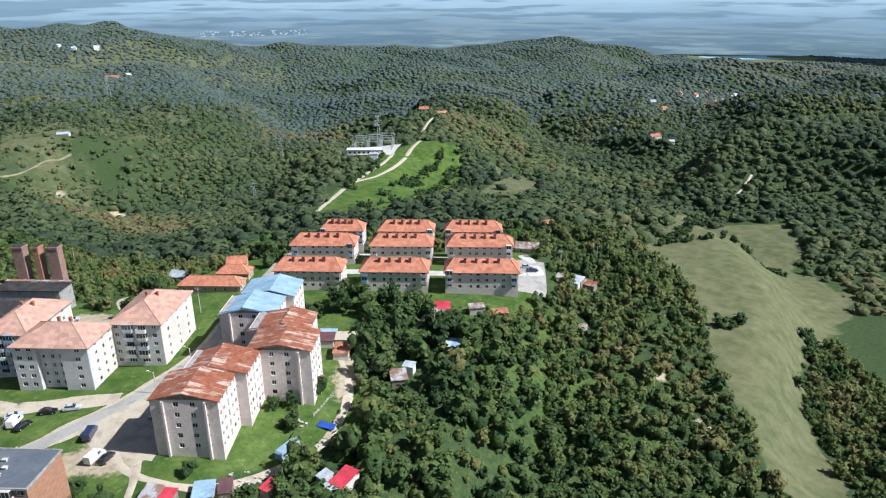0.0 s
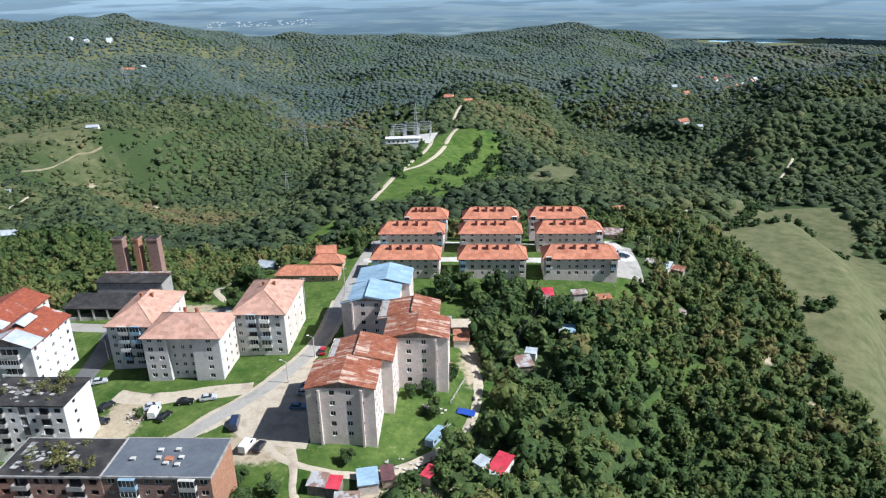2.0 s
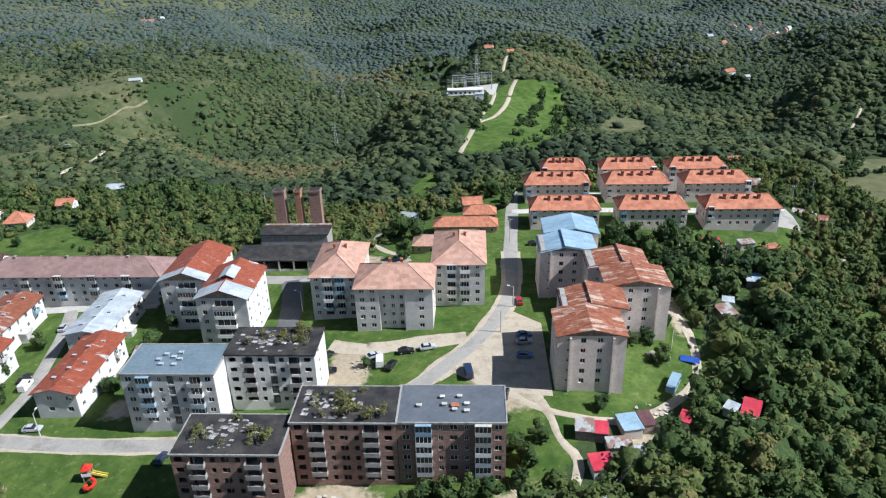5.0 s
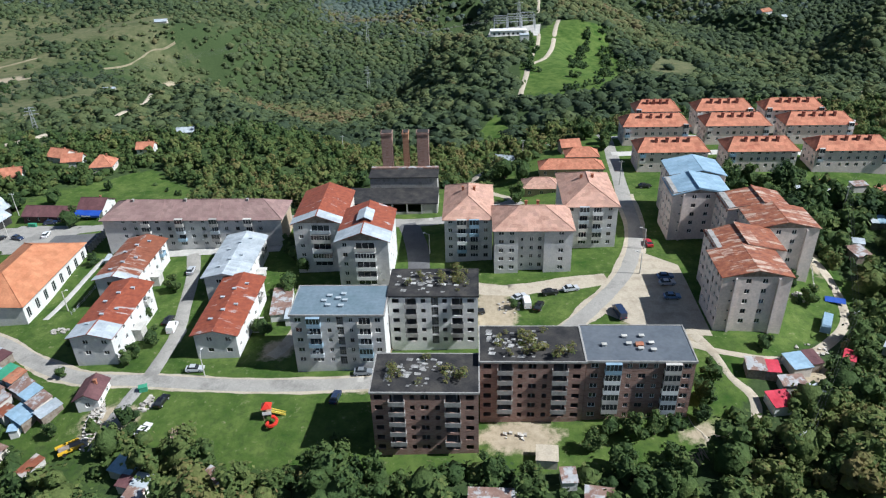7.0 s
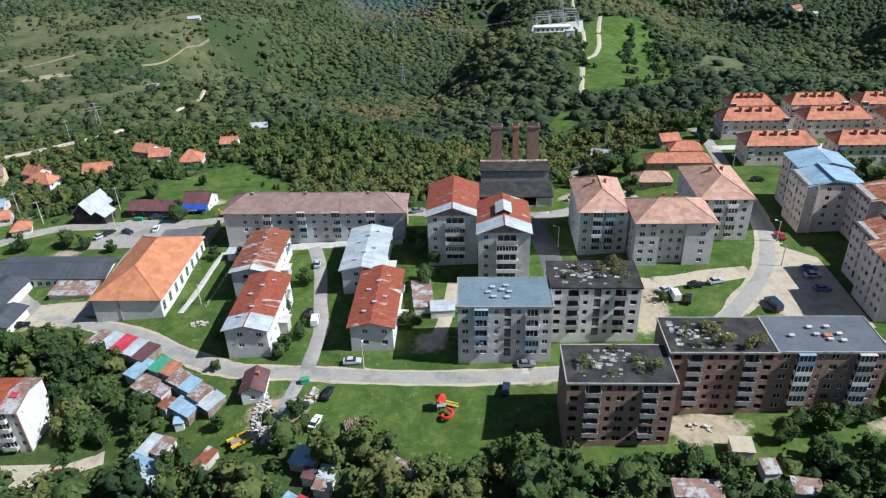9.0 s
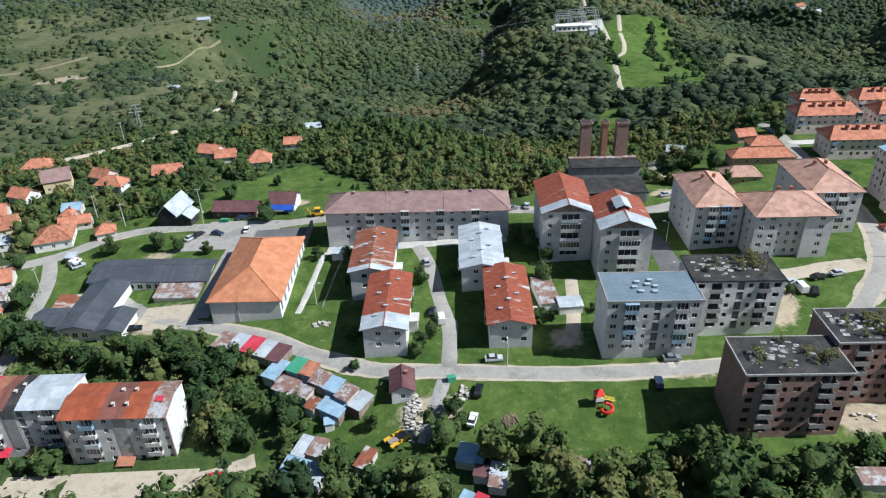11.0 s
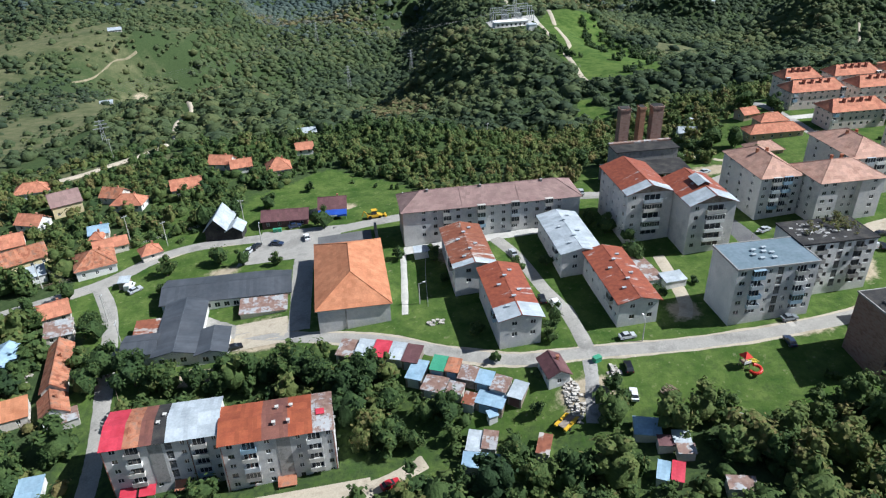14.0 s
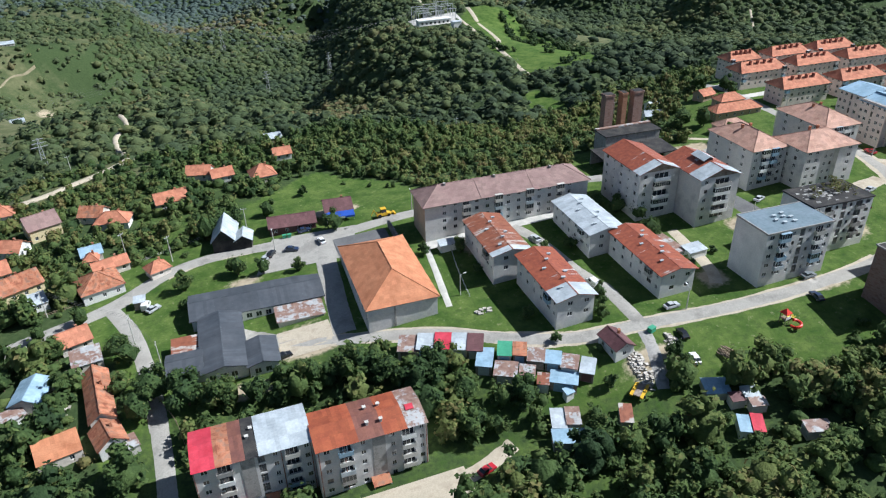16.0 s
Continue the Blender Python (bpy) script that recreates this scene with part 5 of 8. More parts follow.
pad("yard", [(-290, 146), (-276, 146), (-276, 158), (-290, 158)], DUST, "bare dusty school yard", "yard", lift=0.1)
pad("yard", [(10, 228), (26, 228), (28, 262), (14, 262)], ASPHALT, "pale concrete yard beside the terraces", "yard", lift=0.1)


# ---- houses, sheds and garages ----
def house(x, y, w, d, h, rise, rz, roof, walls, label, kind="gable", name="house", category="house", axis="x", windows=True):
    z = min(ground_at(x - w / 3, y - d / 3), ground_at(x + w / 3, y + d / 3), ground_at(x, y))
    root = thing(name, x, y, z, rz, label, category)
    claim(x, y, w / 2, d / 2, rz)
    for side, (corner, u, turn) in SIDES.items():
        width = w if u[0] else d
        o = (corner[0] * w / 2, corner[1] * d / 2)
        n = max(1, int(width / 3.2)) if windows else 0
        holes = [(width * (k + 0.5) / n - 0.5, 1.0, width * (k + 0.5) / n + 0.5, min(2.2, h - 0.3)) for k in range(n)] if h > 1.8 else []
        g = Geo()
        wall(g, o, u, width, -1.5, h, holes, 0.2)
        part("wall", g, walls, root)
        for a in holes:
            m = (a[0] + a[2]) / 2
            window(root, o[0] + u[0] * m - u[1] * 0.14, o[1] + u[1] * m + u[0] * 0.14, a[1], turn, 1.0, a[3] - a[1])
    if kind == "gable":
        roof_gable(root, w, d, h, rise, roof, walls, over=0.45, axis=axis, up=1.8, along=0.9)
    elif kind == "hip":
        roof_hip(root, w, d, h, rise, roof, over=0.45, up=1.0, along=0.8)
    else:
        g = Geo()
        sheets(g, (-w / 2 - 0.2, -d / 2 - 0.25, h), (w / 2 + 0.2, -d / 2 - 0.25, h), (w / 2 + 0.2, d / 2 + 0.2, h + rise), (-w / 2 - 0.2, d / 2 + 0.2, h + rise), 0.9, 1.9, 0.04, random.Random(int(x * 7 + y)))
        deck = part("roof", Geo().slab((-w / 2 - 0.2, -d / 2 - 0.25, h), (w / 2 + 0.2, -d / 2 - 0.25, h), (w / 2 + 0.2, d / 2 + 0.2, h + rise), (-w / 2 - 0.2, d / 2 + 0.2, h + rise), 0.08), roof, root)
        tagged(part("roof_sheeting", g, roof, deck), kind="stuff")
        g = Geo()
        for s in (-1, 1):
            q = [(s * w / 2, -d / 2, h - 0.02), (s * w / 2, d / 2, h - 0.02), (s * w / 2, d / 2, h + rise)]
            g.face(*(q if s > 0 else q[::-1]))
        g.face((w / 2, d / 2, h - 0.02), (-w / 2, d / 2, h - 0.02), (-w / 2, d / 2, h + rise), (w / 2, d / 2, h + rise))
        part("gable_wall", g, walls, root)
    return root, h


HOUSES = ((-376.5, 265.5, 12, 7, 3, 2.6, 10, ORANGE_TILE, PLASTER_WHITE, "small white house with an orange tiled roof", "hip"),
          (-369, 218, 10, 8, 3.2, 2.6, 20, ORANGE_TILE, PLASTER_CREAM, "cream house with an orange tiled roof", "gable"),
          (-358, 245, 10, 9, 5, 3.2, 25, BROWN_TILE, PLASTER_YELLOW, "two-storey yellow house with a brown roof", "gable"),
          (-335, 242, 11, 7, 3, 2.6, -10, ORANGE_TILE, PLASTER_WHITE, "white house among trees with an orange roof", "hip"),
          (-316, 251, 11, 7, 3, 2.6, 12, ORANGE_TILE, PLASTER_WHITE, "white house with orange tiles half hidden by trees", "gable"),
          (-342, 250, 8, 7, 3, 2.4, -20, OLD_TILE, PLASTER_CREAM, "cream house with a dull red roof among trees", "gable"),
          (-297, 266.5, 8, 6, 3, 2.2, 10, ORANGE_TILE, PLASTER_WHITE, "white annex with an orange roof", "gable"),
          (-305, 272, 9, 7, 3, 2.4, -15, ORANGE_TILE, PLASTER_CREAM, "small cream house with orange tiles", "gable"),
          (-282, 262, 9, 8, 3, 3.4, 8, ORANGE_TILE, PLASTER_CREAM, "cream cottage with a steep orange hip roof", "hip"),
          (-272, 282, 7, 6, 2.8, 2, 5, ORANGE_TILE, PLASTER_WHITE, "small outbuilding with orange tiles", "gable"),
          (-362, 206, 17, 9, 3.4, 2.8, 28, OLD_TILE, PLASTER_YELLOW, "long yellowish house under old orange tiles", "gable"),
          (-336.5, 199, 11.5, 11, 3.6, 3.2, 18, OLD_TILE, PLASTER_WHITE, "white corner house under mottled old tiles", "hip"),
          (-334, 209, 10, 5, 3, 1.8, 18, ORANGE_TILE, PLASTER_CREAM, "rear wing under plain orange tiles", "gable"),
          (-341, 173, 7.5, 7, 3, 2.4, 20, ORANGE_TILE, PLASTER_CREAM, "small house with a light orange roof", "gable"),
          (-333.2, 147.7, 5.4, 19.0, 3, 2.2, 9.6, OLD_TILE, PLASTER_CREAM, "narrow house with a deep red tiled roof", "gable"),
          (-341, 134, 9, 6, 2.8, 1.6, 15, HALL_TILE, PLASTER_CREAM, "low house with a light orange roof", "mono"),
          (-330.5, 134, 6, 7, 3.2, 2.2, 20, OLD_TILE, PLASTER_WHITE, "white house with red tiles beside the lane", "gable"),
          (-348.5, 154, 7, 9, 3, 1.6, -10, BLUE_SHEET, PALE_CONCRETE, "shed under pale blue sheets", "gable"),
          (-320, 201, 6, 5, 2.8, 2.0, 25, ORANGE_TILE, PLASTER_CREAM, "small house with an orange roof by the street", "hip"),
          (-366, 234, 9, 7, 3, 2.4, -20, ORANGE_TILE, PLASTER_WHITE, "white house with an orange roof", "gable"),
          (-337, 163, 7, 6, 2.6, 1.2, 10, SHED_MIX, PLASTER_CREAM, "shed under patched grey sheets", "mono"),
          (-340.5, 220.5, 6, 6, 2.8, 1.6, 12, BLUE_SHEET, PLASTER_CREAM, "shed under a pale metal roof", "gable"),
          (-353, 196, 5, 5, 2.6, 1.2, 20, PALE_SHEET, PLASTER_WHITE, "white shed with a metal roof", "mono"),
          (-340, 216, 4, 4, 2.6, 1.6, 0, ORANGE_TILE, PLASTER_CREAM, "little orange-roofed hut by trees", "hip"),
          (-277.5, 212, 15, 8, 3, 2.0, -3, MAROON_SHEET, MAROON_SHEET, "dark maroon market shed with a long roof", "gable"),
          (-261.5, 215, 9, 9, 3.6, 2.4, -3, MAROON_SHEET, PLASTER_WHITE, "shop with a maroon roof and blue front", "gable"),
          (-214, 114.5, 5, 7, 3.4, 1.4, 5, MAROON_SHEET, PLASTER_WHITE, "small white house with a brown pitched roof", "gable"),
          (-88, 236, 11.5, 6, 3.4, 2.2, 0, ORANGE_TILE, PLASTER_TAN, "brick-coloured shed with an orange tiled roof", "hip"),
          (-93, 226, 22, 6.5, 3.4, 2.2, 0, ORANGE_TILE, PLASTER_TAN, "long shed with an orange tiled roof", "hip"),
          (-104.5, 213, 12, 7, 3.4, 2.2, 0, PALE_TILE, PLASTER_TAN, "tan shed with a faded red tiled roof", "hip"),
          (-91, 248, 7, 6, 3, 1.8, 10, ORANGE_TILE, PLASTER_TAN, "small shed with an orange roof", "gable"),
          (-115, 250, 7, 5, 3, 1.6, -15, PALE_SHEET, PLASTER_GREY, "grey shed with a metal roof", "gable"),
          (-98, 274, 6, 5, 3, 1.6, 5, PALE_SHEET, PLASTER_WHITE, "white hut with a grey roof", "gable"),
          (22, 274, 9, 6, 3, 1.6, -10, SHED_MIX, PLASTER_TAN, "patched shed beside the terraces", "gable"),
          (-45, 935, 14, 9, 4, 3, 20, ORANGE_TILE, PLASTER_WHITE, "white hill house with an orange roof", "gable"),
          (-70, 965, 12, 9, 4, 3, -10, ORANGE_TILE, PLASTER_CREAM, "cream hill house with an orange roof", "gable"),
          (230, 906, 16, 10, 4, 3, 30, OLD_TILE, PLASTER_WHITE, "white farmhouse on a clearing", "gable"),
          (246, 893, 12, 7, 3, 2, 10, PALE_SHEET, PLASTER_CREAM, "farm shed with a pale roof", "gable"),
          (-474, 784, 13, 8, 3, 2, 12, PALE_SHEET, PLASTER_CREAM, "lone pale hut on the hillside", "gable"),
          (-432, 560, 9, 6, 3, 2, 12, PALE_SHEET, PLASTER_CREAM, "pale hut on the meadow", "gable"),
          (-272, 326, 8, 6, 2.6, 1.6, 12, PALE_SHEET, PLASTER_TAN, "small hut beside the hillside road", "gable"))
for k, (x, y, w, d, h, rise, rz, roof, walls, label, kind) in enumerate(HOUSES):
    root, h = house(x, y, w, d, h, rise, rz, roof, walls, label, kind, axis="x" if w >= d else "y")
    if kind != "mono" and walls in (PLASTER_WHITE, PLASTER_CREAM, PLASTER_YELLOW):
        chimney(root, w * 0.2, d * 0.1, h + rise * 0.75, 0.9, 0.55, OLD_TILE)
rng = random.Random(77)
for k in range(26):  # hamlets on the far hills
    cx, cy = ((410, 1290), (440, 1320), (470, 1340), (335, 1200), (-950, 1700), (-780, 1500), (470, 860))[k % 7]
    house(cx + rng.uniform(-45, 45), cy + rng.uniform(-40, 40), rng.uniform(9, 14), rng.uniform(8, 10), 4.5, 3.2, rng.uniform(0, 90), rng.choice([ORANGE_TILE, OLD_TILE, PALE_SHEET]), PLASTER_WHITE, "white farmhouse of a far hamlet", "gable", windows=False)

# the shop's blue front and the black barn with a silver roof
g = Geo()
sheets(g, (-4.8, -7.4, 2.5), (4.8, -7.4, 2.5), (4.8, -4.4, 3.5), (-4.8, -4.4, 3.5), 1.2, 3.0)
g.box(-4.8, -7.5, 1.9, 4.8, -7.35, 2.6)
awning = solid("awning", g, DEEP_BLUE, "bright blue sheet awning with a sign band", "awning", at=pose(-261.5, 215, ground_at(-261.5, 215), 0, 0, -3))
g = Geo().box(-1.6, -7.56, 2.05, 1.6, -7.51, 2.45)
part("sign_bar", g, WHITE_FRAME, awning, "plain white sign bar")
for s in (-4.5, 0, 4.5):
    part("post", Geo().tube((s, -7.2, -0.5), (s, -7.2, 2.5), 0.08), STEEL, awning)
root, h = house(-299, 211, 7, 12, 4.2, 3.8, -8, PALE_SHEET, TAR, "black timber barn with a steep silver metal roof", "gable", "barn", "barn", axis="y", windows=False)
root, h = house(-293.5, 207, 5, 6, 3.4, 1.6, -8, PALE_SHEET, TAR, "black open lean-to with a metal roof", "gable", "lean_to", "shed", axis="y", windows=False)


def garage(x, y, w, d, h, rz, roof, walls, label, group="", slope=0.6):
    """A lock-up: walls, a sloping sheet roof and a metal door."""
    root, _ = house(x, y, w, d, h, slope, rz, roof, walls, label, "mono", "garage", "garage", windows=False)
    if group:
        tagged(root, group=group)
    part("garage_door", Geo().box(-w * 0.36, -d / 2 - 0.06, 0, w * 0.36, -d / 2 - 0.01, h * 0.85), rng.choice([STEEL, MAROON_SHEET, BLUE_SHEET, DARK_FRAME]), root)
    return root


# width, depth and turn of each lock-up follow the crooked rows along the street
for x, y, w, d, rz, roof, label in ((-260.0, 134.4, 4.9, 5.6, -22, SHED_MIX, "lock-up garage under peeling white sheets"), (-256.0, 132.9, 4.1, 5.6, -22, PALE_SHEET, "lock-up garage under pale grey sheets"),
                                    (-252.0, 131.2, 4.1, 5.6, -22, RED_SHEET, "lock-up garage under raspberry red sheets"), (-248.4, 129.6, 3.6, 5.7, -22, PALE_SHEET, "lock-up garage under pale blue-grey sheets"),
                                    (-245.0, 127.7, 3.7, 5.9, -24, MAROON_SHEET, "lock-up garage under dark maroon sheets"), (-244.6, 122.4, 3.7, 6.2, -27, BLUE_SHEET, "narrow lock-up garage under pale blue sheets"),
                                    (-239.4, 122.6, 3.2, 4.6, -25, GREEN_SHEET, "lock-up garage under green sheets"), (-236.2, 121.0, 3.0, 4.2, -25, OLD_TILE, "lock-up garage with an orange-red roof"),
                                    (-233.2, 118.2, 3.9, 4.2, -28, SHED_MIX, "lock-up garage under peeling patched sheets"), (-229.8, 116.0, 3.5, 4.0, -30, BLUE_SHEET, "small lock-up garage under pale blue sheets"),
                                    (-226.6, 113.6, 3.7, 4.4, -34, SHED_MIX, "lock-up garage under mottled grey sheets"), (-223.2, 111.2, 3.2, 5.0, -35, PALE_SHEET, "end lock-up garage under light metal sheets"),
                                    (-241.2, 117.6, 5.2, 4.6, -29, SHED_MIX, "wide lock-up garage under flaking white and brown sheets"), (-236.8, 115.2, 3.5, 3.0, -29, SHED_MIX, "low lock-up garage under grey patches"),
                                    (-234.2, 112.0, 2.6, 3.2, -29, RUST, "small dark garage under rusted sheets"), (-229.6, 110.6, 6.2, 3.6, -31, BLUE_SHEET, "wide dark timber garage under pale blue sheets")):
    garage(x, y, w, d, 2.5 + rng.uniform(0, 0.35), rz, roof, rng.choice([PALE_CONCRETE, PLASTER_CREAM, DARK_FRAME]), label, "crooked rows of lock-up garages")
SHEDS = ((-235.0, 102.5, 3, 5.5, -20, PALE_SHEET, "shed under new white sheets"), (-231.8, 101.8, 3, 4.8, -20, SHED_MIX, "shed with a brown patched roof"), (-234.6, 97.0, 8, 3.6, -18, BLUE_SHEET, "low shed under pale blue sheets"), (-231.8, 93.0, 4, 4, -18, PALE_SHEET, "low shed under bluish sheets"),
         (-221.0, 97.6, 2.6, 5.2, -25, RUST, "narrow rusted shed among bushes"), (-230, 107.5, 2, 1.6, 10, BLUE_SHEET, "little hut with a blue roof"),
         (-199.0, 96.2, 5.4, 4.6, -17, BLUE_SHEET, "garden shed with a flat blue-grey roof"), (-197.0, 91.5, 3, 2.4, -12, MAROON_SHEET, "garden shed under red-brown sheets"), (-193.6, 91.6, 3.3, 2.8, -12, PALE_SHEET, "garden shed under white sheets"), (-194.0, 88.4, 3.4, 2.2, -12, SHED_MIX, "grey patched lean-to among bushes"),
         (-178.3, 91.2, 5, 2.6, -30, SHED_MIX, "grey tumbledown shed under trees"), (-198.0, 83.6, 2.2, 4.6, -28, RED_SHEET, "garden shed with a raspberry roof"), (-200.6, 84.6, 2.2, 4.4, -28, BLUE_SHEET, "garden shed with a grey-blue roof"), (-188.0, 77.8, 5.2, 2.8, -15, SHED_MIX, "patched shed among trees"),
         (-113.0, 93.8, 4.0, 3.4, -4, DUST, "shed with a flat yellowish roof"), (-109.4, 88.8, 2.8, 3.2, 4, SHED_MIX, "ramshackle shed under patched sheets"), (-104.4, 84.2, 5, 3.4, -8, SHED_MIX, "shed under mossy grey sheets"), (-123.8, 84.0, 8.6, 3.6, -2, SHED_MIX, "long ramshackle shed among trees"),
         (-28.2, 125.6, 3.6, 6.6, -27, RED_SHEET, "garden house under raspberry red sheets"), (-31.3, 121.0, 3.2, 3.6, -35, PALE_SHEET, "lean-to under light metal sheets"), (-32.4, 126.0, 2.6, 2.6, -40, PALE_SHEET, "small shed with a pale roof"),
         (-56.6, 118.6, 4.2, 4.8, 12, BLUE_SHEET, "shed with a pale blue roof"), (-52.6, 120.4, 2.6, 4.2, 12, MAROON_SHEET, "shed with brown sheets"), (-63.2, 115.8, 2.8, 3.4, -6, RED_SHEET, "shed partly under red sheets"), (-66.6, 116.2, 3.8, 3.8, -6, SHED_MIX, "patched lean-to beside a shed"),
         (-64.4, 107.0, 4.4, 4.2, 10, RED_SHEET, "garden shed under dark red sheets"), (-60, 112.4, 5, 2.8, 5, SHED_MIX, "patched low shed beside others"), (-55, 110, 6, 3.6, 3, PALE_SHEET, "open shed under pale sheets"), (-43.6, 121.8, 2.4, 3.4, -30, RED_SHEET, "small shed with a red roof"),
         (-5.2, 186.4, 2.4, 4.4, -8, BLUE_SHEET, "blue roofed garden shed"), (-7.6, 186.6, 1.8, 4.4, -8, PALE_SHEET, "white roofed garden shed"), (-37.8, 177.8, 4.4, 6.0, 2, OLD_TILE, "shed with an orange-brown roof"), (-43.4, 184.2, 4.4, 4.6, 2, MAROON_SHEET, "shed with a dull brown roof"), (-38.0, 185.0, 5.6, 4.2, 2, DUST, "shed with a flat pale roof"), (-43.6, 187.8, 5, 2, 2, BLUE_SHEET, "lean-to with a blue roof"),
         (-20.4, 168.0, 4.4, 5.4, 12, SHED_MIX, "tumbledown shed with a collapsed brown roof"), (-18, 173.5, 3, 2.4, -15, PALE_SHEET, "pale sheet shelter in the trees"), (40, 256, 6, 4, -30, PALE_SHEET, "shed with pale sheets on the slope"), (45.4, 255.4, 5, 4, -30, RUST, "rusted shed on the slope"), (34, 250, 5, 3.4, -30, SHED_MIX, "patched shed on the slope"), (39.5, 251, 2.4, 2.4, -30, PALE_SHEET, "small white hut on the slope"),
         (-10.8, 212.6, 5.8, 5.0, 2, RED_SHEET, "shed under bright red sheets"), (-11.2, 206.4, 4, 3, 5, SHED_MIX, "grey patched shelter on grass"), (1, 214, 5, 3, 10, SHED_MIX, "patched shed behind the terrace"), (9, 213, 5, 3, 10, OLD_TILE, "brown-roofed shed behind the terrace"), (-22, 205, 3, 3, 0, PALE_SHEET, "pale metal shelter on grass"), (-41.2, 160.2, 2.6, 4.4, 0, OLD_TILE, "low pink annex with a tiled roof"),
         (37, 221.5, 5, 3, -10, SHED_MIX, "weathered hut on a garden terrace"), (36, 327.6, 7, 5, 10, OLD_TILE, "pale hut with a faded red roof on the hill"),
         (-178, 148, 5, 12, 8, SHED_MIX, "ramshackle shed with a patched roof"), (-172.5, 142, 6, 4, 5, PALE_SHEET, "low shed with a grey roof"), (-236, 174.5, 5, 3, 0, PALE_SHEET, "flat pale garage by the yard"),
         (-352, 148, 5, 4, 30, SHED_MIX, "farm shed in a yard"), (-326.5, 131, 4, 4, 20, SHED_MIX, "patched lean-to by the lane"), (-330, 112, 5, 6, 5, BLUE_SHEET, "shed with a pale blue roof"), (-325, 186, 3, 3, 0, PALE_SHEET, "little white kiosk by the kerb"))
for x, y, w, d, rz, roof, label in SHEDS:
    house(x, y, w, d, 2.4, 0.45, rz, roof, rng.choice([PALE_CONCRETE, PLASTER_CREAM, DARK_FRAME, PLASTER_WHITE]), label, "mono", "shed", "shed", windows=False)

# ---- the ruined boiler house and its stacks ----
root = thing("boiler_house", -152, 206, ground_at(-150, 205), 0, "ruined concrete boiler house with open bays and torn felt roof", "ruin")
claim(-152, 206, 18, 13)
part("rear_hall", Geo().box(-10, 4, -3, 12.6, 12, 8.2), CONCRETE, root)
part("rear_roof", Geo().box(-10.4, 3.6, 8.2, 13, 12.4, 8.5), TAR, root, "black felt with white torn scraps")
part("torn_felt", Geo().box(-10.2, 10.6, 8.5, 12.8, 12.2, 9.0), SHED_MIX, root)
part("front_roof", Geo().slab((-16.5, -7.4, 4.2), (13.2, -7.4, 4.2), (13.2, 3.6, 4.8), (-16.5, 3.6, 4.8), 0.35), TAR, root)
part("back_wall", Geo().box(-16.3, 3.1, -3, 12.9, 3.5, 4.4), CONCRETE, root)
for k in range(7):
    x = -16 + 28.8 * k / 6
    part("column", Geo().box(x - 0.25, -7.2, -3, x + 0.25, -6.7, 4.0), PALE_CONCRETE, root)
part("sill_wall", Geo().box(-16.2, -7.0, -3, 13, -6.8, 0.9), PALE_CONCRETE, root)
part("side_wall", Geo().box(12.8, -7, -3, 13.1, 3.1, 4.2), PALE_CONCRETE, root)
part("infill", Geo().box(8.4, -6.95, -3, 12.6, -6.75, 3.6), PALE_CONCRETE, root)
for x, w in ((-156.6, 3.6), (-150.2, 1.9), (-144.4, 3.9)):
    z = ground_at(x, 220)
    stack = solid("brick_chimney", Geo().box(-w / 2, -1.6, -2, w / 2, 1.6, 21.5 - z).box(-w / 2 - 0.2, -1.8, 21.5 - z, w / 2 + 0.2, 1.8, 22.2 - z), BRICK_ORANGE if w < 2 else BRICK, "tall square brick chimney stack with a dark cap", "chimney", at=pose(x, 220, z))
    part("cap", Geo().box(-w / 2 + 0.1, -1.5, 22.2 - z, w / 2 - 0.1, 1.5, 22.35 - z), TAR, stack)

# ---- the substation on the spur ----
sz = ground_at(-97, 612)
root = thing("substation_building", -98, 610, sz, 3, "long white flat-roofed substation building", "building")
claim(-92, 620, 26, 24)
part("wall", Geo().box(-15, -4, -4, 15, 4, 4.2), PLASTER_WHITE, root)
part("roof", Geo().box(-15.5, -4.5, 4.2, 15.5, 4.5, 4.6), WHITE_FRAME, root)
for k in range(7):
    part("window", Geo().box(-13 + k * 4, -4.06, 1.0, -11.2 + k * 4, -4.01, 2.8), GLASS, root)
root = thing("substation_house", -86, 584, ground_at(-86, 584), 5, "small white transformer house", "building")
claim(-86, 584, 5, 5)
part("wall", Geo().box(-3.5, -3, -3, 3.5, 3, 5.0), PLASTER_WHITE, root)
part("roof", Geo().box(-3.8, -3.3, 5.0, 3.8, 3.3, 5.3), PALE_SHEET, root)
pad("yard", [(-116, 605), (-72, 602), (-68, 640), (-112, 645)], PALE_CONCRETE, "gravelled substation yard", "yard", lift=0.2, cell=4)


def gantry(x, y, w, h, rz=0):
    z = ground_at(x, y)
    root = thing("gantry", x, y, z, rz, "galvanised steel portal gantry of the substation", "gantry", "substation gantries")
    for s in (-1, 1):
        part("post", Geo().tube((s * w / 2, -0.5, -1), (s * w / 2, 0, h), 0.22).tube((s * w / 2, 0.5, -1), (s * w / 2, 0, h), 0.22), STEEL, root)
    g = Geo().box(-w / 2, -0.35, h - 0.2, w / 2, 0.35, h + 0.2)
    part("beam", g, STEEL, root)
    for k in (-0.3, 0, 0.3):
        part("insulator", Geo().tube((k * w, 0, h - 1.8), (k * w, 0, h - 0.2), 0.14), PALE_CONCRETE, root)


for j in range(4):
    for i in range(3):
        gantry(-104 + i * 12, 618 + j * 7, 11, 9 + (j % 2) * 3)


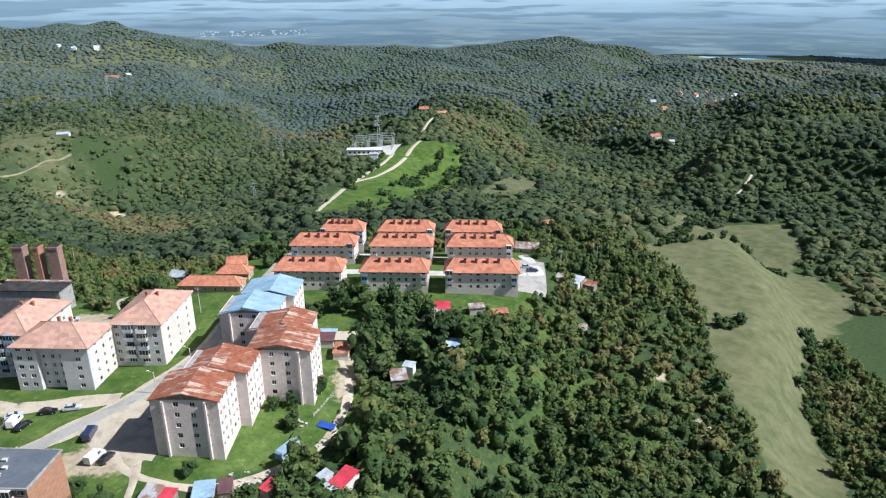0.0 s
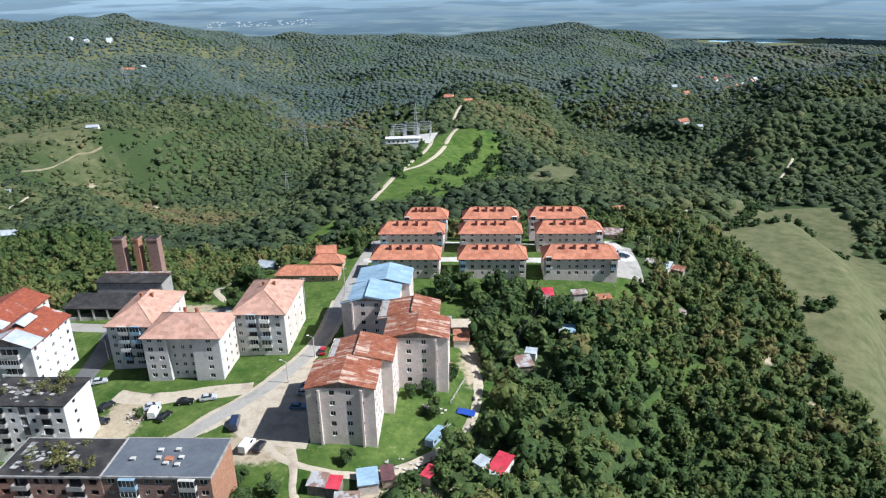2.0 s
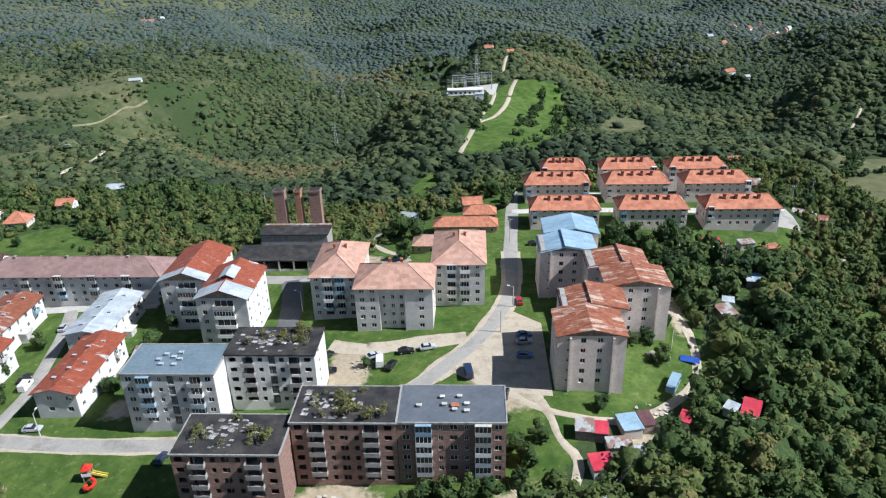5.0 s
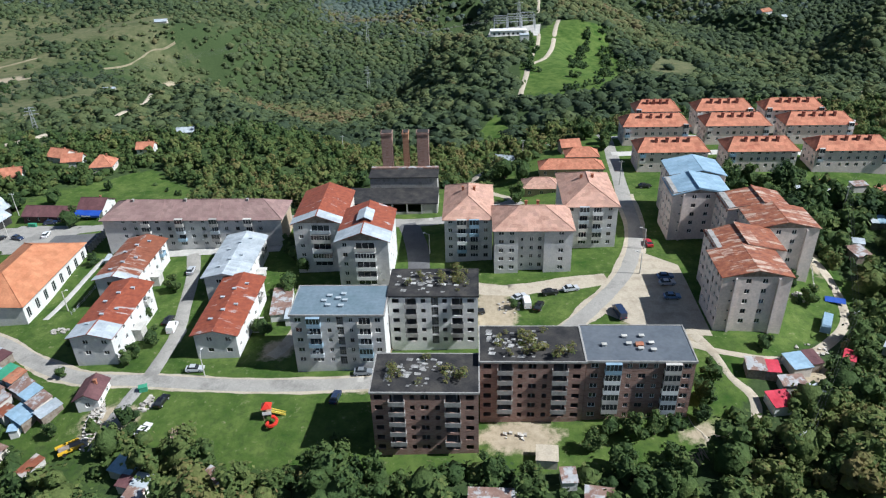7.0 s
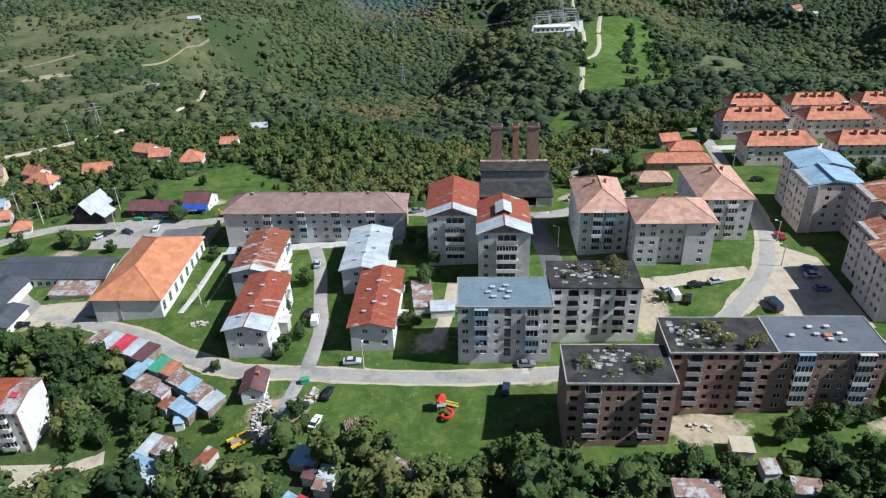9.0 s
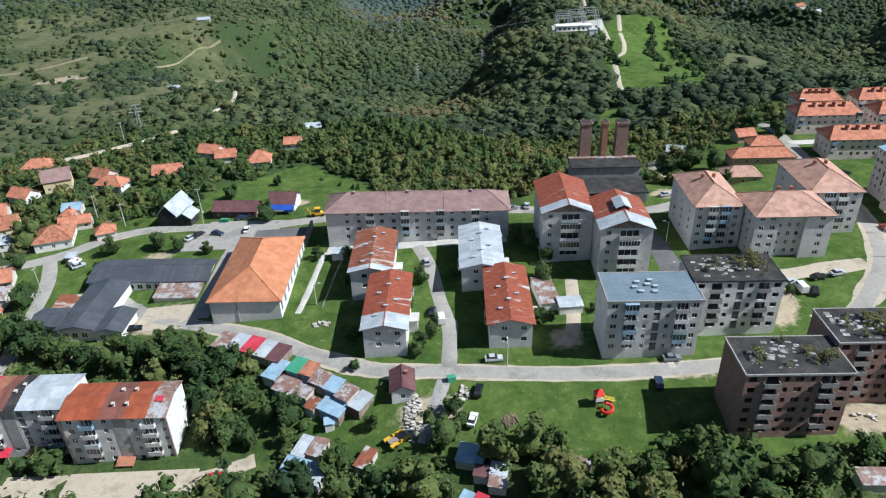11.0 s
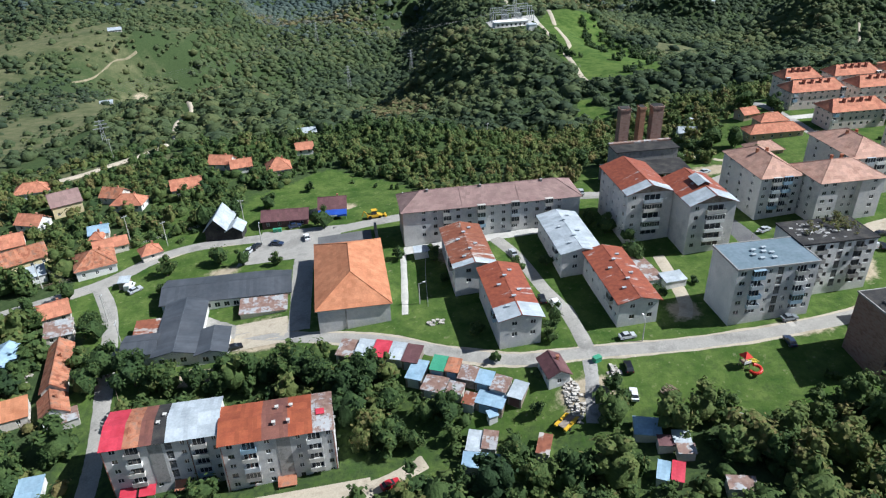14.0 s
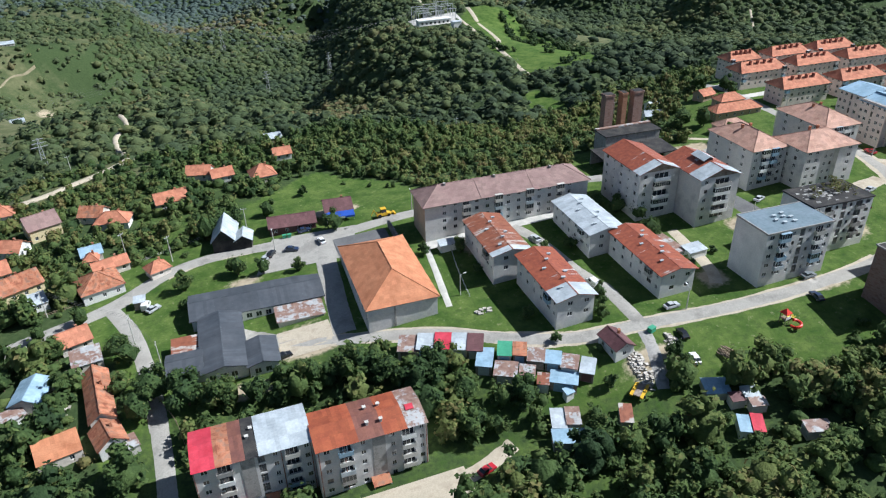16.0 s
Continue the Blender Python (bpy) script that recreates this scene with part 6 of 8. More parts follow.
def pylon(x, y, h, base=3.0, label="grey lattice steel pylon"):
    z = ground_at(x, y)
    root = thing("pylon", x, y, z, 20, label, "pylon")
    for sx, sy in ((-1, -1), (1, -1), (1, 1), (-1, 1)):
        part("leg", Geo().tube((sx * base / 2, sy * base / 2, -1), (sx * 0.3, sy * 0.3, h), 0.13, 0.09, 4), STEEL, root)
    g = Geo()
    for k in range(8):
        a, b = k / 8, (k + 1) / 8
        ra, rb = base / 2 * (1 - a) + 0.3 * a, base / 2 * (1 - b) + 0.3 * b
        for (ax, ay), (bx, by) in (((-1, -1), (1, -1)), ((1, -1), (1, 1)), ((1, 1), (-1, 1)), ((-1, 1), (-1, -1))):
            g.tube((ax * ra, ay * ra, a * h), (bx * rb, by * rb, b * h), 0.06, sides=3)
    part("bracing", g, STEEL, root)
    for k, w in ((0.72, 4.0), (0.84, 3.2), (0.96, 2.4)):
        part("crossarm", Geo().box(-w, -0.15, k * h - 0.12, w, 0.15, k * h + 0.12), STEEL, root)
    return z + h


for x, y, h, b in ((-88, 634, 30, 4), (-272, 962, 30, 5), (-240, 730, 26, 4), (-380, 372, 16, 2.5), (-170, 760, 24, 4), (-620, 1180, 34, 6), (-700, 1330, 34, 6), (-430, 1180, 34, 6)):
    pylon(x, y, h, b)


def wire(points, sag, label="thin sagging overhead wires", radius=0.018):
    g = Geo()
    for a, b in zip(points, points[1:]):
        a, b = Vector(a), Vector(b)
        prev = a
        n = 10
        for k in range(1, n + 1):
            t = k / n
            q = a.lerp(b, t) - Vector((0, 0, sag * 4 * t * (1 - t)))
            g.tube(prev, q, radius, sides=3)
            prev = q
    ob = solid("overhead_wire", g, WIRE, label, "wire", group="overhead wires")
    ob["kind"] = "structure"


for k in range(5):
    wire([(-104 + k * 5, 622, sz + 13), (-300 + k * 9, 470 + k * 9, -12 + k), (-560 + k * 12, 330 + k * 14, -18)], 5, radius=0.03)


def utility_pole(x, y, h=8.5, rz=0, lamp=False, label="grey concrete utility pole with a crossarm"):
    z = ground_at(x, y)
    root = thing("street_lamp" if lamp else "utility_pole", x, y, z, rz, "slim street lamp on a concrete pole" if lamp else label, "street lamp" if lamp else "utility pole")
    part("pole", Geo().tube((0, 0, -1), (0, 0, h), 0.17, 0.10, 8), PALE_CONCRETE, root)
    if lamp:
        part("arm", Geo().tube((0, 0, h - 0.2), (1.3, 0, h + 0.4), 0.05), STEEL, root)
        part("lamp_head", Geo().box(1.1, -0.15, h + 0.33, 1.8, 0.15, h + 0.5), WHITE_FRAME, root)
    else:
        part("crossarm", Geo().box(-0.9, -0.06, h - 0.6, 0.9, 0.06, h - 0.45), STEEL, root)
        for s in (-0.8, 0, 0.8):
            part("insulator", Geo().tube((s, 0, h - 0.45), (s, 0, h - 0.2), 0.06), WHITE_FRAME, root)
    return (x, y, z + h - 0.2)


POLES = [utility_pole(x, y, 9, rz) for x, y, rz in ((-40, 130, 30), (-67, 92, 30), (-12, 196, 20), (34, 258, 10), (-316, 207, 40), (-319, 154, 90), (-326, 168, 80), (-350, 190, 40), (-105, 296, 0), (-188, 300, 0), (-330, 216, 40), (-292, 216, 0), (-355, 300, 30), (-372, 330, 30), (-90, 206, 0), (-78, 214, 0), (52, 280, 0))]
for k in (-0.7, 0, 0.7):
    wire([(-67 + k, 90, 12 + k), (-40 + k, 130, POLES[0][2]), (-12 + k, 196, POLES[2][2]), (34 + k, 258, POLES[3][2])], 0.7)
    wire([(-319, 154 + k, POLES[5][2]), (-326, 168 + k, POLES[6][2]), (-350, 190 + k, POLES[7][2])], 0.4)
for x, y, rz in ((-83, 156, 180), (-140, 172, 180), (-79, 170, 180), (-146, 150, 0), (-240, 152, 0), (-285, 198, 90), (-238, 205, 90), (-190, 120.5, 90), (-120, 124, 90)):
    utility_pole(x, y, 6.5, rz, True)



# ---- vehicles ----
PAINTS = {}


def paint(name, colour):
    if name not in PAINTS:
        m = bpy.data.materials.new(name + "_car_paint")
        m.use_nodes = True
        b = m.node_tree.nodes["Principled BSDF"]
        b.inputs["Base Color"].default_value, b.inputs["Roughness"].default_value = (*colour, 1), 0.28
        b.inputs["Coat Weight"].default_value = 0.6
        PAINTS[name] = m
    return PAINTS[name]


def prism(profile, half, inset=None, top=0.0):
    """A body from its side outline (x, z), drawn in by inset at points above the height top."""
    g = Geo()
    n = len(profile)
    for s in (-1, 1):
        for x, z in profile:
            g.v.append((x, s * (half - (inset or 0) * (1 if z > top else 0)), z))
    g.f.append(tuple(range(n)))
    g.f.append(tuple(range(2 * n - 1, n - 1, -1)))
    for k in range(n):
        j = (k + 1) % n
        g.f.append((j, k, n + k, n + j))
    return g


def car(x, y, rz, colour, label, van=False, long=4.2):
    z = ground_at(x, y) + 0.14
    root = thing("van" if van else "car", x, y, z, rz, label, "van" if van else "car")
    claim(x, y, 2.4, 2.4)
    L, s = long / 2, long / 4.2
    m = paint(*colour)
    if van:
        part("body", prism([(-L, 0.3), (L, 0.3), (L, 0.95), (L - 0.75, 1.15), (L - 1.35, 2.0), (-L, 2.05)], 0.95, 0.1, 1.5), m, root)
        part("windscreen", Geo().slab((L - 0.72, -0.8, 1.2), (L - 0.72, 0.8, 1.2), (L - 1.3, 0.72, 1.95), (L - 1.3, -0.72, 1.95), -0.02), GLASS, root)
        for k in (-1, 1):
            part("side_window", Geo().box(L - 2.3, k * 0.90, 1.2, L - 1.35, k * 0.92 + k * 0.02, 1.75), GLASS, root)
    else:
        part("body", prism([(-L, 0.3), (L, 0.3), (L, 0.7), (L - 0.1, 0.82), (L - 1.15 * s, 0.95), (-L + 0.5, 1.0), (-L, 0.9)], 0.88, 0.05, 0.75), m, root)
        part("cabin", prism([(L - 1.2 * s, 0.93), (L - 1.95 * s, 1.40), (-L + 1.05 * s, 1.42), (-L + 0.35 * s, 0.96)], 0.80, 0.14, 1.2), GLASS, root)
        part("roof_panel", Geo().box(-L + 1.0 * s, -0.64, 1.415, L - 1.9 * s, 0.64, 1.46), m, root)
    for wx in (-L + 0.75, L - 0.8):
        for k in (-1, 1):
            wheel = part("wheel", Geo().tube((wx, k * 0.72, 0.3), (wx, k * 0.92, 0.3), 0.31, sides=12), TYRE, root)
            part("rim", Geo().tube((wx, k * 0.92, 0.3), (wx, k * 0.93, 0.3), 0.18, sides=10), STEEL, wheel)
    for k in (-1, 1):
        part("headlight", Geo().box(L - 0.05, k * 0.66 - 0.15, 0.58, L + 0.015, k * 0.66 + 0.15, 0.72), WHITE_FRAME, root)
        part("tail_light", Geo().box(-L - 0.015, k * 0.66 - 0.14, 0.66, -L + 0.04, k * 0.66 + 0.14, 0.84), RED_SHEET, root)
    return root


SILVER, WHITE_C, BLACK_C, BLUE_C, RED_C, GREY_C, NAVY = ("silver", (0.45, 0.47, 0.5)), ("white", (0.75, 0.75, 0.75)), ("black", (0.012, 0.012, 0.015)), ("blue", (0.10, 0.18, 0.32)), ("red", (0.4, 0.02, 0.03)), ("grey", (0.18, 0.2, 0.22)), ("navy", (0.02, 0.035, 0.08))
for x, y, rz, c, label in ((-193, 122.6, 4, SILVER, "silver estate car parked on the verge"), (-197, 112, 80, BLACK_C, "dark hatchback parked on the grass"), (-198.5, 104.8, 75, WHITE_C, "white saloon parked on the grass"),
                           (-157.5, 111.5, 82, NAVY, "dark blue car on the lawn"), (-152.5, 119.8, 3, GREY_C, "grey car before the grey block"), (-115.5, 146, 30, SILVER, "silver car on the gravel"),
                           (-107.5, 147.6, 10, BLACK_C, "black car on the gravel"), (-102, 149, 15, SILVER, "silver saloon on the gravel"), (-110.8, 142, 70, BLACK_C, "black car beside the white van"),
                           (-77, 153.5, 5, BLUE_C, "blue car in the block's shadow"), (-77.2, 150.3, 5, SILVER, "silver-blue car in the block's shadow"), (-77.5, 144, 0, BLUE_C, "pale blue car in the shadow"),
                           (-77.2, 172.5, 95, RED_C, "red car by the street"), (-208, 144, 85, BLACK_C, "black car on the lane"), (-83, 129, 80, BLACK_C, "black car beside a white van"),
                           (-274.5, 206.5, 10, NAVY, "dark car before the shops"), (-280, 195.5, -20, NAVY, "dark blue car on the forecourt"), (-270.5, 196.5, 100, WHITE_C, "white car on the forecourt"),
                           (-288.5, 193.5, 60, SILVER, "silver car on the forecourt"), (-286.5, 195.5, 60, BLACK_C, "black car on the forecourt"), (-321.5, 182.5, 40, SILVER, "old silver car by the kerb"),
                           (-289.5, 147, 15, BLACK_C, "black car beside the school"), (-210, 167.5, 95, SILVER, "silver car in the lane"), (-136, 159, 20, SILVER, "silver car between the blocks"),
                           (-254, 97.5, 20, RED_C, "red car on the dusty lane"), (-183, 199, 20, GREY_C, "grey car behind the towers"), (-178, 200, 80, SILVER, "silver car behind the towers"), (-128, 147, 60, BLACK_C, "dark car beside the white block"),
                           (-126.5, 141, 10, BLACK_C, "dark car on bare ground"), (-70, 212, 5, BLACK_C, "dark car on the lawn"), (-132, 203, 20, SILVER, "silver car by the boiler house"), (20, 250, 0, SILVER, "silver car beside the terraces"), (22, 246, 10, NAVY, "dark car beside the terraces")):
    car(x, y, rz, c, label)
for x, y, rz, c, label, long in ((-113.8, 143.5, 95, WHITE_C, "white box van on the gravel", 4.8), (-91.5, 138, 100, NAVY, "dark blue minibus on the grass", 5.6), (-86, 129.5, 78, WHITE_C, "white van on the dirt", 4.9), (-205.5, 140.5, 95, WHITE_C, "white van in the lane", 4.6), (-323.5, 184.5, 80, WHITE_C, "small white van by the kerb", 4.2)):
    car(x, y, rz, c, label, True, long)

# a yellow excavator behind the hall and a yellow trailer on the ramp
YELLOW = material("yellow_machine_paint", [(0.55, 0.33, 0.02), (0.65, 0.40, 0.03)], 1, 0.5)


def digger(x, y, rz, label):
    z = ground_at(x, y) + 0.1
    root = thing("digger", x, y, z, rz, label, "digger")
    claim(x, y, 3, 3)
    part("chassis", prism([(-2.6, 0.6), (2.4, 0.6), (2.6, 1.0), (1.0, 1.5), (-2.4, 1.5)], 0.9), YELLOW, root)
    part("cab", prism([(-0.9, 1.5), (0.9, 1.5), (0.7, 2.8), (-0.8, 2.8)], 0.75), GLASS, root)
    part("cab_roof", Geo().box(-1.0, -0.85, 2.8, 0.9, 0.85, 2.95), YELLOW, root)
    part("arm", Geo().tube((2.2, 0, 1.2), (3.6, 0, 0.7), 0.16).tube((-2.3, 0, 1.4), (-3.4, 0, 2.9), 0.15).tube((-3.4, 0, 2.9), (-4.2, 0, 1.0), 0.12), YELLOW, root)
    part("bucket", Geo().box(3.4, -1.1, 0.1, 4.0, 1.1, 0.9), YELLOW, root)
    for wx, r in ((-1.6, 0.65), (1.6, 0.5)):
        for k in (-1, 1):
            part("wheel", Geo().tube((wx, k * 0.75, r), (wx, k * 1.1, r), r, sides=12), TYRE, root)


digger(-248, 204.5, 5, "yellow backhoe digger parked on the street")


def trailer(x, y, rz):
    z = ground_at(x, y) + 0.1
    root = thing("trailer", x, y, z, rz, "yellow farm trailer frame lying in the grass", "trailer")
    claim(x, y, 4, 4)
    for s in (-1, 1):
        part("beam", Geo().box(-2.8, s * 1.2 - 0.35, 0.5, 2.8, s * 1.2 + 0.35, 0.9), YELLOW, root)
        for wx in (-1.6, 1.6):
            part("wheel", Geo().tube((wx, s * 1.6, 0.4), (wx, s * 1.85, 0.4), 0.4, sides=10), TYRE, root)
    part("bed", Geo().box(-2.4, -0.8, 0.7, 2.4, 0.8, 0.8), DARK_FRAME, root)


trailer(-214.5, 102.5, 40)

# ---- playground on the lawn ----
pz = ground_at(-171, 106.6)
PLAY_RED = material("red_plastic", [(0.55, 0.03, 0.02), (0.6, 0.05, 0.03)], 1, 0.4)
PLAY_YELLOW = material("yellow_plastic", [(0.7, 0.55, 0.08), (0.75, 0.6, 0.12)], 1, 0.4)
root = thing("play_tower", -171.5, 107, pz, 10, "wooden play tower with red roof, yellow slide and red tube", "playground")
claim(-171.5, 107, 5, 5)
for sx in (-0.8, 0.8):
    for sy in (-0.8, 0.8):
        part("post", Geo().tube((sx, sy, -0.5), (sx, sy, 3.2), 0.09), BARE_WOOD, root)
part("deck", Geo().box(-0.9, -0.9, 1.4, 0.9, 0.9, 1.5), BARE_WOOD, root)
g = Geo()
for a, b in (((-1.1, -1.1), (1.1, -1.1)), ((1.1, -1.1), (1.1, 1.1)), ((1.1, 1.1), (-1.1, 1.1)), ((-1.1, 1.1), (-1.1, -1.1))):
    g.face((*a, 3.1), (*b, 3.1), (0, 0, 4.3))
part("roof", g, PLAY_RED, root)
part("panel", Geo().box(-0.95, -0.98, 1.5, 0.95, -0.92, 2.3), WHITE_FRAME, root)
part("slide", Geo().slab((0.9, -0.35, 1.55), (0.9, 0.35, 1.55), (3.8, 0.35, 0.25), (3.8, -0.35, 0.25), -0.08).slab((0.9, -0.4, 1.8), (0.9, -0.33, 1.8), (3.8, -0.33, 0.5), (3.8, -0.4, 0.5), 0.3).slab((0.9, 0.33, 1.8), (0.9, 0.4, 1.8), (3.8, 0.4, 0.5), (3.8, 0.33, 0.5), 0.3), PLAY_YELLOW, root)
g = Geo()
prev = None
for k in range(15):
    w = k / 14 * 1.7 * math.pi
    q = (1.0 + 1.1 * math.sin(w), -1.6 - 1.1 * (1 - math.cos(w)), 1.5 - 1.2 * k / 14)
    if prev:
        g.tube(prev, q, 0.38, sides=8)
    prev = q
part("tube_slide", g, PLAY_RED, root)

# ---- small clutter ----
rng = random.Random(9)
for x, y, n, label, mat in ((-190.5, 104.2, 26, "heap of pale logs on the grass", BARE_WOOD), (-148.5, 127, 20, "stack of timber against the wall", BARE_WOOD), (-84, 94.2, 16, "stack of old timber", BARE_WOOD)):
    z = ground_at(x, y)
    root = thing("log_pile", x, y, z, rng.uniform(0, 90), label, "log pile")
    claim(x, y, 3, 3)
    for k in range(n):
        a = rng.uniform(-0.3, 0.3) + 1.2
        cx, cy, h = rng.uniform(-2, 2), rng.uniform(-0.6, 0.6), rng.uniform(0.1, 0.7)
        part("log", Geo().tube((cx - 1.5 * math.cos(a), cy - 1.5 * math.sin(a), h), (cx + 1.5 * math.cos(a), cy + 1.5 * math.sin(a), h + rng.uniform(-0.1, 0.2)), 0.11, sides=6), mat, root)
RUBBLE = material("pale_rubble", [(0.33, 0.30, 0.26), (0.50, 0.47, 0.43)], 0.8, 0.95, 8, 0.3, vary="island", amount=0.5)
for x, y, rx, ry, n, label in ((-211.3, 107.5, 1.8, 6, 150, "long heap of pale building rubble"), (-200.5, 112, 1.5, 2.5, 40, "heap of pale scrap beside the ramp"), (-237, 142, 2.5, 1.2, 30, "heap of stones at the roadside"), (-342, 148, 2, 7, 80, "clutter of timber and stones in a yard"),
                              (-118, 143, 3, 3, 14, "scattered rubble on bare ground"), (-44, 146, 3, 2, 20, "white rubble on grass"), (-50, 126, 5, 2, 16, "scattered slabs on the grass"), (-119, 100, 3, 1.5, 9, "rubble before the gutted block")):
    g = Geo()
    for k in range(n):
        a, r = rng.uniform(0, 6.28), math.sqrt(rng.random())
        px, py, s = x + rx * r * math.cos(a), y + ry * r * math.sin(a), rng.uniform(0.15, 0.45)
        z = ground_at(px, py) + 0.5 * (1 - r) - 0.1
        g.slab((px - s, py - s * 0.7, z + s), (px + s * 0.8, py - s, z + s * 0.8), (px + s, py + s * 0.7, z + s * rng.uniform(0.7, 1.2)), (px - s * 0.9, py + s * 0.8, z + s * 1.1), s * 1.2)
    solid("rubble_heap", g, RUBBLE, label, "rubble", kind="stuff")
tank = solid("waste_container", Geo().box(-0.9, -0.6, 0, 0.9, 0.6, 1.2).box(-1.0, -0.7, 1.2, 1.0, 0.7, 1.35), GREEN_SHEET, "green waste container at the roadside", "container", at=pose(-203, 116.2, ground_at(-203, 116.2), 0, 0, 20))
for x, y in ((-279.5, 205), (-281, 205.2)):
    solid("waste_container", Geo().box(-0.6, -0.5, 0, 0.6, 0.5, 1.1).box(-0.65, -0.55, 1.1, 0.65, 0.55, 1.25), GREEN_SHEET, "green waste container by the shops", "container", at=pose(x, y, ground_at(x, y)))
root = thing("caravan", -43, 135, ground_at(-43, 135), 62, "pale blue caravan body standing in the grass", "caravan")
part("body", prism([(-3.2, 0.5), (3.2, 0.5), (3.2, 2.2), (2.8, 2.6), (-2.8, 2.6), (-3.2, 2.2)], 1.1, 0.1, 2.0), BLUE_SHEET, root)
for k in (-2, 0, 2):
    part("window", Geo().box(k - 0.5, -1.13, 1.3, k + 0.5, -1.08, 1.9), GLASS, root)
solid("tarpaulin", Geo().slab((-2.4, -0.9, 0.6), (2.4, -0.9, 0.7), (2.2, 0.9, 1.1), (-2.4, 0.9, 1.0), 0.1), DEEP_BLUE, "blue tarpaulin spread over a heap", "tarpaulin", at=pose(-36, 146, ground_at(-36, 146), 4, 0, -20))


# ---- fences ----
def fence(pts, label, h=1.1, mat=None, gap=2.4):
    c = smooth_line(pts, gap)
    z = land(c[:, 0], c[:, 1])
    root = thing("fence", c[0][0], c[0][1], float(z[0]), 0, label, "fence")
    for (x, y), h0 in zip(c, z):
        part("post", Geo().box(-0.06, -0.06, -0.4, 0.06, 0.06, h + 0.1), mat or BARE_WOOD, root, at=pose(x - c[0][0], y - c[0][1], float(h0 - z[0])))
    g = Geo()
    for k in range(len(c) - 1):
        for q in (0.3, 0.75):
            a = Vector((c[k][0] - c[0][0], c[k][1] - c[0][1], z[k] - z[0] + h * q))
            b = Vector((c[k + 1][0] - c[0][0], c[k + 1][1] - c[0][1], z[k + 1] - z[0] + h * q))
            g.tube(a, b, 0.05, sides=4)
    part("rail", g, mat or BARE_WOOD, root)


fence([(-238, 150), (-236.5, 165), (-235, 174)], "grey wire fence beside the small blocks", mat=STEEL)
fence([(-332, 208), (-318, 214), (-304, 219)], "concrete garden fence along the street", mat=PALE_CONCRETE)
fence([(-352, 190), (-340, 194), (-330, 196)], "garden fence before the corner house")
fence([(-323, 150), (-316, 134), (-314, 122)], "weathered fence beside the lane")
fence([(-36.4, 160), (-38.4, 154), (-40, 149)], "pale low wall fence by the pink block", mat=PALE_CONCRETE)
fence([(-67.4, 96), (-73.3, 96.6), (-74.3, 93), (-72, 86)], "weathered timber paddock fence")
for k in range(9):
    y = 183 + k * 1.6
    part_z = ground_at(-248, y)
    solid("concrete_post", Geo().box(-0.4, -0.25, -0.5, 0.4, 0.25, 2.6), CONCRETE, "row of weathered concrete frames beside the yard", "post", at=pose(-248.5, y, part_z), group="concrete frames")

# ---- far plain and lake ----
LAKE = material("lake_water", [(0.24, 0.38, 0.44), (0.28, 0.42, 0.47)], 200, 0.6)



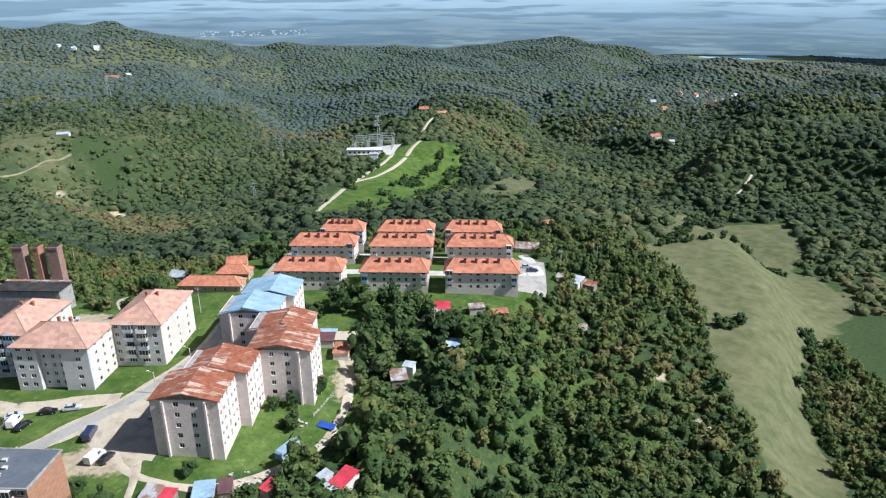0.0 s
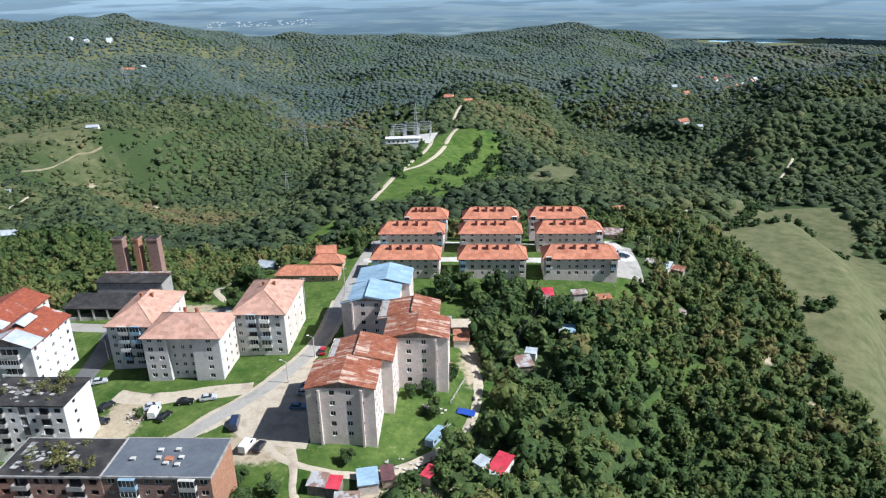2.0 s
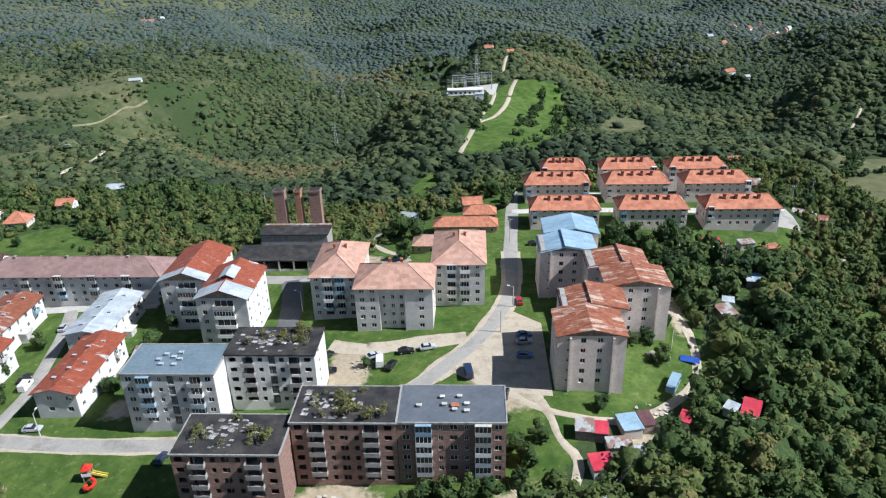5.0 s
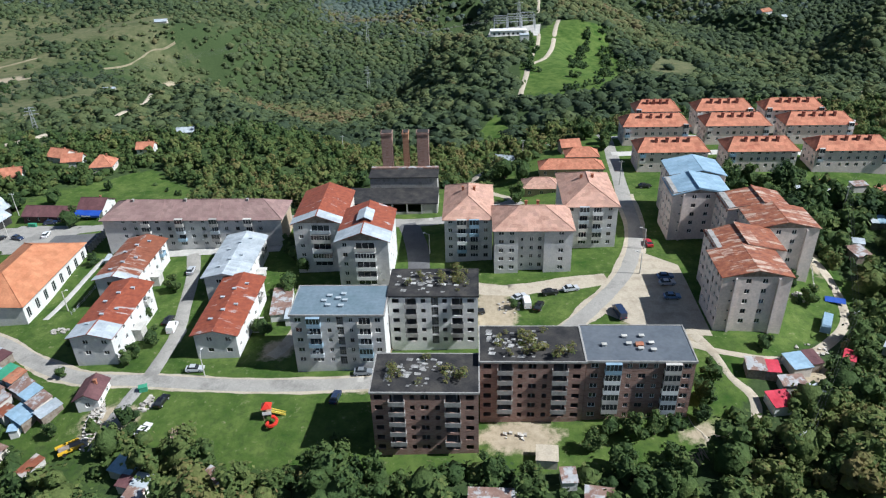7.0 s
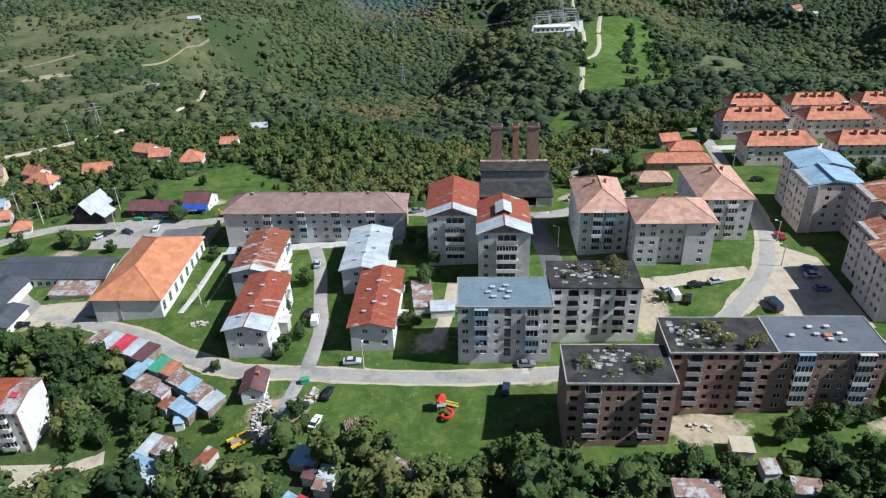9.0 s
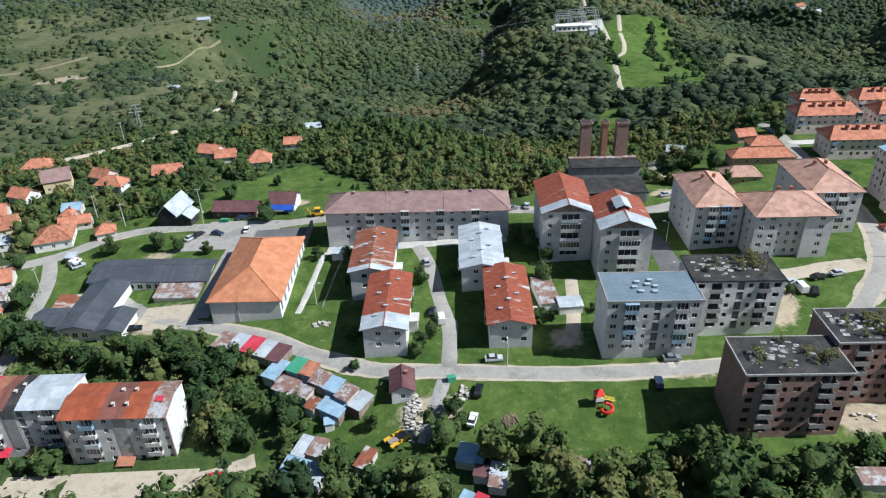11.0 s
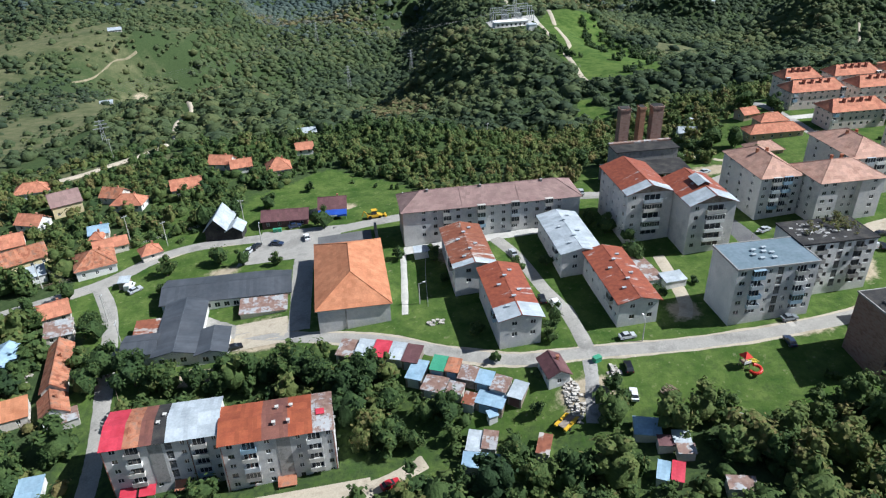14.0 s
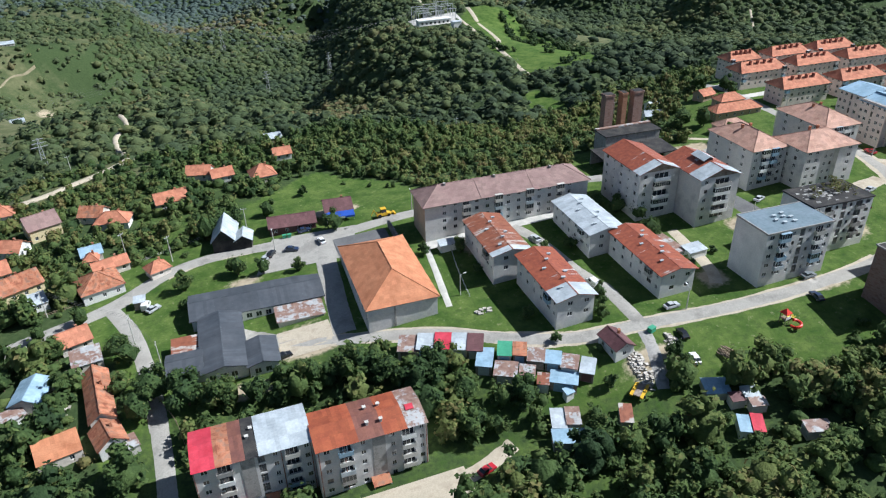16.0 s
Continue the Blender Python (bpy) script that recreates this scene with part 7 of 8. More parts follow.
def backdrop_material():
    """Glowing farmland and sky with haze painted in: bands of blue distance, pale fields, a lighter sky above."""
    m = bpy.data.materials.new("painted_hazy_distance")
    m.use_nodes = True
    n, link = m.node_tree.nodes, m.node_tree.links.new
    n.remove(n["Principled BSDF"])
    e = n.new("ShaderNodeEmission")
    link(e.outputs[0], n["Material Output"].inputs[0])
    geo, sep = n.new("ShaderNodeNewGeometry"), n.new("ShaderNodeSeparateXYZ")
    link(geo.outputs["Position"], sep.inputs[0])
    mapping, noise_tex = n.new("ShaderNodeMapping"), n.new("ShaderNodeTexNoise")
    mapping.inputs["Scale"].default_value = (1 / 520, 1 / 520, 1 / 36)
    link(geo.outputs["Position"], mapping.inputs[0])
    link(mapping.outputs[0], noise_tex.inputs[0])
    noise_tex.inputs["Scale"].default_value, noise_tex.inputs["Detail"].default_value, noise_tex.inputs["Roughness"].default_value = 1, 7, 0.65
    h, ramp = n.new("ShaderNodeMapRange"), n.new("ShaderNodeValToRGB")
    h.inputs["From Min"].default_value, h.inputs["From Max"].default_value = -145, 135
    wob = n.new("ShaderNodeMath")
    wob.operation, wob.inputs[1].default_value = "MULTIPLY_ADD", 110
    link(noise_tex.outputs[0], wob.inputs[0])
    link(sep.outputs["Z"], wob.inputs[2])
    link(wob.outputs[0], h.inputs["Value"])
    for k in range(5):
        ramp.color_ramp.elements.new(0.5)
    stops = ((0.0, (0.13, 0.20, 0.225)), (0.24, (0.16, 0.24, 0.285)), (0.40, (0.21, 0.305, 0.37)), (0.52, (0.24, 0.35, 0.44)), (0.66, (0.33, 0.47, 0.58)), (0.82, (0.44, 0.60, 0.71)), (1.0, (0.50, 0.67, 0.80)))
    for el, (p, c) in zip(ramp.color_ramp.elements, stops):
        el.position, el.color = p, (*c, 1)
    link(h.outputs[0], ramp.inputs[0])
    fields, cut, low, mul, mix = n.new("ShaderNodeTexNoise"), n.new("ShaderNodeMapRange"), n.new("ShaderNodeMapRange"), n.new("ShaderNodeMath"), n.new("ShaderNodeMix")
    stretch = n.new("ShaderNodeMapping")
    stretch.inputs["Scale"].default_value = (1 / 190, 1 / 190, 1 / 12)
    link(geo.outputs["Position"], stretch.inputs[0])
    link(stretch.outputs[0], fields.inputs[0])
    fields.inputs["Scale"].default_value, fields.inputs["Detail"].default_value = 1, 5
    cut.inputs["From Min"].default_value, cut.inputs["From Max"].default_value = 0.48, 0.60
    link(fields.outputs[0], cut.inputs["Value"])
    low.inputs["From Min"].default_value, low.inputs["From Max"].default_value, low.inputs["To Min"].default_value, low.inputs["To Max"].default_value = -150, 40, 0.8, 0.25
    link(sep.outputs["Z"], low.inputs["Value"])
    mul.operation = "MULTIPLY"
    link(cut.outputs[0], mul.inputs[0])
    link(low.outputs[0], mul.inputs[1])
    mix.data_type = "RGBA"
    link(mul.outputs[0], mix.inputs["Factor"])
    link(ramp.outputs[0], mix.inputs["A"])
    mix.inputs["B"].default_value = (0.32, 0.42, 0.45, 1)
    wood, wood_cut, wood_mix = n.new("ShaderNodeTexNoise"), n.new("ShaderNodeMapRange"), n.new("ShaderNodeMix")
    wood_map = n.new("ShaderNodeMapping")
    wood_map.inputs["Scale"].default_value, wood_map.inputs["Location"].default_value = (1 / 420, 1 / 420, 1 / 26), (7, 3, 2)
    link(geo.outputs["Position"], wood_map.inputs[0])
    link(wood_map.outputs[0], wood.inputs[0])
    wood.inputs["Scale"].default_value, wood.inputs["Detail"].default_value = 1, 6
    wood_cut.inputs["From Min"].default_value, wood_cut.inputs["From Max"].default_value, wood_cut.inputs["To Max"].default_value = 0.50, 0.56, 0.55
    link(wood.outputs[0], wood_cut.inputs["Value"])
    wood_mix.data_type = "RGBA"
    link(wood_cut.outputs[0], wood_mix.inputs["Factor"])
    link(mix.outputs["Result"], wood_mix.inputs["A"])
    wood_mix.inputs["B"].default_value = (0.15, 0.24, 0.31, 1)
    # a pale far town: a belt of tiny specks
    town, near_x, near_z, speck = n.new("ShaderNodeTexVoronoi"), n.new("ShaderNodeMath"), n.new("ShaderNodeMath"), n.new("ShaderNodeMath")
    town_map = n.new("ShaderNodeMapping")
    town_map.inputs["Scale"].default_value = (1 / 15, 1 / 15, 1 / 7)
    link(geo.outputs["Position"], town_map.inputs[0])
    link(town_map.outputs[0], town.inputs[0])
    town.inputs["Scale"].default_value = 1
    near_x.operation, near_x.inputs[1].default_value, near_x.inputs[2].default_value = "COMPARE", -930, 210
    near_z.operation, near_z.inputs[1].default_value, near_z.inputs[2].default_value = "COMPARE", -78, 11
    speck.operation, speck.inputs[1].default_value = "LESS_THAN", 0.34
    link(sep.outputs["X"], near_x.inputs[0])
    link(sep.outputs["Z"], near_z.inputs[0])
    link(town.outputs["Distance"], speck.inputs[0])
    both, belt, town_mix = n.new("ShaderNodeMath"), n.new("ShaderNodeMath"), n.new("ShaderNodeMix")
    both.operation = belt.operation = "MULTIPLY"
    link(near_x.outputs[0], both.inputs[0])
    link(near_z.outputs[0], both.inputs[1])
    link(both.outputs[0], belt.inputs[0])
    link(speck.outputs[0], belt.inputs[1])
    town_mix.data_type = "RGBA"
    link(belt.outputs[0], town_mix.inputs["Factor"])
    link(wood_mix.outputs["Result"], town_mix.inputs["A"])
    town_mix.inputs["B"].default_value = (0.55, 0.62, 0.66, 1)
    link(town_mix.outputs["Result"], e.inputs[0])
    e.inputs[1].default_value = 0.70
    return m


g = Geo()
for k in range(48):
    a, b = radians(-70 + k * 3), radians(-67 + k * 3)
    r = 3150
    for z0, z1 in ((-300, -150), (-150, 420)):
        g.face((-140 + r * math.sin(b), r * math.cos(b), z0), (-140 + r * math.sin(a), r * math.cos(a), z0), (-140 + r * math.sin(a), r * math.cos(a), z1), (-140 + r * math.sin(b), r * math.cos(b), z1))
solid("backdrop", g, backdrop_material(), "glowing backdrop painted as a hazy blue far plain under a pale sky", "backdrop", kind="structure")
g = Geo()
rim = [(1030 + 165 * math.cos(w) * (1 + 0.2 * math.sin(3 * w)), 2780 + 90 * math.sin(w) * (1 + 0.2 * math.cos(2 * w))) for w in [2 * math.pi * k / 40 for k in range(40)]]
level = float(land(*np.array(rim).T).mean()) + 0.4
rim = [(x, y, level) for x, y in rim]
g.face(*rim)
solid("water", g, LAKE, "pale turquoise lake between the far hills", "lake", kind="structure")



# ---- trees and woods ----
def ball(level):
    bm = bmesh.new()
    bmesh.ops.create_icosphere(bm, subdivisions=level, radius=1)
    v, f = np.array([p.co[:] for p in bm.verts]), np.array([[q.index for q in p.verts] for p in bm.faces])
    bm.free()
    return v, f


def dome(sides=5):
    """An open lump: two rings and a tip."""
    v = [(math.cos(6.283 * (k + 0.5 * r) / sides) * w, math.sin(6.283 * (k + 0.5 * r) / sides) * w, h) for r, (w, h) in enumerate(((0.86, -0.5), (0.92, 0.25))) for k in range(sides)] + [(0, 0, 1)]
    f = []
    for k in range(sides):
        j = (k + 1) % sides
        f += [(k, j, sides + k), (j, sides + j, sides + k), (sides + k, sides + j, 2 * sides)]
    return np.array(v, float), np.array(f)


def crown_template(rng, lumps, leaves, big=1.0, core=0.34, shade=0.0, lumpy=True, fine=False):
    """A crown of uneven lumps with sprays of leaves standing out of them; about 1 high and wide, foot at 0."""
    bv, bf = ball(1) if fine else dome()
    vs, fs, ts, n = [], [], [], 0
    centres = []
    lean = rng.normal(0, 0.05, 2)
    for i in range(lumps):
        if i == 0:
            c, r = np.array([0, 0, 0.45]), core * (1.2 if lumps < 3 else 1.0)
        else:
            w, up = rng.uniform(0, 2 * math.pi), rng.uniform(0.15, 0.9)
            out = rng.uniform(0.16, 0.40) * (1.2 - 0.9 * abs(up - 0.4))
            c, r = np.array([math.cos(w) * out + lean[0] * up, math.sin(w) * out + lean[1] * up, up]), rng.uniform(0.10, 0.20)
        v = bv * r * (1 + rng.normal(0, 0.2, (len(bv), 1))) * [1, 1, 1.05] + c
        centres.append((c, r))
        if not lumpy:
            continue
        vs.append(v)
        # Lumps take a darker tint than the leaves: inner shade painted into the crown.
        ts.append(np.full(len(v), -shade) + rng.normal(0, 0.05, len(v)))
        fs.append(bf + n)
        n += len(v)
    for i in range(leaves):
        c, r = centres[rng.integers(len(centres))]
        d = rng.normal(0, 1, 3)
        d[2] = abs(d[2]) * 0.9 + 0.1 if rng.random() < 0.75 else d[2]
        d /= np.linalg.norm(d)
        p = c + d * r * rng.uniform(0.75, 1.5)
        up = d + np.array([0, 0, 0.5]) + rng.normal(0, 0.45, 3)
        a = np.cross(up, rng.normal(0, 1, 3))
        a /= np.linalg.norm(a)
        b = np.cross(up / np.linalg.norm(up), a)
        s, q = rng.uniform(0.04, 0.10) * big, rng.uniform(0.45, 0.9)
        vs.append(np.array([p - a * s, p + b * s * q, p + a * s, p - b * s * q]))
        fs.append(np.array([[n, n + 1, n + 2], [n, n + 2, n + 3]]))
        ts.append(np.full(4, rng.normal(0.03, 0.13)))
        n += 4
    return np.concatenate(vs), np.concatenate(fs), np.concatenate(ts)


def canopy(name, label, template_list, xs, ys, heights, widths, tints, mat, seed, sink=0.0):
    """Many trees as one mesh of kind stuff."""
    rng = np.random.default_rng(seed)
    z = land(xs, ys)
    which = rng.integers(len(template_list), size=len(xs))
    V, Fa, T, base = [], [], [], 0
    for k, (tv, tf, tt) in enumerate(template_list):
        i = np.nonzero(which == k)[0]
        if not len(i):
            continue
        w = rng.uniform(0, 2 * math.pi, len(i))
        c, s = np.cos(w)[:, None], np.sin(w)[:, None]
        x = (tv[:, 0] * c - tv[:, 1] * s) * widths[i, None] + xs[i, None]
        y = (tv[:, 0] * s + tv[:, 1] * c) * widths[i, None] + ys[i, None]
        h = tv[:, 2][None] * heights[i, None] + (z[i] - sink * heights[i])[:, None]
        V.append(np.stack([x, y, h], -1).reshape(-1, 3))
        Fa.append((tf[None] + (np.arange(len(i)) * len(tv))[:, None, None] + base).reshape(-1, 3))
        T.append((tints[i, None] + tt[None]).reshape(-1))
        base += len(i) * len(tv)
    V, Fa, T = np.concatenate(V), np.concatenate(Fa), np.concatenate(T)
    me = bpy.data.meshes.new(name)
    me.vertices.add(len(V))
    me.vertices.foreach_set("co", V.astype(np.float32).reshape(-1))
    me.loops.add(Fa.size)
    me.loops.foreach_set("vertex_index", Fa.astype(np.int32).reshape(-1))
    me.polygons.add(len(Fa))
    me.polygons.foreach_set("loop_start", np.arange(0, Fa.size, 3, dtype=np.int32))
    me.update(calc_edges=True)
    me.attributes.new("tint", "FLOAT", "POINT").data.foreach_set("value", T.astype(np.float32))
    me.materials.append(mat)
    me.validate()
    return tagged(new(name, me), label, "trees", kind="stuff")


def blocked(px, py, margin=2.0):
    """True where a building or road keeps trees away."""
    out = np.zeros(px.shape, bool)
    for x, y, hw, hd, w in FOOTPRINTS:
        dx, dy = px - x, py - y
        a, b = dx * math.cos(w) + dy * math.sin(w), -dx * math.sin(w) + dy * math.cos(w)
        out |= (np.abs(a) < hw + margin) & (np.abs(b) < hd + margin)
    for c, width in LINES:
        near = (px > c[:, 0].min() - width) & (px < c[:, 0].max() + width) & (py > c[:, 1].min() - width) & (py < c[:, 1].max() + width)
        i = np.nonzero(near)[0]
        if len(i):
            d = np.min((px[i, None] - c[None, :, 0]) ** 2 + (py[i, None] - c[None, :, 1]) ** 2, 1)
            out[i] |= d < (width / 2 + margin) ** 2
    return out


def scatter(x0, x1, y0, y1, step, seed):
    rng = np.random.default_rng(seed)
    a, b = np.meshgrid(np.arange(x0, x1, step), np.arange(y0, y1, step))
    return (a.reshape(-1) + rng.uniform(-0.62, 0.62, a.size) * step, b.reshape(-1) + rng.uniform(-0.62, 0.62, a.size) * step), rng


def patchy(px, py, scale):
    """Slow waves between 0 and 1 for the mix of woods."""
    s = np.sin(px / scale + 1.7 * np.sin(py / scale * 0.7)) + np.sin(py / scale * 1.3 + 1.9 * np.sin(px / scale * 0.6)) + 0.7 * np.sin((px + py) / scale * 2.3)
    return np.clip(0.5 + s / 4.4, 0, 1)


rng0 = np.random.default_rng(5)
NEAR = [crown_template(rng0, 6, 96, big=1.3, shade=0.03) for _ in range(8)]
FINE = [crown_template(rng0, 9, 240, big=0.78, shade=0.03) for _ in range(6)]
SCRUB = [crown_template(rng0, 1, 22, big=1.4) for _ in range(6)]
MID = [crown_template(rng0, 2, 13, big=1.7) for _ in range(8)]
THIN = [crown_template(rng0, 1, 5, big=2.4) for _ in range(8)]
FAR = [crown_template(rng0, 1, 0) for _ in range(6)]

# single trees and shrubs in the village
def tree_meshes(seed, lumps, leaves, tone=None, core=0.36, lumpy=True, big=0.62):
    r = np.random.default_rng(seed)
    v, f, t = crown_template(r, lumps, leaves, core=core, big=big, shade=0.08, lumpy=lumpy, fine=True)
    me = bpy.data.meshes.new("crown")
    me.from_pydata(v.tolist(), [], f.tolist())
    me.attributes.new("tint", "FLOAT", "POINT").data.foreach_set("value", (t + (r.uniform(0.18, 0.5) if tone is None else tone)).astype(np.float32))
    me.materials.append(LEAVES)
    g = Geo().tube((0, 0, -0.05), (0.01, 0, 0.3), 0.035, 0.024, 7).tube((0.01, 0, 0.3), (0.05, 0.03, 0.6), 0.024, 0.01, 5)
    for k in range(4):
        w = k * 1.7
        g.tube((0.01, 0, 0.25 + 0.05 * k), (0.2 * math.cos(w), 0.2 * math.sin(w), 0.5 + 0.04 * k), 0.014, 0.006, 4)
    return g.mesh("trunk", BARK), me


TORN = material("torn_grey_felt", [(0.14, 0.14, 0.14), (0.42, 0.41, 0.39)], 0.8, 0.95, 8, 0.3, vary="island", amount=0.8)
TREES = [tree_meshes(50 + k, 9, 620) for k in range(5)]
SHRUBS = [tree_meshes(60 + k, 5, 260) for k in range(4)]
WISPY = [tree_meshes(70 + k, 5, 150, tone=0.84, core=0.2, lumpy=False, big=0.8) for k in range(3)]


def tree(x, y, h, w, label, shrub=False, z=None, seed=0, stock=None):
    r = random.Random(seed + int(x * 13 + y * 7))
    trunk, crown = r.choice(stock or (SHRUBS if shrub else TREES))
    root = thing("shrub" if shrub else "tree", x, y, ground_at(x, y) if z is None else z, r.uniform(0, 360), label, "shrub" if shrub else "tree")
    root.scale = (w, w, h)
    part("trunk", trunk, None, root)
    part("crown", crown, None, root, at=pose(0, 0, -0.12 if shrub else 0.05))


for x, y, h in ((-313, 139, 10), (-306, 137, 8), (-298, 135, 7), (-291, 138, 6), (-284, 134, 8), (-276, 132, 9), (-268, 128, 8), (-313, 188, 6), (-297, 189, 7), (-290, 186, 5), (-280, 183, 4), (-312, 178, 5), (-305, 216, 9), (-296, 220, 8), (-284, 226, 6), (-270, 240, 4),
                (-265, 203, 7), (-243, 175, 4), (-233, 171, 5), (-178, 156, 7), (-180, 136, 6), (-176, 166, 6), (-208, 134, 5), (-210, 129, 4.5), (-211, 126, 4), (-212, 158, 5), (-215, 146, 5), (-202, 160, 4), (-183, 178, 5), (-180, 172, 6), (-232, 160, 3), (-226, 122.5, 3), (-228, 134, 4),
                (-113, 205, 7), (-110, 222, 8), (-116, 228, 9), (-78, 246, 6), (-83, 262, 9), (-76, 254, 7), (-44, 208, 9), (-36, 211, 8), (-28, 208, 10), (-20, 214, 7), (-52, 203, 6), (-43, 213, 8), (-34, 204, 7), (-46, 152, 4), (-50, 150, 4), (-44, 144, 5), (-40, 158, 5), (-56, 150, 3),
                (-62, 124, 4), (-76, 114, 5), (-79, 108, 6), (-82, 112, 5), (-100, 100, 5), (-96, 99, 6), (-91, 100, 5), (-87, 101, 4), (-104, 96, 5), (-81, 103, 4), (-99, 90, 6), (-93, 86, 8), (-89, 93, 5), (-117, 88, 6), (-134, 88, 5), (-84, 118, 4), (-117, 142, 3),
                (-124, 90, 6), (-141, 86, 5), (-150, 84, 6), (-163, 89, 4), (-220, 106, 4), (-203, 107, 5), (-201, 104, 4), (-229, 96, 6), (-248, 106, 6), (-252, 116, 8), (-256, 124, 9), (-340, 182, 6), (-345, 168, 6), (-327, 160, 7), (-330, 166, 6), (-321, 144, 9), (-324, 139, 8), (-352, 168, 6), (-357, 190, 6), (-350, 178, 5), (-356, 160, 6)):
    tree(x, y, h, h * 0.95, "leafy green tree in the village", seed=1)
for k in range(70):
    r = random.Random(300 + k)
    x, y = r.choice(((-285, 130), (-215, 130), (-178, 150), (-45, 150), (-75, 110), (-60, 208), (-115, 240), (-240, 240), (-300, 205), (-150, 90), (-205, 108)))
    x, y = x + r.uniform(-14, 14), y + r.uniform(-10, 10)
    if not blocked(np.array([x]), np.array([y]), 0.6)[0]:
        tree(x, y, r.uniform(1.4, 3.0), r.uniform(1.8, 3.4), "low green garden shrub on the grass", True)
for x0, y0, x1, y1, z, n in ((-144, 98, -128, 106, 15.6, 9), (-124, 105.5, -107, 114, 16.8, 14), (-145, 130, -128, 138.5, 16.1, 16)):
    r = random.Random(int(x0))
    for k in range(n):
        h = r.uniform(1.0, 3.6)
        tree(r.uniform(x0, x1), r.uniform(y0, y1), h, h * r.uniform(0.8, 1.6), "yellowish shrub rooted on the derelict roof", True, z, 0, WISPY)
    g = Geo()
    for k in range(60):
        cx, cy, s = r.gauss((x0 + x1) / 2 - 3, 4), r.gauss((y0 + y1) / 2, 2.6), r.uniform(0.15, 0.8)
        cx, cy = min(max(cx, x0), x1), min(max(cy, y0), y1)
        g.slab((cx - s, cy - s * 0.5, z + 0.16), (cx + s * 0.7, cy - s * 0.7, z + 0.14), (cx + s, cy + s * 0.4, z + 0.15), (cx - s * 0.6, cy + s * 0.6, z + 0.17), 0.05)
    solid("roof_debris", g, TORN, "pale torn felt and debris on the derelict roof", "debris", kind="stuff")

# woods round the village
(px, py), rng = scatter(-430, 10, 62, 330, 5.2, 11)
(qx, qy), _ = scatter(10, 160, 62, 330, 4.4, 14)
px, py = np.concatenate([px, qx]), np.concatenate([py, qy])
keep = ~inside(px, py, VILLAGE) & ~inside(px, py, MEADOW) & ~blocked(px, py, 1.9)
for f in FIELDS:
    keep &= ~inside(px, py, f)
gaps = patchy(px + 300, py, 17)
keep &= rng.random(px.size) < np.where(gaps > 0.2, 0.97, 0.8)
px, py = px[keep], py[keep]
mix = patchy(px, py, 40)
size = (0.5 + 0.95 * rng.random(px.size) ** 1.4) * np.where(px > 10, 0.74, np.where((py > 205) & (px < -60), 0.68, 1.0))
wide = 6.8 * size * rng.uniform(0.85, 1.2, px.size)
tone = np.clip(0.27 + 0.38 * mix + np.where(py > 205, 0.15, 0.0) + rng.normal(0, 0.16, px.size), 0, 1)
front = (py < 124) & (px < -10)
kept = ~front | (rng.random(px.size) < 0.8)
px, py, size, wide, tone, front = (a[kept] for a in (px, py, size, wide, tone, front))
size, wide = size * np.where(front, 1.18, 1.0), wide * np.where(front, 1.18, 1.0)
canopy("woods", "dense mixed green woods on the slopes round the village", NEAR, px[~front], py[~front], 7.5 * size[~front], wide[~front], tone[~front], LEAVES, 21, 0.1)
canopy("woods", "leafy trees along the foot of the village", FINE, px[front], py[front], 7.5 * size[front], wide[front], tone[front], LEAVES, 24, 0.1)

# undergrowth between the trees
(px, py), rng = scatter(-430, 150, 62, 345, 4.4, 15)
keep = ~inside(px, py, VILLAGE) & ~inside(px, py, MEADOW) & ~blocked(px, py, 1.8)
for f in FIELDS[:2]:
    keep &= ~inside(px, py, f)
keep &= rng.random(px.size) < 0.72
px, py = px[keep], py[keep]
mix = patchy(px + 90, py, 25)
size = rng.uniform(0.5, 1.3, px.size)
canopy("undergrowth", "low green scrub and young trees on the slopes", SCRUB, px, py, 3.2 * size, 4.6 * size, np.clip(0.25 + 0.4 * mix + rng.normal(0, 0.15, px.size), 0, 1), LEAVES, 25, 0.1)

# hedges and bushes on the meadows
rng = np.random.default_rng(31)
hx, hy = [], []
for line, n in (([(132, 238), (140, 262), (148, 284)], 26), ([(96, 244), (100, 250)], 8), ([(112, 350), (150, 372), (178, 380)], 26), ([(72, 330), (100, 345), (128, 395)], 30), ([(-62, 450), (-52, 520), (-36, 590), (-30, 620)], 40), ([(-86, 470), (-88, 520), (-80, 600)], 26), ([(-70, 415), (-50, 430)], 10), ([(-40, 470), (-30, 520), (-18, 590), (-12, 640)], 60), ([(-30, 450), (-14, 520), (-4, 580)], 50), ([(-52, 500), (-46, 540), (-38, 585)], 24), ([(-92, 470), (-86, 520), (-78, 575)], 24), ([(118, 200), (124, 230)], 14), ([(-480, 470), (-520, 560), (-600, 640)], 40), ([(-560, 540), (-640, 600)], 25)):
    c = smooth_line(line)
    i = rng.integers(len(c), size=n)
    hx.append(c[i, 0] + rng.normal(0, 2.2, n))
    hy.append(c[i, 1] + rng.normal(0, 2.2, n))
hx, hy = np.concatenate(hx), np.concatenate(hy)
size = rng.uniform(0.5, 1.4, hx.size)
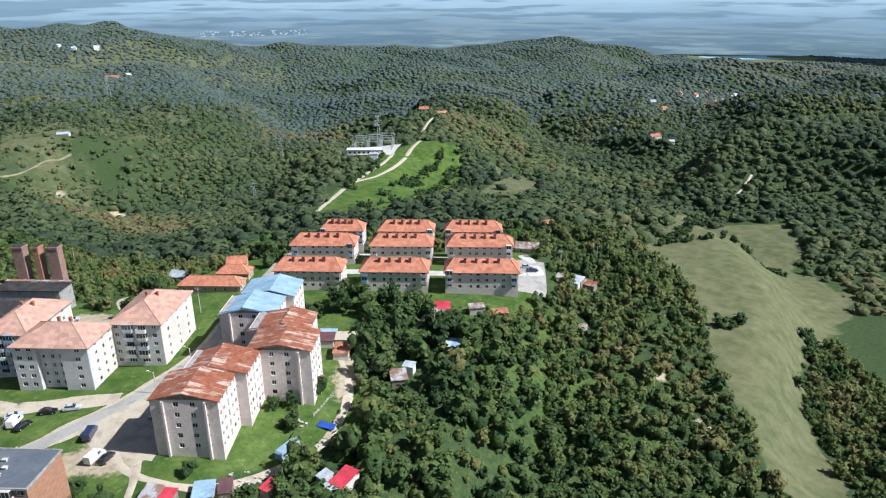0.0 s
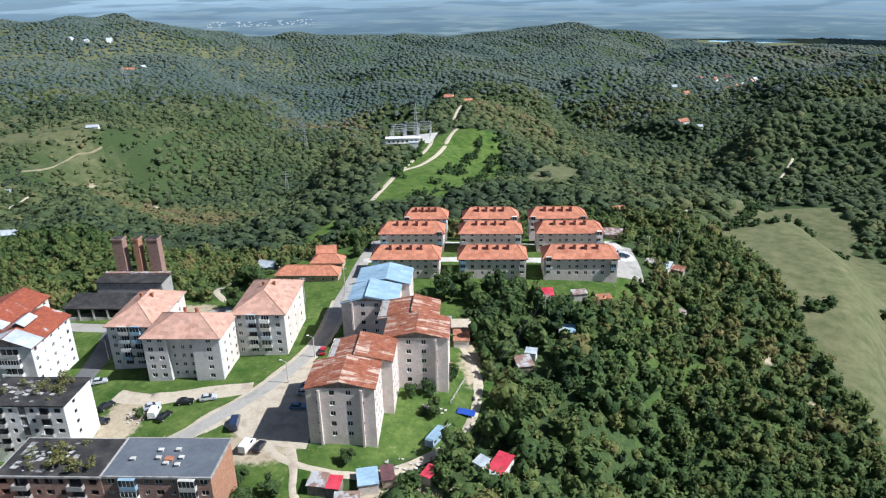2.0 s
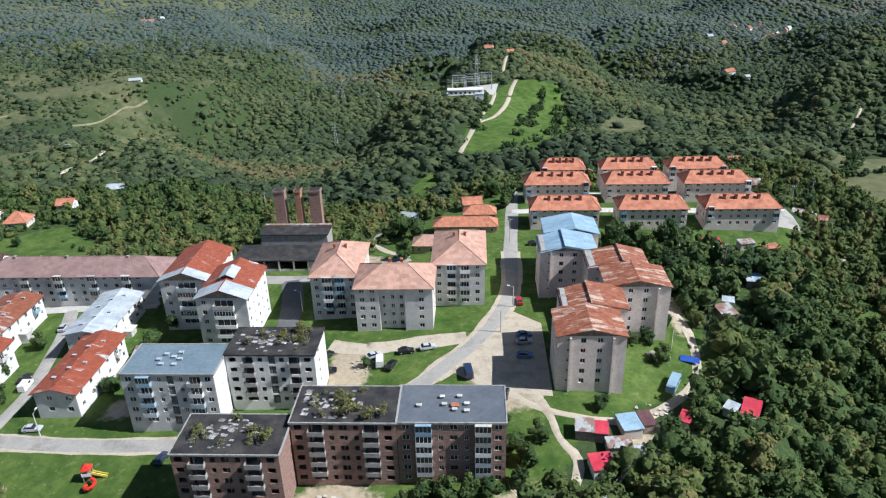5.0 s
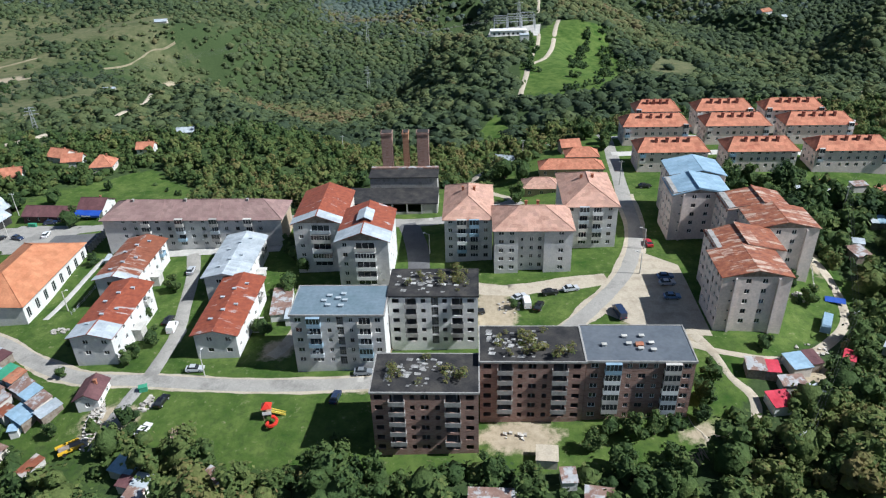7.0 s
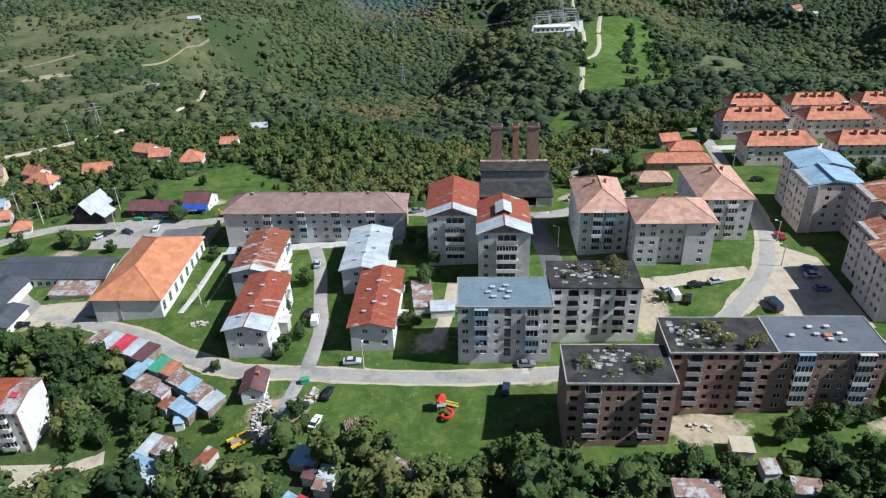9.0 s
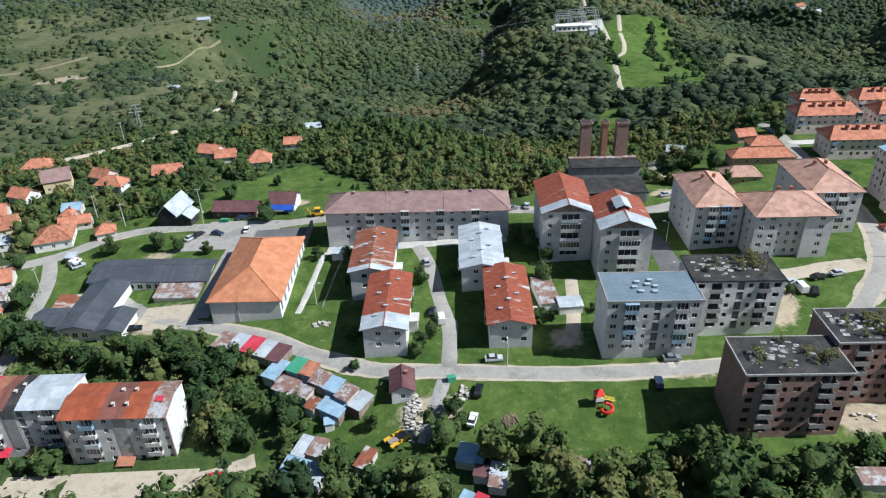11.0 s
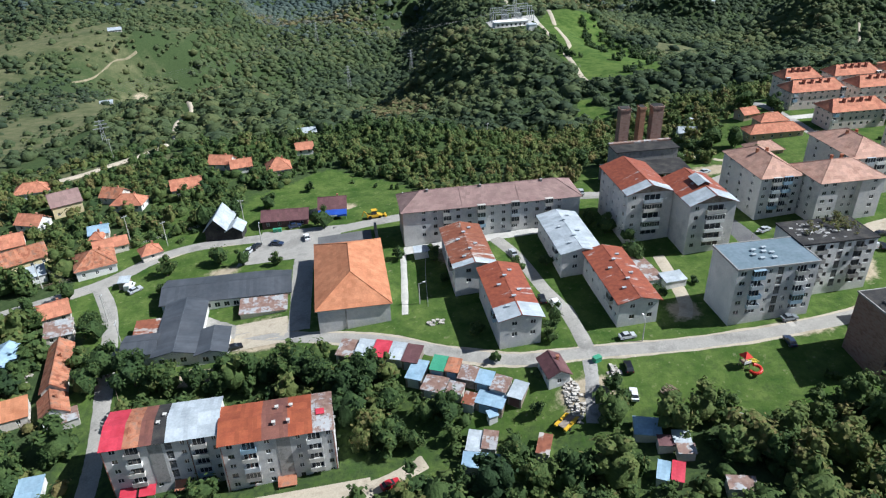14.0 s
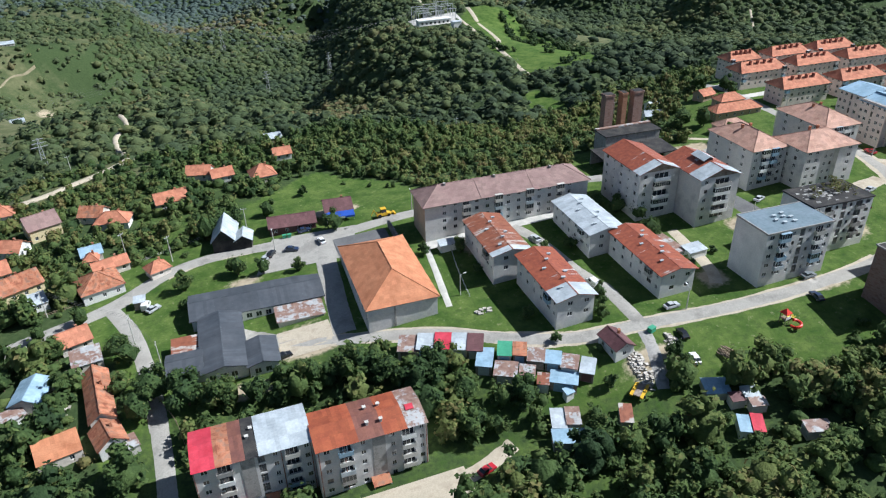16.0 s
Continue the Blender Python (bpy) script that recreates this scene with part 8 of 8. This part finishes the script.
canopy("hedges", "dark hedges and bushes across the meadows", NEAR, hx, hy, 4.0 * size, 4.6 * size, rng.uniform(0.1, 0.4, hx.size), LEAVES, 26, 0.1)

# the wooded hills behind
(px, py), rng = scatter(-1000, 800, 330, 1250, 7.0, 12)
keep = (np.abs(px + 100) < 240 + py * 0.72) & ~inside(px, py, MEADOW) & ~blocked(px, py, 2)
for i, f in enumerate(FIELDS):
    keep &= ~inside(px, py, f) | ((rng.random(px.size) < 0.10) & (i > 1))
west = (px < -400) & (patchy(px, py, 38) > 0.46) & (py < 1150)
keep &= ~(west & (rng.random(px.size) < 0.6))
px, py = px[keep], py[keep]
mix = patchy(px, py, 75)
size = (0.42 + 1.0 * rng.random(px.size) ** 1.7) * np.where((px < -400) & (py < 900), 0.72, 1.0)
tone = np.clip(0.08 + 0.5 * mix + rng.normal(0, 0.13, px.size) + np.where((px > -40) & (px < 60) & (py > 650) & (py < 1150), 0.2, 0.0) + np.where(patchy(px + 500, py, 120) > 0.78, 0.3, 0.0), 0, 1)
# Farther trees switch at random to the leaves with haze in their colour.
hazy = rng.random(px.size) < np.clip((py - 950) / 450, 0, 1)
for stock, zone, mat, seed in ((MID, ~hazy & (py < 640), HILL_LEAVES, 22), (THIN, ~hazy & (py >= 640), HILL_LEAVES, 28), (THIN, hazy, HAZED_LEAVES, 27)):
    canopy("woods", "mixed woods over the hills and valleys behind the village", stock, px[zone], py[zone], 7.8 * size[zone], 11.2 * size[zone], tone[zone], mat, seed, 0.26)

# woods far off, with haze blue in their leaf colour
(px, py), rng = scatter(-2300, 2300, 1180, 2850, 9.8, 13)
keep = (np.abs(px + 50) < 150 + py * 0.64) & (rng.random(px.size) < np.clip((py - 1150) / 130, 0, 0.97)) & (np.hypot((px - 1030) / 240, (py - 2760) / 170) > 1)
px, py = px[keep], py[keep]
mix = patchy(px, py, 150)
size = rng.uniform(0.7, 1.4, px.size)
canopy("woods", "far woods covering the distant hills", FAR, px, py, 7.5 * size, 13.5 * size, np.clip(0.1 + 0.45 * mix + rng.normal(0, 0.12, px.size) + np.where(np.hypot(px - 640, py - 1560) < 170, 0.4, 0.0), 0, 1), HAZED_LEAVES, 23, 0.35)
